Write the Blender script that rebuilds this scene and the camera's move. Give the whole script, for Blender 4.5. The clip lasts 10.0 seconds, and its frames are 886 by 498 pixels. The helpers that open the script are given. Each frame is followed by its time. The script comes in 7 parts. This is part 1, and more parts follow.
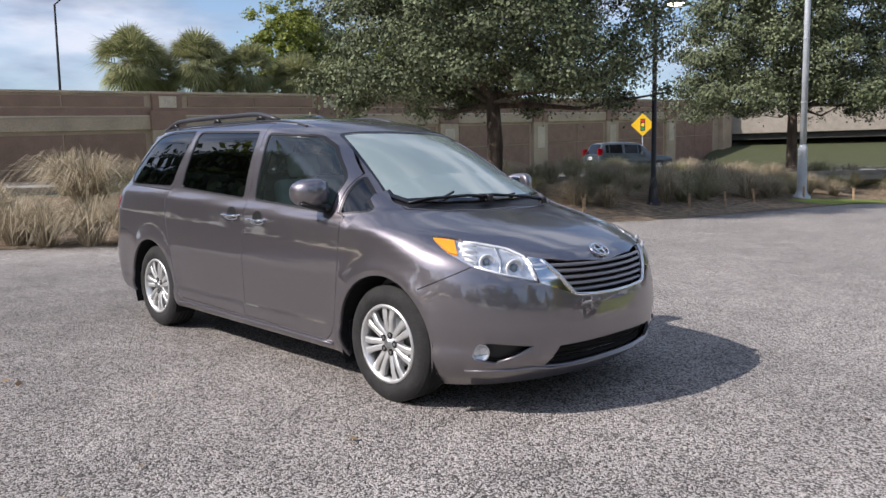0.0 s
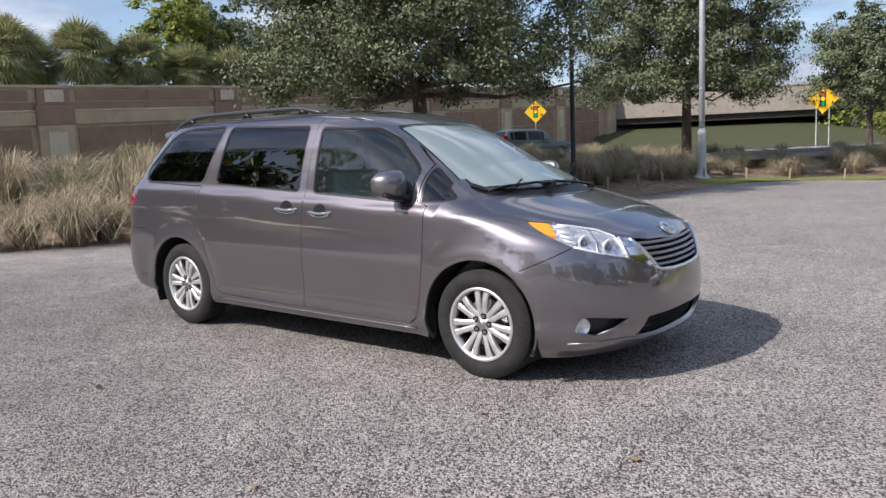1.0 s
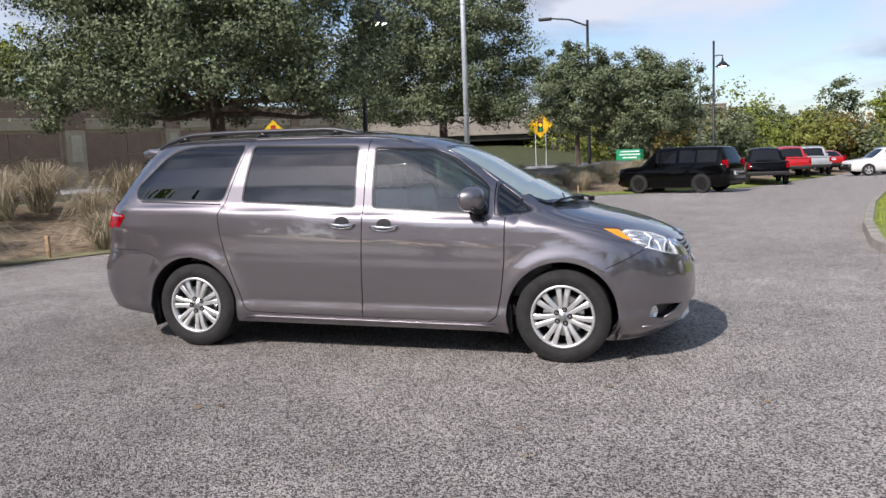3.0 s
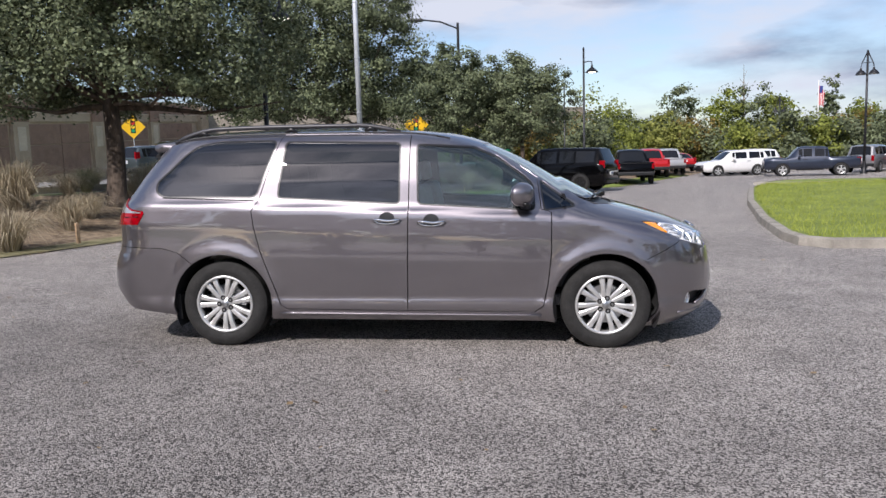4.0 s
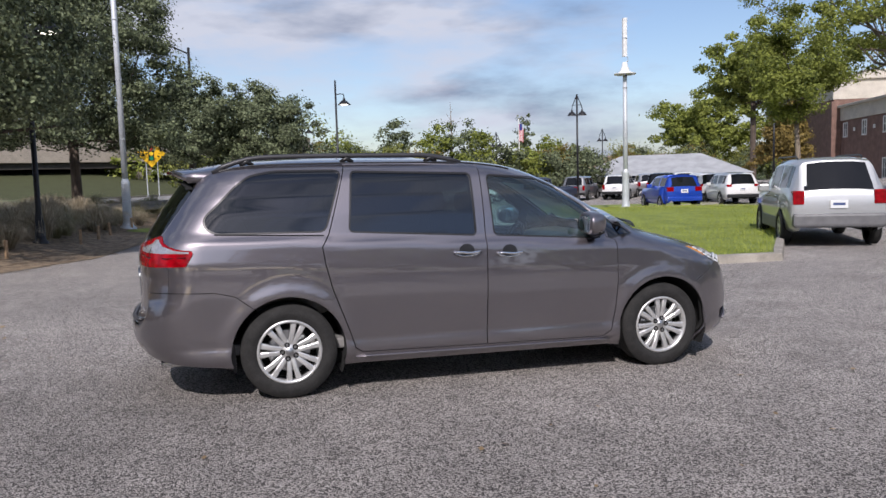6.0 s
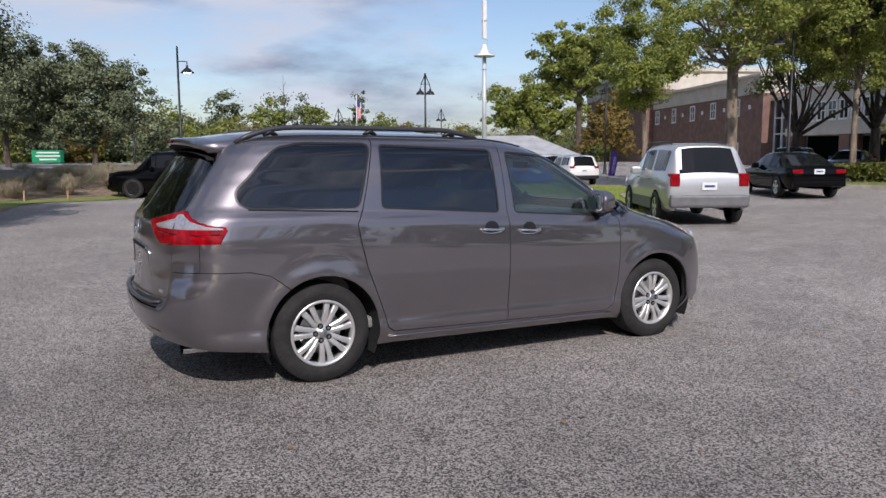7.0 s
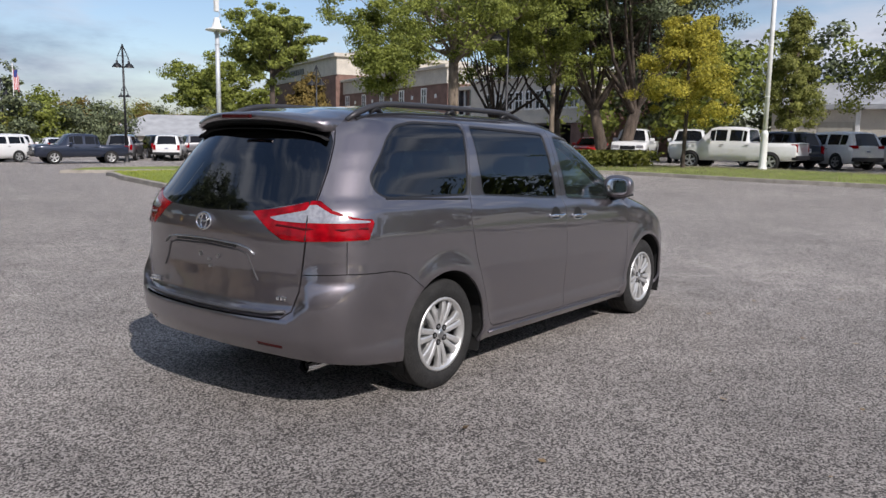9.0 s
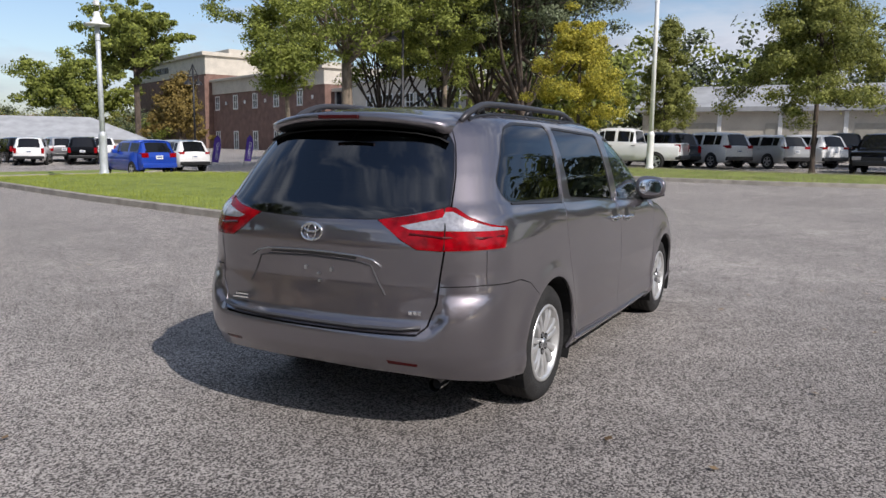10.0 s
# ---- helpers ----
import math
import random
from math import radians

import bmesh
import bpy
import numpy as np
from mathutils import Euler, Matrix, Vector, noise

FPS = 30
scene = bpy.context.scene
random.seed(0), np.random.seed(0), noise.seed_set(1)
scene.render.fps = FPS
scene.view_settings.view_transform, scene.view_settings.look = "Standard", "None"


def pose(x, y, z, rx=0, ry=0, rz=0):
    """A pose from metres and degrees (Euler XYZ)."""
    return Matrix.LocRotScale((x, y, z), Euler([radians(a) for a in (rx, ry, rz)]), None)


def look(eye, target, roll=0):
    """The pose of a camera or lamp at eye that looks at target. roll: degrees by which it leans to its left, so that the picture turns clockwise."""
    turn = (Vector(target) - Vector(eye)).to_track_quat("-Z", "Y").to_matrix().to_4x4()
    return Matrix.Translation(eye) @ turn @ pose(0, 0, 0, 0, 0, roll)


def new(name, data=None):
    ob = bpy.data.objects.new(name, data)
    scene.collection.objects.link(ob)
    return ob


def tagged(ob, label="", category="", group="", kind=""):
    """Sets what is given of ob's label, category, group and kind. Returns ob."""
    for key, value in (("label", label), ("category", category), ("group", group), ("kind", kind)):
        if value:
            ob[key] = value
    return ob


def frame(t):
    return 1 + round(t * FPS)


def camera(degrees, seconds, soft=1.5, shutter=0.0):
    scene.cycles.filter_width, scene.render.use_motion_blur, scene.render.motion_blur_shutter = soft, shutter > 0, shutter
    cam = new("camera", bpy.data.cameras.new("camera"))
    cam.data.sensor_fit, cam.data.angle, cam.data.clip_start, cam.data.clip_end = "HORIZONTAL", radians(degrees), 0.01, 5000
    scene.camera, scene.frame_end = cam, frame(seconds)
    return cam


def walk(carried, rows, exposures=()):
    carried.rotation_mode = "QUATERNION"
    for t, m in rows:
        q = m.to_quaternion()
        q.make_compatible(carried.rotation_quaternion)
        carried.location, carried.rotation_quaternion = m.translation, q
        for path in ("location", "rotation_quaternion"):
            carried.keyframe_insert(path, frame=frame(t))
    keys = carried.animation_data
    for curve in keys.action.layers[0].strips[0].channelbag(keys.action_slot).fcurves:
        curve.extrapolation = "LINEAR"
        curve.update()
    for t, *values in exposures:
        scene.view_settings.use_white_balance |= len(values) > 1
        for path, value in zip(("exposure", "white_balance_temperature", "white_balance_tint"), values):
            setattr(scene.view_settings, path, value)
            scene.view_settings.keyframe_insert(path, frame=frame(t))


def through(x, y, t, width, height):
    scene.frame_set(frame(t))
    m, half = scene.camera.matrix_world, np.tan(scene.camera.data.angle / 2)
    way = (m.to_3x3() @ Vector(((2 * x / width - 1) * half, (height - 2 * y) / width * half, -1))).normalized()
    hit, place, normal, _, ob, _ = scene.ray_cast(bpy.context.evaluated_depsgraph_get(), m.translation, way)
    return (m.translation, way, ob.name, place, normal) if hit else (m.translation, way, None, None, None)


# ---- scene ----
cam = camera(59.9, 10.0)
PATH = [
    (0, (4.864, -3.756, 1.346), (3.447, -2.361, 1.135), -0.9),
    (0.5, (4.563, -4.184, 1.378), (3.228, -2.713, 1.148), -0.9),
    (1, (4.14, -4.737, 1.383), (2.94, -3.156, 1.137), -2.3),
    (1.5, (3.741, -5.209, 1.41), (2.677, -3.532, 1.174), -2.5),
    (2, (3.245, -5.716, 1.394), (2.335, -3.949, 1.17), -2.8),
    (2.5, (2.754, -6.077, 1.432), (2.002, -4.236, 1.214), -2.5),
    (3.8, (1.158, -6.77, 1.499), (0.911, -4.799, 1.261), -1.8),
    (4, (0.849, -6.83, 1.501), (0.656, -4.853, 1.263), -1.7),
    (4.5, (0.181, -6.912, 1.534), (0.164, -4.927, 1.292), -1.6),
    (5, (-0.578, -6.878, 1.563), (-0.359, -4.9, 1.367), -2.0),
    (5.2, (-0.854, -6.794, 1.59), (-0.563, -4.825, 1.397), -1.9),
    (6.3, (-2.329, -6.359, 1.581), (-1.671, -4.48, 1.391), -1.5),
    (6.5, (-2.618, -6.268, 1.588), (-1.872, -4.424, 1.379), -1.2),
    (7, (-3.258, -5.852, 1.597), (-2.306, -4.11, 1.35), -0.3),
    (7.5, (-3.793, -5.446, 1.614), (-2.681, -3.802, 1.362), 0.0),
    (8, (-4.322, -4.905, 1.614), (-3.058, -3.377, 1.355), -0.3),
    (8.5, (-4.787, -4.415, 1.597), (-3.366, -3.035, 1.322), 0.1),
    (9, (-5.193, -3.757, 1.582), (-3.623, -2.553, 1.296), 0.9),
    (9.5, (-5.509, -3.163, 1.578), (-3.865, -2.059, 1.297), 0.9),
    (10, (-5.763, -2.473, 1.566), (-4.011, -1.549, 1.288), 0.7),
]
walk(cam, [(t, look(eye, target, roll)) for t, eye, target, roll in PATH],
     ((0, 0.68, 6300, 15), (2.5, 0.62, 6300, 15), (4.5, 0.44, 6200, 16), (6.5, 0.28, 6200, 17), (8, 0.26, 6250, 16), (10, 0.38, 6300, 14)))


# ---- light ----
SUN_WAY = Vector((-0.45, -1.1, 1.0)).normalized()
world = bpy.data.worlds.new("sky")
scene.world = world
world.use_nodes = True
wt = world.node_tree
wt.nodes.clear()
w_out, w_bg, w_sky = wt.nodes.new("ShaderNodeOutputWorld"), wt.nodes.new("ShaderNodeBackground"), wt.nodes.new("ShaderNodeTexSky")
w_sky.sky_type, w_sky.sun_disc = "NISHITA", False
w_sky.sun_elevation = math.asin(SUN_WAY.z)
w_sky.sun_rotation = math.atan2(SUN_WAY.x, SUN_WAY.y)
w_sky.air_density, w_sky.dust_density, w_sky.ozone_density = 1.0, 1.0, 1.5
# broken cloud layer, from stretched noise over the dome
w_co, w_map = wt.nodes.new("ShaderNodeTexCoord"), wt.nodes.new("ShaderNodeMapping")
w_map.inputs["Scale"].default_value = (1.0, 1.0, 3.6)
w_n1, w_n2 = wt.nodes.new("ShaderNodeTexNoise"), wt.nodes.new("ShaderNodeTexNoise")
w_n1.inputs["Scale"].default_value, w_n1.inputs["Detail"].default_value, w_n1.inputs["Roughness"].default_value = 2.4, 8.0, 0.56
w_n2.inputs["Scale"].default_value, w_n2.inputs["Detail"].default_value = 4.5, 6.0
w_r1, w_r2 = wt.nodes.new("ShaderNodeValToRGB"), wt.nodes.new("ShaderNodeValToRGB")
w_r1.color_ramp.elements[0].position, w_r1.color_ramp.elements[1].position = 0.43, 0.6
w_r2.color_ramp.elements[0].color, w_r2.color_ramp.elements[1].color = (1.7, 2.15, 3.0, 1), (5.1, 5.4, 5.9, 1)
w_r2.color_ramp.elements[0].position, w_r2.color_ramp.elements[1].position = 0.4, 0.6
w_mix = wt.nodes.new("ShaderNodeMix")
w_mix.data_type = "RGBA"
wt.links.new(w_co.outputs["Generated"], w_map.inputs["Vector"])
for n in (w_n1, w_n2):
    wt.links.new(w_map.outputs["Vector"], n.inputs["Vector"])
wt.links.new(w_n1.outputs["Fac"], w_r1.inputs["Fac"])
wt.links.new(w_n2.outputs["Fac"], w_r2.inputs["Fac"])
wt.links.new(w_r1.outputs["Color"], w_mix.inputs["Factor"])
wt.links.new(w_sky.outputs["Color"], w_mix.inputs["A"])
wt.links.new(w_r2.outputs["Color"], w_mix.inputs["B"])
wt.links.new(w_mix.outputs["Result"], w_bg.inputs["Color"])
w_bg.inputs["Strength"].default_value = 0.1
wt.links.new(w_bg.outputs["Background"], w_out.inputs["Surface"])
sun = new("sun", bpy.data.lights.new("sun", "SUN"))
sun.data.energy, sun.data.angle, sun.data.color = 3.4, radians(0.7), (1.0, 0.94, 0.86)
sun.matrix_world = look((0, 0, 30), Vector((0, 0, 30)) - SUN_WAY)


# ---- materials ----
def material(name, colour, rough=0.6, metal=0.0, scale=0.0, spread=0.15, fine=0.0, bump=0.0, coat=0.0, emit=0.0, second=None, spec=0.5, by_object=0.0, mapping=None, detail=6.0):
    """A surface with its colour varied at a broad scale and at a fine one, and relief."""
    m = bpy.data.materials.new(name)
    m.use_nodes = True
    t = m.node_tree
    b = t.nodes["Principled BSDF"]
    b.inputs["Base Color"].default_value = (*colour, 1)
    b.inputs["Roughness"].default_value, b.inputs["Metallic"].default_value = rough, metal
    b.inputs["Specular IOR Level"].default_value = spec
    b.inputs["Coat Weight"].default_value = coat
    b.inputs["Coat Roughness"].default_value = 0.03
    if emit:
        b.inputs["Emission Color"].default_value, b.inputs["Emission Strength"].default_value = (*colour, 1), emit
    if scale:
        co = t.nodes.new("ShaderNodeTexCoord")
        vec = co.outputs["Object"]
        if mapping:
            mp = t.nodes.new("ShaderNodeMapping")
            mp.inputs["Scale"].default_value = mapping
            t.links.new(vec, mp.inputs["Vector"])
            vec = mp.outputs["Vector"]
        n = t.nodes.new("ShaderNodeTexNoise")
        n.inputs["Scale"].default_value, n.inputs["Detail"].default_value = scale, detail
        t.links.new(vec, n.inputs["Vector"])
        r = t.nodes.new("ShaderNodeValToRGB")
        dark = [c * (1 - spread) for c in colour]
        light = second or [min(1, c * (1 + spread)) for c in colour]
        r.color_ramp.elements[0].color, r.color_ramp.elements[1].color = (*dark, 1), (*light, 1)
        r.color_ramp.elements[0].position, r.color_ramp.elements[1].position = 0.33, 0.68
        t.links.new(n.outputs["Fac"], r.inputs["Fac"])
        col = r.outputs["Color"]
        if fine:
            n2 = t.nodes.new("ShaderNodeTexNoise")
            n2.inputs["Scale"].default_value, n2.inputs["Detail"].default_value = fine, 4
            t.links.new(vec, n2.inputs["Vector"])
            mx = t.nodes.new("ShaderNodeMix")
            mx.data_type, mx.blend_type = "RGBA", "OVERLAY"
            mx.inputs["Factor"].default_value = 0.6
            t.links.new(col, mx.inputs["A"])
            t.links.new(n2.outputs["Fac"], mx.inputs["B"])
            col = mx.outputs["Result"]
        if by_object:
            oi, hv = t.nodes.new("ShaderNodeObjectInfo"), t.nodes.new("ShaderNodeHueSaturation")
            mr = t.nodes.new("ShaderNodeMapRange")
            mr.inputs["To Min"].default_value, mr.inputs["To Max"].default_value = 1 - by_object, 1 + by_object
            t.links.new(oi.outputs["Random"], mr.inputs["Value"])
            t.links.new(mr.outputs["Result"], hv.inputs["Value"])
            t.links.new(col, hv.inputs["Color"])
            col = hv.outputs["Color"]
        t.links.new(col, b.inputs["Base Color"])
        if bump:
            bp = t.nodes.new("ShaderNodeBump")
            bp.inputs["Strength"].default_value, bp.inputs["Distance"].default_value = bump, 0.02
            t.links.new((n2 if fine else n).outputs["Fac"], bp.inputs["Height"])
            t.links.new(bp.outputs["Normal"], b.inputs["Normal"])
    return m


def glass(name, tint, clear, rough=0.0, ior=1.9, film=0.05, film_colour=(0.006, 0.007, 0.008)):
    """A tinted pane: clear is how much goes through, film mixes in a flat colour, and gloss by Fresnel lies over it."""
    m = bpy.data.materials.new(name)
    m.use_nodes = True
    t = m.node_tree
    t.nodes.clear()
    out, mix, gl, tr, df, fr, m2 = (t.nodes.new("ShaderNode" + k) for k in ("OutputMaterial", "MixShader", "BsdfGlossy", "BsdfTransparent", "BsdfDiffuse", "LayerWeight", "MixShader"))
    gl.inputs["Roughness"].default_value = rough
    gl.inputs["Color"].default_value = (0.95, 0.97, 1.0, 1)
    tr.inputs["Color"].default_value = (*[c * clear for c in tint], 1)
    df.inputs["Color"].default_value = (*film_colour, 1)
    f0 = ((ior - 1) / (ior + 1)) ** 2
    pw, ma = t.nodes.new("ShaderNodeMath"), t.nodes.new("ShaderNodeMath")
    pw.operation, ma.operation = "POWER", "MULTIPLY_ADD"
    pw.inputs[1].default_value, ma.inputs[1].default_value, ma.inputs[2].default_value = 5.0, 1 - f0, f0
    fr.inputs["Blend"].default_value = 0.5
    t.links.new(fr.outputs["Facing"], pw.inputs[0])
    t.links.new(pw.outputs[0], ma.inputs[0])
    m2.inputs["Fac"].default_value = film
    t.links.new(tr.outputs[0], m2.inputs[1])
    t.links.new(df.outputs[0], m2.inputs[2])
    t.links.new(ma.outputs[0], mix.inputs["Fac"])
    t.links.new(m2.outputs[0], mix.inputs[1])
    t.links.new(gl.outputs[0], mix.inputs[2])
    t.links.new(mix.outputs[0], out.inputs["Surface"])
    return m


def leafy(name, colour, spread=0.35, through=0.3, warm=None):
    """Leaves: varied leaf by leaf, with light coming through them."""
    m = bpy.data.materials.new(name)
    m.use_nodes = True
    t = m.node_tree
    b = t.nodes["Principled BSDF"]
    out = t.nodes["Material Output"]
    geo, ramp = t.nodes.new("ShaderNodeNewGeometry"), t.nodes.new("ShaderNodeValToRGB")
    ramp.color_ramp.elements[0].color = (*[c * (1 - spread) for c in colour], 1)
    ramp.color_ramp.elements[1].color = (*(warm or [c * (1 + spread) for c in colour]), 1)
    co, n, mx = t.nodes.new("ShaderNodeTexCoord"), t.nodes.new("ShaderNodeTexNoise"), t.nodes.new("ShaderNodeMath")
    n.inputs["Scale"].default_value = 0.9
    mx.operation = "MULTIPLY_ADD"
    mx.inputs[1].default_value = 0.8
    t.links.new(co.outputs["Object"], n.inputs["Vector"])
    t.links.new(geo.outputs["Random Per Island"], mx.inputs[0])
    t.links.new(n.outputs["Fac"], mx.inputs[2])
    sub = t.nodes.new("ShaderNodeMath")
    sub.operation = "SUBTRACT"
    sub.inputs[1].default_value = 0.4
    t.links.new(mx.outputs[0], sub.inputs[0])
    t.links.new(sub.outputs[0], ramp.inputs["Fac"])
    t.links.new(ramp.outputs["Color"], b.inputs["Base Color"])
    b.inputs["Roughness"].default_value = 0.55
    b.inputs["Specular IOR Level"].default_value = 0.22
    tl, ms = t.nodes.new("ShaderNodeBsdfTranslucent"), t.nodes.new("ShaderNodeMixShader")
    ms.inputs["Fac"].default_value = through
    t.links.new(ramp.outputs["Color"], tl.inputs["Color"])
    t.links.new(b.outputs[0], ms.inputs[1])
    t.links.new(tl.outputs[0], ms.inputs[2])
    t.links.new(ms.outputs[0], out.inputs["Surface"])
    return m


def asphalt_material(name, dark, light, stone=110.0, patch=0.35, far_sheen=1.0):
    """Worn chip-seal: pale stones in dark binder, with broad worn and stained patches and fine cracks."""
    m = bpy.data.materials.new(name)
    m.use_nodes = True
    t = m.node_tree
    b = t.nodes["Principled BSDF"]
    co = t.nodes.new("ShaderNodeTexCoord")
    v, n1, n2, n3 = t.nodes.new("ShaderNodeTexVoronoi"), t.nodes.new("ShaderNodeTexNoise"), t.nodes.new("ShaderNodeTexNoise"), t.nodes.new("ShaderNodeTexNoise")
    v.inputs["Scale"].default_value = stone
    n1.inputs["Scale"].default_value, n1.inputs["Detail"].default_value, n1.inputs["Roughness"].default_value = 0.28, 8, 0.62
    n2.inputs["Scale"].default_value, n2.inputs["Detail"].default_value = stone * 0.7, 3
    n3.inputs["Scale"].default_value, n3.inputs["Detail"].default_value = 2.2, 6
    for q in (v, n1, n2, n3):
        t.links.new(co.outputs["Object"], q.inputs["Vector"])
    r = t.nodes.new("ShaderNodeValToRGB")
    r.color_ramp.elements[0].color, r.color_ramp.elements[1].color = (*dark, 1), (*light, 1)
    r.color_ramp.elements[0].position, r.color_ramp.elements[1].position = 0.36, 0.66
    sep = t.nodes.new("ShaderNodeSeparateColor")
    t.links.new(v.outputs["Color"], sep.inputs["Color"])
    add = t.nodes.new("ShaderNodeMath")
    add.operation = "MULTIPLY_ADD"
    add.inputs[1].default_value = 0.55
    t.links.new(sep.outputs["Red"], add.inputs[0])
    sc = t.nodes.new("ShaderNodeMath")
    sc.operation = "MULTIPLY"
    sc.inputs[1].default_value = 0.45
    t.links.new(n2.outputs["Fac"], sc.inputs[0])
    t.links.new(sc.outputs[0], add.inputs[2])
    t.links.new(add.outputs[0], r.inputs["Fac"])
    # broad wear
    r2 = t.nodes.new("ShaderNodeValToRGB")
    r2.color_ramp.elements[0].color, r2.color_ramp.elements[1].color = (1 - patch, 1 - patch, 1 - patch, 1), (1 + patch * 0.6, 1 + patch * 0.58, 1 + patch * 0.55, 1)
    r2.color_ramp.elements[0].position, r2.color_ramp.elements[1].position = 0.34, 0.7
    t.links.new(n1.outputs["Fac"], r2.inputs["Fac"])
    mul = t.nodes.new("ShaderNodeMix")
    mul.data_type, mul.blend_type = "RGBA", "MULTIPLY"
    mul.inputs["Factor"].default_value = 1.0
    t.links.new(r.outputs["Color"], mul.inputs["A"])
    t.links.new(r2.outputs["Color"], mul.inputs["B"])
    ov = t.nodes.new("ShaderNodeMix")
    ov.data_type, ov.blend_type = "RGBA", "OVERLAY"
    ov.inputs["Factor"].default_value = 0.25
    t.links.new(mul.outputs["Result"], ov.inputs["A"])
    t.links.new(n3.outputs["Fac"], ov.inputs["B"])
    # paler outwards from a point by the camera's path; grazing sheen put into colour
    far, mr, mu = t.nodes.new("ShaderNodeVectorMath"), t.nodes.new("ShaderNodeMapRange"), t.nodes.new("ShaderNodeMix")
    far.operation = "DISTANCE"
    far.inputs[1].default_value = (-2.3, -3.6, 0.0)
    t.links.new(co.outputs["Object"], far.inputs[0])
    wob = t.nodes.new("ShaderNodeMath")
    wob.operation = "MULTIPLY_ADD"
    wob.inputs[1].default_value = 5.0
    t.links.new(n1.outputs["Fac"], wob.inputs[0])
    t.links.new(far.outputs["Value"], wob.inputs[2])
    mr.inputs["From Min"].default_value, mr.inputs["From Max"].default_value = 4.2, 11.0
    mr.inputs["To Min"].default_value, mr.inputs["To Max"].default_value = 1.0, far_sheen
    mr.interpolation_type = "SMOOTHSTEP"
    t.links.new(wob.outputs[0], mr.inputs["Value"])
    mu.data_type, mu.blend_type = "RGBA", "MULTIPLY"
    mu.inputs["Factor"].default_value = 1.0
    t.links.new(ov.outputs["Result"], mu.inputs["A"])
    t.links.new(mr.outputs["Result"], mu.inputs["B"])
    t.links.new(mu.outputs["Result"], b.inputs["Base Color"])
    b.inputs["Roughness"].default_value = 0.82
    b.inputs["Specular IOR Level"].default_value = 0.3
    bp = t.nodes.new("ShaderNodeBump")
    bp.inputs["Strength"].default_value, bp.inputs["Distance"].default_value = 0.9, 0.008
    t.links.new(v.outputs["Distance"], bp.inputs["Height"])
    bp.invert = True
    t.links.new(bp.outputs["Normal"], b.inputs["Normal"])
    return m


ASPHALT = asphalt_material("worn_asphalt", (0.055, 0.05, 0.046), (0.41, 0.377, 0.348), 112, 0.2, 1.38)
ROAD = asphalt_material("pale_road", (0.3, 0.29, 0.28), (0.42, 0.41, 0.4), 60, 0.15)
SOIL = material("pine_straw", (0.22, 0.15, 0.095), 0.95, scale=6, spread=0.5, fine=60, bump=0.8, second=(0.34, 0.26, 0.17))
TURF = material("turf", (0.22, 0.29, 0.045), 0.9, scale=1.2, spread=0.35, fine=90, bump=0.8, second=(0.25, 0.3, 0.06))
WEEDS = material("weedy_straw", (0.2, 0.19, 0.08), 0.95, scale=3, spread=0.4, fine=60, bump=0.6, second=(0.3, 0.27, 0.15))
FIELD = material("far_grass", (0.1, 0.13, 0.05), 0.95, scale=0.05, spread=0.4, fine=3)
KERB = material("kerb_concrete", (0.3, 0.275, 0.235), 0.85, scale=3, spread=0.25, fine=80, bump=0.4)
CONCRETE = material("stained_concrete", (0.29, 0.255, 0.21), 0.85, scale=1.5, spread=0.12, fine=25, bump=0.2)
WALL_TAN = material("tan_wall_paint", (0.48, 0.365, 0.255), 0.85, scale=0.8, spread=0.12, fine=20, bump=0.15)
WALL_BROWN = material("brown_panel", (0.3, 0.185, 0.13), 0.85, scale=1.2, spread=0.14, fine=30, bump=0.25)
WALL_PALE = material("pale_wall_panel", (0.62, 0.51, 0.38), 0.85, scale=0.8, spread=0.12, fine=20)
BANK = material("bank_grass", (0.13, 0.14, 0.05), 0.95, scale=0.9, spread=0.6, fine=9, bump=0.9, second=(0.06, 0.07, 0.025))
BARK = material("bark", (0.085, 0.065, 0.05), 0.95, scale=5, spread=0.5, fine=30, bump=1.0, mapping=(1, 1, 0.25))
BARK_PALE = material("pale_bark", (0.2, 0.16, 0.12), 0.95, scale=5, spread=0.45, fine=30, bump=1.0, mapping=(1, 1, 0.25))
OAK_LEAF = leafy("live_oak_leaves", (0.05, 0.068, 0.03), 0.7, 0.1, (0.23, 0.27, 0.145))
GREEN_LEAF = leafy("green_leaves", (0.12, 0.165, 0.035), 0.5, 0.35, (0.38, 0.42, 0.09))
YELLOW_LEAF = leafy("yellowing_leaves", (0.3, 0.34, 0.05), 0.55, 0.45, (0.72, 0.62, 0.1))
MIX_LEAF = leafy("turning_leaves", (0.16, 0.2, 0.05), 0.5, 0.4, (0.4, 0.41, 0.11))
RUST_LEAF = leafy("rusty_leaves", (0.19, 0.14, 0.04), 0.5, 0.3, (0.33, 0.24, 0.07))
PALM_LEAF = leafy("palm_fronds", (0.26, 0.29, 0.13), 0.45, 0.3, (0.5, 0.5, 0.26))
STRAW = leafy("dry_grass", (0.4, 0.33, 0.21), 0.6, 0.3, (0.7, 0.6, 0.43))
STRAW_GREEN = leafy("greener_grass", (0.27, 0.27, 0.14), 0.5, 0.35, (0.48, 0.45, 0.27))
HEDGE_LEAF = leafy("hedge_leaves", (0.09, 0.13, 0.03), 0.5, 0.3, (0.26, 0.26, 0.06))
WOOD = material("raw_wood", (0.4, 0.27, 0.16), 0.85, scale=12, spread=0.3, fine=60)
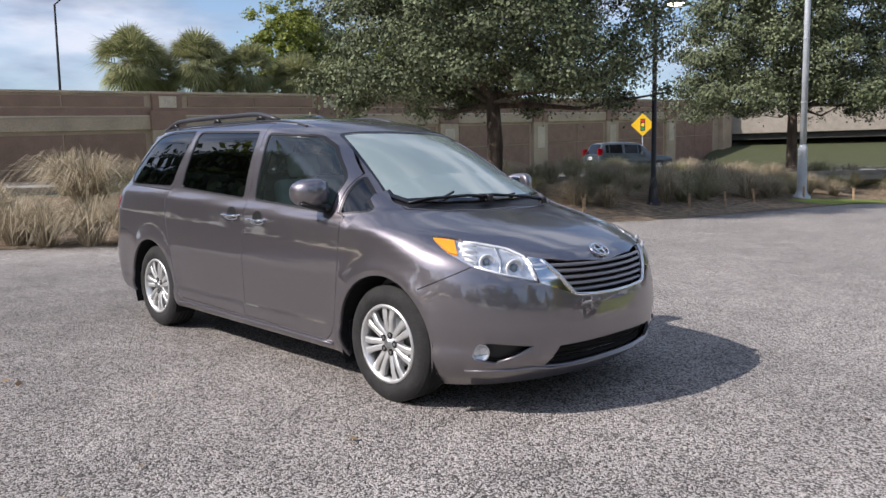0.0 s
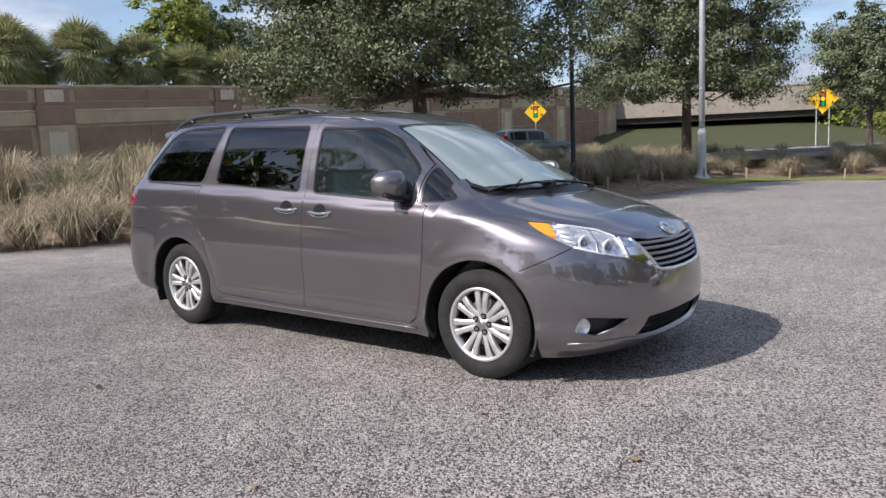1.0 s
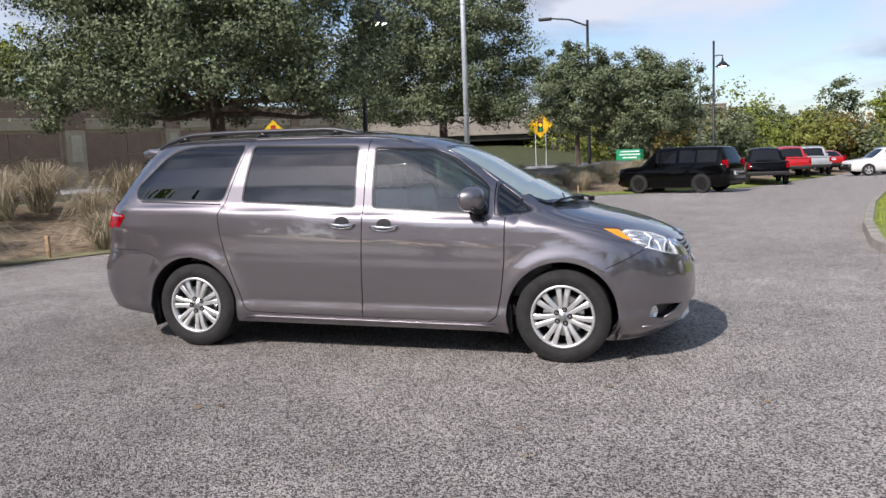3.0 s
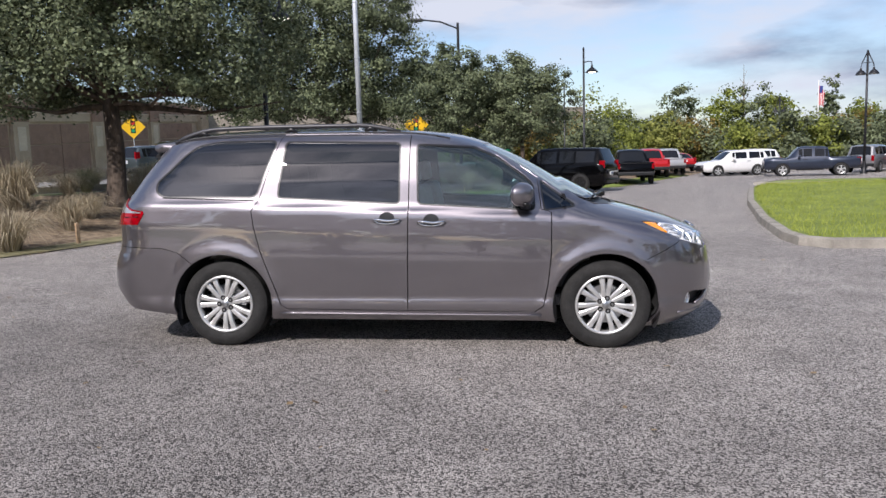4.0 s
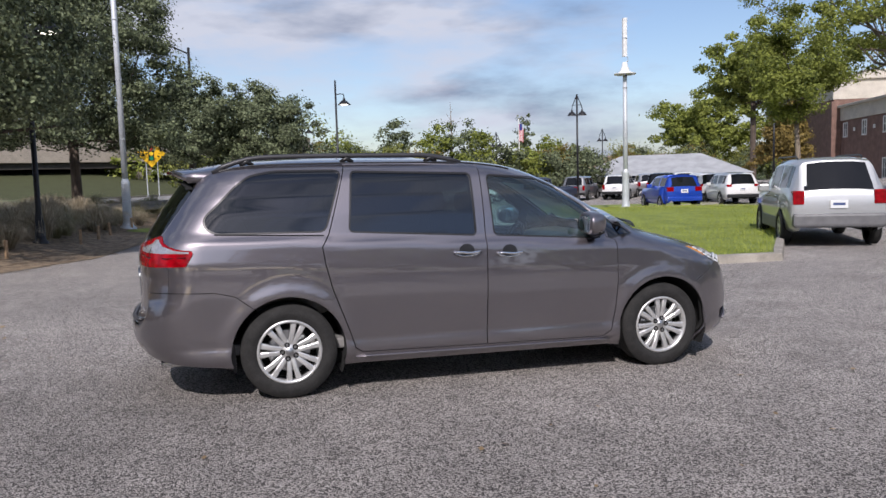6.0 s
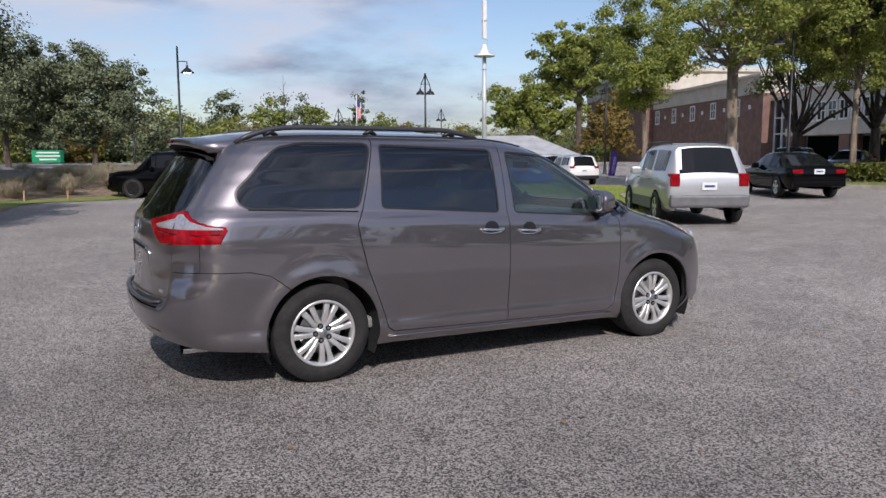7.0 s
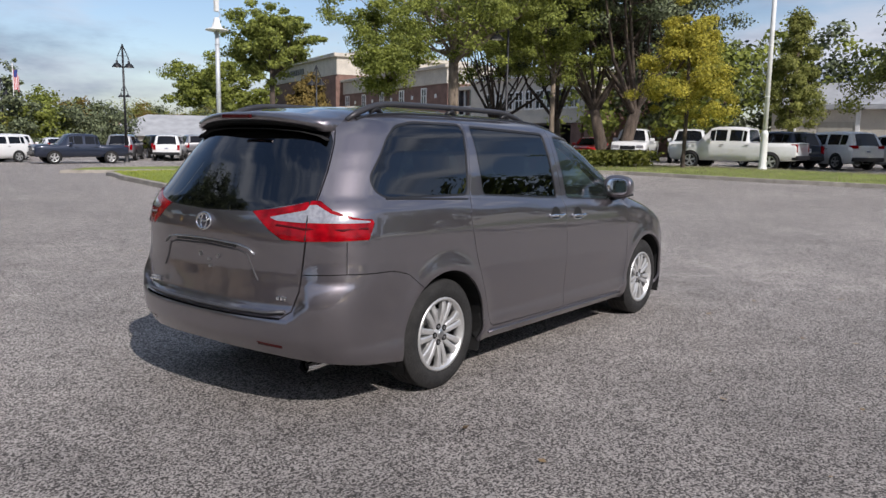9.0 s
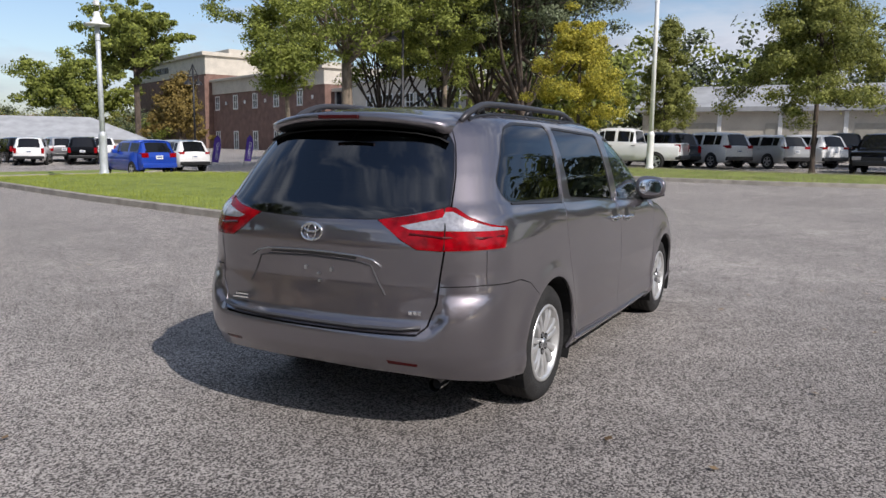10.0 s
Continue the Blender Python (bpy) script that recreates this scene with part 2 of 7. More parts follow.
BLACK_METAL = material("black_painted_steel", (0.012, 0.012, 0.014), 0.45, scale=8, spread=0.3)
GREY_POLE = material("galvanised_paint", (0.52, 0.55, 0.58), 0.5, 0.2, scale=2, spread=0.12, fine=40)
WHITE_PAINT = material("white_paint", (0.75, 0.75, 0.73), 0.5, scale=3, spread=0.08)
SIGN_YELLOW = material("sign_yellow", (0.85, 0.5, 0.01), 0.5, scale=6, spread=0.06)
SIGN_BLACK = material("sign_black", (0.012, 0.012, 0.012), 0.5)
SIGN_RED = material("sign_red", (0.6, 0.03, 0.02), 0.5)
SIGN_GREEN = material("sign_green", (0.01, 0.28, 0.12), 0.5)
SIGN_AMBER = material("sign_amber", (0.9, 0.6, 0.02), 0.5)
LAMP_GLOW = material("lamp_lens", (1.0, 0.93, 0.75), 0.4, emit=2.5)
BRICK = material("red_brick", (0.19, 0.115, 0.092), 0.9, scale=1.2, spread=0.2, fine=26, bump=0.3)
STUCCO = material("pale_stucco", (0.52, 0.48, 0.41), 0.85, scale=0.8, spread=0.1, fine=20)
ROOF_GREY = material("grey_roof", (0.35, 0.36, 0.37), 0.7, scale=1.0, spread=0.15)
ROOF_BROWN = material("brown_roof", (0.24, 0.17, 0.12), 0.85, scale=1.0, spread=0.2, fine=20)
DARK_GLASS = material("building_glass", (0.02, 0.028, 0.035), 0.06, spec=0.8)
CLOTH_PURPLE = material("purple_cloth", (0.09, 0.04, 0.3), 0.8, scale=4, spread=0.2)
CLOTH_RED = material("flag_red", (0.5, 0.03, 0.04), 0.8)
CLOTH_BLUE = material("flag_blue", (0.03, 0.05, 0.22), 0.8)
CLOTH_WHITE = material("flag_white", (0.7, 0.7, 0.7), 0.8)


def car_paint(name, colour, flake=0.55, rough=0.35, coat_ior=1.5):
    m = material(name, colour, rough, flake, scale=900, spread=0.2, coat=1.0, detail=2)
    m.node_tree.nodes["Principled BSDF"].inputs["Coat IOR"].default_value = coat_ior
    return m


PAINT = car_paint("grey_mica_paint", (0.172, 0.156, 0.17), 0.9, 0.39, 2.1)
CHROME = material("chrome", (0.8, 0.81, 0.82), 0.08, 1.0)
SATIN = material("satin_metal", (0.55, 0.56, 0.57), 0.28, 1.0, scale=30, spread=0.06)
ALLOY = material("machined_alloy", (0.64, 0.64, 0.63), 0.36, 0.7, scale=20, spread=0.06)
RUBBER = material("tyre_rubber", (0.017, 0.0165, 0.016), 0.85, scale=14, spread=0.35, fine=80, bump=0.25)
BLACK_TRIM = material("black_trim", (0.012, 0.012, 0.013), 0.4)
GLOSS_BLACK = material("gloss_black", (0.008, 0.008, 0.009), 0.08, coat=0.6)
LINER = material("dark_liner", (0.006, 0.006, 0.006), 0.95)
TINT = glass("privacy_glass", (0.55, 0.62, 0.62), 0.06, 0.0, 1.95)
CLEAR = glass("green_tint_glass", (0.66, 0.9, 0.88), 0.78, 0.0, 1.95, 0.05, (0.2, 0.25, 0.24))
# windscreen's pale film paints part of its sky reflection as flat colour
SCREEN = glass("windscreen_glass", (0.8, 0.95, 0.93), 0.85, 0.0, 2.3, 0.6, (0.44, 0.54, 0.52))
LENS = glass("clear_lens", (0.99, 0.99, 1.0), 0.98, 0.0, 1.4, 0.0)
REFLECTOR = material("lamp_reflector", (0.78, 0.8, 0.83), 0.22, 0.75, scale=25, spread=0.25)
AMBER = material("amber_lens", (0.95, 0.35, 0.01), 0.15, coat=1.0)
RED_LENS = material("red_lens", (0.24, 0.0012, 0.005), 0.16, coat=0.12, scale=18, spread=0.4, spec=0.25)
DEEP_RED = material("deep_red_lens", (0.07, 0.0006, 0.002), 0.2, coat=0.15, spec=0.3)
WHITE_LENS = material("white_lens", (0.42, 0.415, 0.43), 0.14, 0.5, coat=0.6, scale=60, spread=0.2)
SEAT = material("grey_leather", (0.34, 0.32, 0.3), 0.6, scale=20, spread=0.12)
CABIN = material("cabin_plastic", (0.2, 0.195, 0.19), 0.7, scale=10, spread=0.15)
PLATE = material("number_plate", (0.7, 0.71, 0.7), 0.5)
PLATE_INK = material("plate_ink", (0.05, 0.08, 0.2), 0.5)


# ---- mesh helpers ----
def mesh(name, verts, faces, mat=None, smooth=False, normals=None):
    me = bpy.data.meshes.new(name)
    me.from_pydata([tuple(map(float, v)) for v in verts], [], [tuple(map(int, f)) for f in faces])
    for k in (mat if isinstance(mat, (list, tuple)) else [mat]):
        if k:
            me.materials.append(k)
    if smooth:
        me.polygons.foreach_set("use_smooth", [True] * len(me.polygons))
    if normals is not None:
        me.normals_split_custom_set_from_vertices([tuple(map(float, n)) for n in normals])
    me.update()
    return me


def part(name, shape, mat=None, parent=None, label="", smooth=False):
    """Links a mesh, a bmesh or (verts, faces) as one object under a thing or a part."""
    if isinstance(shape, bmesh.types.BMesh):
        me = bpy.data.meshes.new(name)
        shape.normal_update()
        shape.to_mesh(me)
        shape.free()
        me.materials.append(mat)
        if smooth:
            me.polygons.foreach_set("use_smooth", [True] * len(me.polygons))
    elif isinstance(shape, tuple):
        me = mesh(name, shape[0], shape[1], mat, smooth)
    else:
        me = shape
    ob = new(name, me)
    if parent:
        ob.parent = parent
    if label:
        ob["label"] = label
    return ob


def thing(name, m=None, label="", category="", group="", kind=""):
    ob = new(name)
    if m is not None:
        ob.matrix_basis = m
    return tagged(ob, label, category, group, kind)


def box(x0, x1, y0, y1, z0, z1, bevel=0.0, segments=2):
    bm = bmesh.new()
    bmesh.ops.create_cube(bm, size=1)
    for v in bm.verts:
        v.co = Vector(((x0 + x1) / 2 + v.co.x * (x1 - x0), (y0 + y1) / 2 + v.co.y * (y1 - y0), (z0 + z1) / 2 + v.co.z * (z1 - z0)))
    if bevel:
        bmesh.ops.bevel(bm, geom=bm.edges[:], offset=bevel, segments=segments, affect="EDGES", profile=0.6)
    return bm


def tube(path, radii, sides=8, cap=True, flat=1.0, up=(0, 0, 1)):
    """A tapered tube along a path; flat squeezes it along the second axis."""
    verts, faces = [], []
    path = [Vector(p) for p in path]
    if not hasattr(radii, "__len__"):
        radii = [radii] * len(path)
    for i, p in enumerate(path):
        d = (path[min(i + 1, len(path) - 1)] - path[max(i - 1, 0)]).normalized()
        u = Vector(up)
        if abs(d.dot(u)) > 0.95:
            u = Vector((1, 0, 0))
        a = d.cross(u).normalized()
        b = a.cross(d).normalized()
        for k in range(sides):
            g = 2 * math.pi * k / sides
            verts.append(p + a * math.cos(g) * radii[i] + b * math.sin(g) * radii[i] * flat)
    for i in range(len(path) - 1):
        for k in range(sides):
            q = (k + 1) % sides
            faces.append((i * sides + k, i * sides + q, (i + 1) * sides + q, (i + 1) * sides + k))
    if cap:
        faces.append(tuple(range(sides))[::-1])
        faces.append(tuple((len(path) - 1) * sides + k for k in range(sides)))
    return verts, faces


def lathe(profile, sides=24, axis="z"):
    """A body of revolution from (radius, height) pairs."""
    verts, faces = [], []
    for r, h in profile:
        for k in range(sides):
            g = 2 * math.pi * k / sides
            c, s = r * math.cos(g), r * math.sin(g)
            verts.append((c, s, h) if axis == "z" else (c, h, s))
    for i in range(len(profile) - 1):
        for k in range(sides):
            q = (k + 1) % sides
            f = (i * sides + k, i * sides + q, (i + 1) * sides + q, (i + 1) * sides + k)
            faces.append(f if axis == "z" else f[::-1])
    return verts, faces


def join(*shapes):
    verts, faces = [], []
    for v, f in shapes:
        n = len(verts)
        verts += list(v)
        faces += [tuple(i + n for i in g) for g in f]
    return verts, faces


def moved(shape, m):
    return [m @ Vector(v) for v in shape[0]], shape[1]


def as_lists(bm):
    bm.verts.index_update()
    out = [v.co.copy() for v in bm.verts], [tuple(v.index for v in f.verts) for f in bm.faces]
    bm.free()
    return out


def prism(poly, axis, a, b):
    """A flat polygon drawn out along an axis from a to b."""
    n = len(poly)
    put = {"x": lambda p, k: (k, p[0], p[1]), "y": lambda p, k: (p[0], k, p[1]), "z": lambda p, k: (p[0], p[1], k)}[axis]
    verts = [put(p, a) for p in poly] + [put(p, b) for p in poly]
    faces = [tuple(range(n))[::-1], tuple(range(n, 2 * n))] + [(i, (i + 1) % n, n + (i + 1) % n, n + i) for i in range(n)]
    return verts, faces


# ---- the lie of the land ----
BED_EDGE = [(-40, -70), (-16, -14), (-10.5, 0.2), (-9.0, 3.0), (-7.7, 6.2), (-6.7, 9.4), (-4.9, 12.6), (-4.2, 17), (-3.6, 22), (-2.4, 26.5), (0.0, 30.0), (6.0, 34.0), (14, 52), (30, 95)]


def ease(v):
    v = min(1.0, max(0.0, v))
    return v * v * (3 - 2 * v)


def into_bed(x, y):
    """How far a place lies behind the edge of the planting bed; negative on the car park."""
    best, side = 1e9, -1
    for (ax, ay), (bx, by) in zip(BED_EDGE, BED_EDGE[1:]):
        dx, dy = bx - ax, by - ay
        k = min(1, max(0, ((x - ax) * dx + (y - ay) * dy) / (dx * dx + dy * dy)))
        d = math.hypot(x - ax - k * dx, y - ay - k * dy)
        if d < best:
            best, side = d, (1 if dx * (y - ay) - dy * (x - ax) > 0 else -1)
    return best * side


def land(x, y):
    """The height of the car park and the beds."""
    z = 0.38 * ease((x - 12) / 24) * (1 - ease((y - 14) / 16)) - 0.33 * ease((y - 22) / 9) * (1 - ease((x - 22) / 20))
    z += (0.012 - 0.0139 * x) * math.exp(-(x * x + y * y) / 36)
    if x < 20 and -80 < y < 110:
        d = into_bed(x, y)
        if d > 0:
            z += 0.78 * ease(d / 7)
    return z

# ---- van body surface, in the van's own frame: x forward, z up ----
def table(pairs, width=0.03):
    zs = np.linspace(0.0, 2.0, 801)
    a = np.array(pairs)
    v = np.interp(zs, a[:, 0], a[:, 1])
    k = np.exp(-0.5 * (np.arange(-60, 61) * 0.0025 / width) ** 2)
    v = np.convolve(np.pad(v, 60, mode="edge"), k / k.sum(), mode="valid")
    return lambda z: np.interp(z, zs, v)


NOSE = table([(0, 2.2), (0.17, 2.29), (0.25, 2.39), (0.35, 2.44), (0.5, 2.455), (0.62, 2.44), (0.75, 2.41), (0.84, 2.37), (0.89, 2.31), (0.93, 2.22),
              (0.98, 2.09), (1.03, 1.92), (1.07, 1.76), (1.1, 1.63), (1.2, 1.44), (1.3, 1.25), (1.4, 1.06), (1.5, 0.86), (1.6, 0.63), (1.66, 0.46), (1.7, 0.28), (1.73, 0.0), (1.75, -0.4), (2, -0.4)], 0.014)
TAIL = table([(0, -2.4), (0.2, -2.43), (0.29, -2.53), (0.385, -2.59), (0.43, -2.622), (0.5, -2.63), (0.54, -2.632), (0.57, -2.62), (0.6, -2.572), (0.8, -2.555), (1.0, -2.565), (1.1, -2.55), (1.18, -2.51),
              (1.4, -2.37), (1.6, -2.22), (1.66, -2.16), (1.7, -2.05), (1.74, -1.7), (1.76, -1.2), (2, -1.2)], 0.014)
HALF = table([(0, 0.85), (0.17, 0.87), (0.24, 0.935), (0.3, 0.96), (0.355, 0.966), (0.4, 0.955), (0.47, 0.96), (0.7, 0.972), (0.9, 0.962), (1.04, 0.948), (1.075, 0.94), (1.1, 0.918), (1.14, 0.9), (1.3, 0.862), (1.45, 0.815),
              (1.58, 0.762), (1.64, 0.72), (1.68, 0.66), (1.71, 0.56), (1.73, 0.43), (1.745, 0.25), (1.755, 0.05), (1.76, 0.001), (2, 0.001)], 0.008)
NOSE_RUN = table([(0, 0.7), (0.9, 0.72), (1.05, 0.7), (1.12, 0.62), (1.7, 0.6), (2, 0.6)])
TAIL_RUN = table([(0, 0.5), (0.66, 0.5), (0.75, 0.46), (1.2, 0.5), (1.7, 0.55), (2, 0.55)])
HUB_F, HUB_R, HUB_Z, ARCH = 1.511, -1.509, 0.343, 0.405


def bump(z, a, b, c, d):
    return np.clip((z - a) / (b - a), 0, 1) * np.clip((d - z) / (d - c), 0, 1)


def body(x, y, z):
    """Below 1 inside the van's body, above 1 outside."""
    zz = z + 0.042 * np.clip(x, -2.2, 1.6) * bump(z, 0.45, 1.0, 1.15, 1.55) + 0.02 * np.clip((-x - 1.0) / 1.2, 0, 1) ** 2 * np.clip((z - 1.3) / 0.3, 0, 1)
    ear = np.clip((np.abs(y) - 0.67) / 0.09, 0, 1)
    nose, tail, half = NOSE(np.where(x > 1.2, z, zz)), TAIL(z - ear * np.interp(z, (0.42, 0.61, 0.74, 0.92), (0.0, 0.07, 0.14, 0.0))), HALF(zz)
    half = half - 0.012 * (x / 2.2) ** 2 - 0.05 * np.clip((-x - 1.1) / 1.3, 0, 1) ** 2 * np.clip((z - 1.0) / 0.4, 0, 1)
    for hub in (HUB_F, HUB_R):
        r = np.hypot(x - hub, z - HUB_Z)
        half = half + 0.016 * np.exp(-((r - 0.42) / 0.07) ** 2)
    half = np.maximum(half, 0.001)
    qf = np.clip((x - nose + NOSE_RUN(z)) / NOSE_RUN(z), 0, 3)
    qr = np.clip((tail + TAIL_RUN(z) - x) / TAIL_RUN(z), 0, 3)
    p = np.abs(y) / half
    n = 2.4 + 0.2 * np.clip(-x, 0, 1)
    return qf ** n + qr ** n + p ** n


FAN_F, FAN_R, FAN = 1.3, -1.6, 0.95
S_F, S_R = FAN * math.pi / 2, FAN * math.pi / 2 + FAN_F - FAN_R


def s_of(x, y):
    """The belt chart's run along the body, from the middle of the nose to the middle of the tail."""
    y = abs(y)
    if x > FAN_F:
        return FAN * math.atan2(y, x - FAN_F)
    if x < FAN_R:
        return S_R + FAN * math.atan2(FAN_R - x, y)
    return S_F + FAN_F - x


def solve(o, d, far):
    lo, hi = np.zeros(len(o)), np.full(len(o), far)
    for k in range(34):
        mid = (lo + hi) / 2
        p = o + d * mid[:, None]
        out = body(p[:, 0], p[:, 1], p[:, 2]) > 1
        hi, lo = np.where(out, mid, hi), np.where(out, lo, mid)
    return o + d * lo[:, None]


def belt(sz):
    """Places on the right-hand body side from chart points (s, z)."""
    a = np.array(sz, float)
    s, z = a[:, 0], a[:, 1]
    front, back = np.clip(S_F - s, 0, None) / FAN, np.clip(s - S_R, 0, None) / FAN
    ox = np.clip(FAN_F - (s - S_F), FAN_R, FAN_F)
    o = np.stack([ox, 0 * s, z], 1)
    d = np.stack([np.sin(front) - np.sin(back), -np.cos(front) * np.cos(back), 0 * s], 1)
    return solve(o, d, 1.7)


def top(xy):
    """Places on the hood, windscreen and roof from plan points (x, y)."""
    a = np.array(xy, float)
    o = np.stack([a[:, 0], a[:, 1], np.full(len(a), 0.6)], 1)
    return solve(o, np.tile([0.0, 0.0, 1.0], (len(a), 1)), 1.4)


def normal(p):
    e = 2e-3
    g = [body(*(p + np.eye(3)[i] * e).T) - body(*(p - np.eye(3)[i] * e).T) for i in range(3)]
    g = np.stack(g, 1)
    return g / np.maximum(np.linalg.norm(g, axis=1), 1e-9)[:, None]



# ---- ground ----
def sheet(name, xs, ys, keep, height, mat, label, category, kind="structure"):
    verts, index, faces = [], {}, []
    for i, x in enumerate(xs):
        for j, y in enumerate(ys):
            index[i, j] = len(verts)
            verts.append((x, y, height(x, y)))
    for i in range(len(xs) - 1):
        for j in range(len(ys) - 1):
            if keep((xs[i] + xs[i + 1]) / 2, (ys[j] + ys[j + 1]) / 2):
                faces.append((index[i, j], index[i + 1, j], index[i + 1, j + 1], index[i, j + 1]))
    ob = new(name, mesh(name, verts, faces, mat, True))
    return tagged(ob, label, category, "", kind)


def spaced(near, step, far):
    a = list(np.arange(-near, near + 1e-6, step))
    d, x = step, near
    while x < far:
        d *= 1.35
        x += d
        a = [-x] + a + [x]
    return a


sheet("ground", spaced(60, 1.5, 1500), spaced(60, 1.5, 1500), lambda x, y: True, lambda x, y: land(x, y) - 0.02 - 0.1 * ease((math.hypot(x, y) - 50) / 60),
      FIELD, "rough green and straw grass reaching to the horizon", "ground")


def strip(name, left, right, lift, mat, label, category, thick=0.0):
    """A strip of ground between two lines of equal length, following the land."""
    verts, faces = [], []
    n = 9
    for (ax, ay), (bx, by) in zip(left, right):
        for k in range(n):
            u = k / (n - 1)
            x, y = ax + (bx - ax) * u, ay + (by - ay) * u
            verts.append((x, y, land(x, y) + lift))
    for i in range(len(left) - 1):
        for k in range(n - 1):
            a = i * n + k
            faces.append((a, a + 1, a + n + 1, a + n))
    ob = new(name, mesh(name, verts, faces, mat, True))
    return tagged(ob, label, category, "", "structure")


def dense(line, step):
    out = []
    for (ax, ay), (bx, by) in zip(line, line[1:]):
        n = max(1, int(math.hypot(bx - ax, by - ay) / step))
        out += [(ax + (bx - ax) * k / n, ay + (by - ay) * k / n) for k in range(n)]
    return out + [line[-1]]


edge = dense(BED_EDGE, 1.2)
# car park: from the bed's edge eastwards
verts, faces = [], []
cols = [0, 0.4, 0.9, 1.5, 2.2, 3, 4, 5, 6, 7, 8, 9.5, 11, 12.5, 14, 16, 18, 20, 22, 24, 26, 28, 30, 33, 36, 40, 46, 54, 64, 80]
for ex, ey in edge:
    for c in cols:
        x = ex + c
        verts.append((x, ey, land(x, ey) if c else land(x + 0.02, ey)))
n = len(cols)
for i in range(len(edge) - 1):
    for k in range(n - 1):
        a = i * n + k
        faces.append((a, a + 1, a + n + 1, a + n))
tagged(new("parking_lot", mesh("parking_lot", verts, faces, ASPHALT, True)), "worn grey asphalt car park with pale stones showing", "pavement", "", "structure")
# mulched bed behind the edge
strip("planting_bed", [(x - 0.05 - 6.5, y + 1.0) for x, y in edge], [(x + 0.15, y) for x, y in edge], 0.012, SOIL, "brown pine-straw mulch bed along the car park", "planting bed")
# public road behind the bed
ROAD_DIR = Vector((0.43, 0.9, 0)).normalized()
road_a = [(-13 + ROAD_DIR.x * s, 14 + ROAD_DIR.y * s) for s in range(-70, 60, 3)]
road_b = [(x - 14.5 * ROAD_DIR.y, y + 14.5 * ROAD_DIR.x) for x, y in road_a]
verts, faces = [], []
for (ax, ay), (bx, by) in zip(road_a, road_b):
    verts += [(ax, ay, 0.84), (bx, by, 0.84), (ax, ay, 0.6), (bx, by, 0.6)]
for i in range(len(road_a) - 1):
    a = i * 4
    faces += [(a, a + 4, a + 5, a + 1), (a, a + 2, a + 6, a + 4), (a + 1, a + 5, a + 7, a + 3)]
tagged(new("road", mesh("road", verts, faces, ROAD)), "pale grey concrete public road behind the planting", "road", "", "structure")
for nm, line, w in (("kerb_near", road_a, 0.2), ("kerb_far", road_b, 0.2)):
    vs, fs = [], []
    for x, y in line:
        ox, oy = -ROAD_DIR.y * w, ROAD_DIR.x * w
        vs += [(x, y, 0.8), (x, y, 0.97), (x + ox, y + oy, 0.97), (x + ox, y + oy, 0.8)]
    for i in range(len(line) - 1):
        a = i * 4
        fs += [(a, a + 1, a + 5, a + 4), (a + 1, a + 2, a + 6, a + 5), (a + 2, a + 3, a + 7, a + 6)]
    tagged(new("road_kerb", mesh("road_kerb", vs, fs, KERB)), "long concrete kerb along the public road", "kerb", "", "structure")


def island(name, outline, mat, label, rise=0.13, round_steps=0):
    """A raised bed with a concrete kerb round it."""
    pts = dense(outline + [outline[0]], 0.8)[:-1]
    n = len(pts)
    c = Vector((sum(p[0] for p in pts) / n, sum(p[1] for p in pts) / n))
    rings = []
    for off, h in ((0.0, 0.0), (0.02, rise), (0.06, rise + 0.015), (0.17, rise + 0.015), (0.175, rise - 0.02)):
        ring = []
        for i, p in enumerate(pts):
            a, b = Vector(pts[i - 1]), Vector(pts[(i + 1) % n])
            d = (b - a).normalized()
            nrm = Vector((-d.y, d.x))
            q = Vector(p) + nrm * off
            ring.append((q.x, q.y, land(*p) + h))
        rings.append(ring)
    vs = [v for r in rings for v in r]
    fs = [(r * n + i, r * n + (i + 1) % n, (r + 1) * n + (i + 1) % n, (r + 1) * n + i) for r in range(4) for i in range(n)]
    tagged(new(name + "_kerb", mesh("kerb", vs, fs, KERB)), "weathered concrete kerb round a raised bed", "kerb", "", "structure")
    # the fill, as rings shrinking to the middle
    vs, fs = list(rings[-1]), []
    steps = 9
    for s in range(1, steps + 1):
        k = 1 - s / steps
        for p in rings[-1]:
            x, y = c.x + (p[0] - c.x) * k, c.y + (p[1] - c.y) * k
            vs.append((x, y, land(x, y) + rise + 0.05 * (1 - k)))
    fs = [(r * n + i, r * n + (i + 1) % n, (r + 1) * n + (i + 1) % n, (r + 1) * n + i) for r in range(steps) for i in range(n)]
    return tagged(new(name, mesh(name, vs, fs, mat, True)), label, "lawn", "", "structure")


LAWN = [(5.15, 5.4), (5.5, 4.95), (7.4, 4.7), (11.5, 9.5), (15, 14.5), (19.0, 16.6), (19.2, 19), (17.6, 22.3), (15.6, 24.2), (12.6, 25.3), (10.9, 25.5), (8.95, 21.1), (6.95, 14.3), (5.65, 8.95), (5.15, 6.2)]
island("lawn_island", LAWN, TURF, "bright green mown lawn in a kerbed island")
EAST = [(23.9, 13.9), (24.4, 9.5), (23.5, 4), (23.2, 0), (23.6, -4), (24.5, -12), (29.5, -12), (29.2, -4), (29.6, 2), (30.6, 6.2), (30, 10.5), (29, 14)]
island("verge_island", EAST, TURF, "kerbed green and straw verge with pole and trees")
NORTH = [(12.5, 32.5), (15, 31.2), (22, 30.0), (25, 30.5), (24.5, 33), (15, 35.2)]
island("small_island", NORTH, TURF, "small kerbed lawn island with a lamp post")

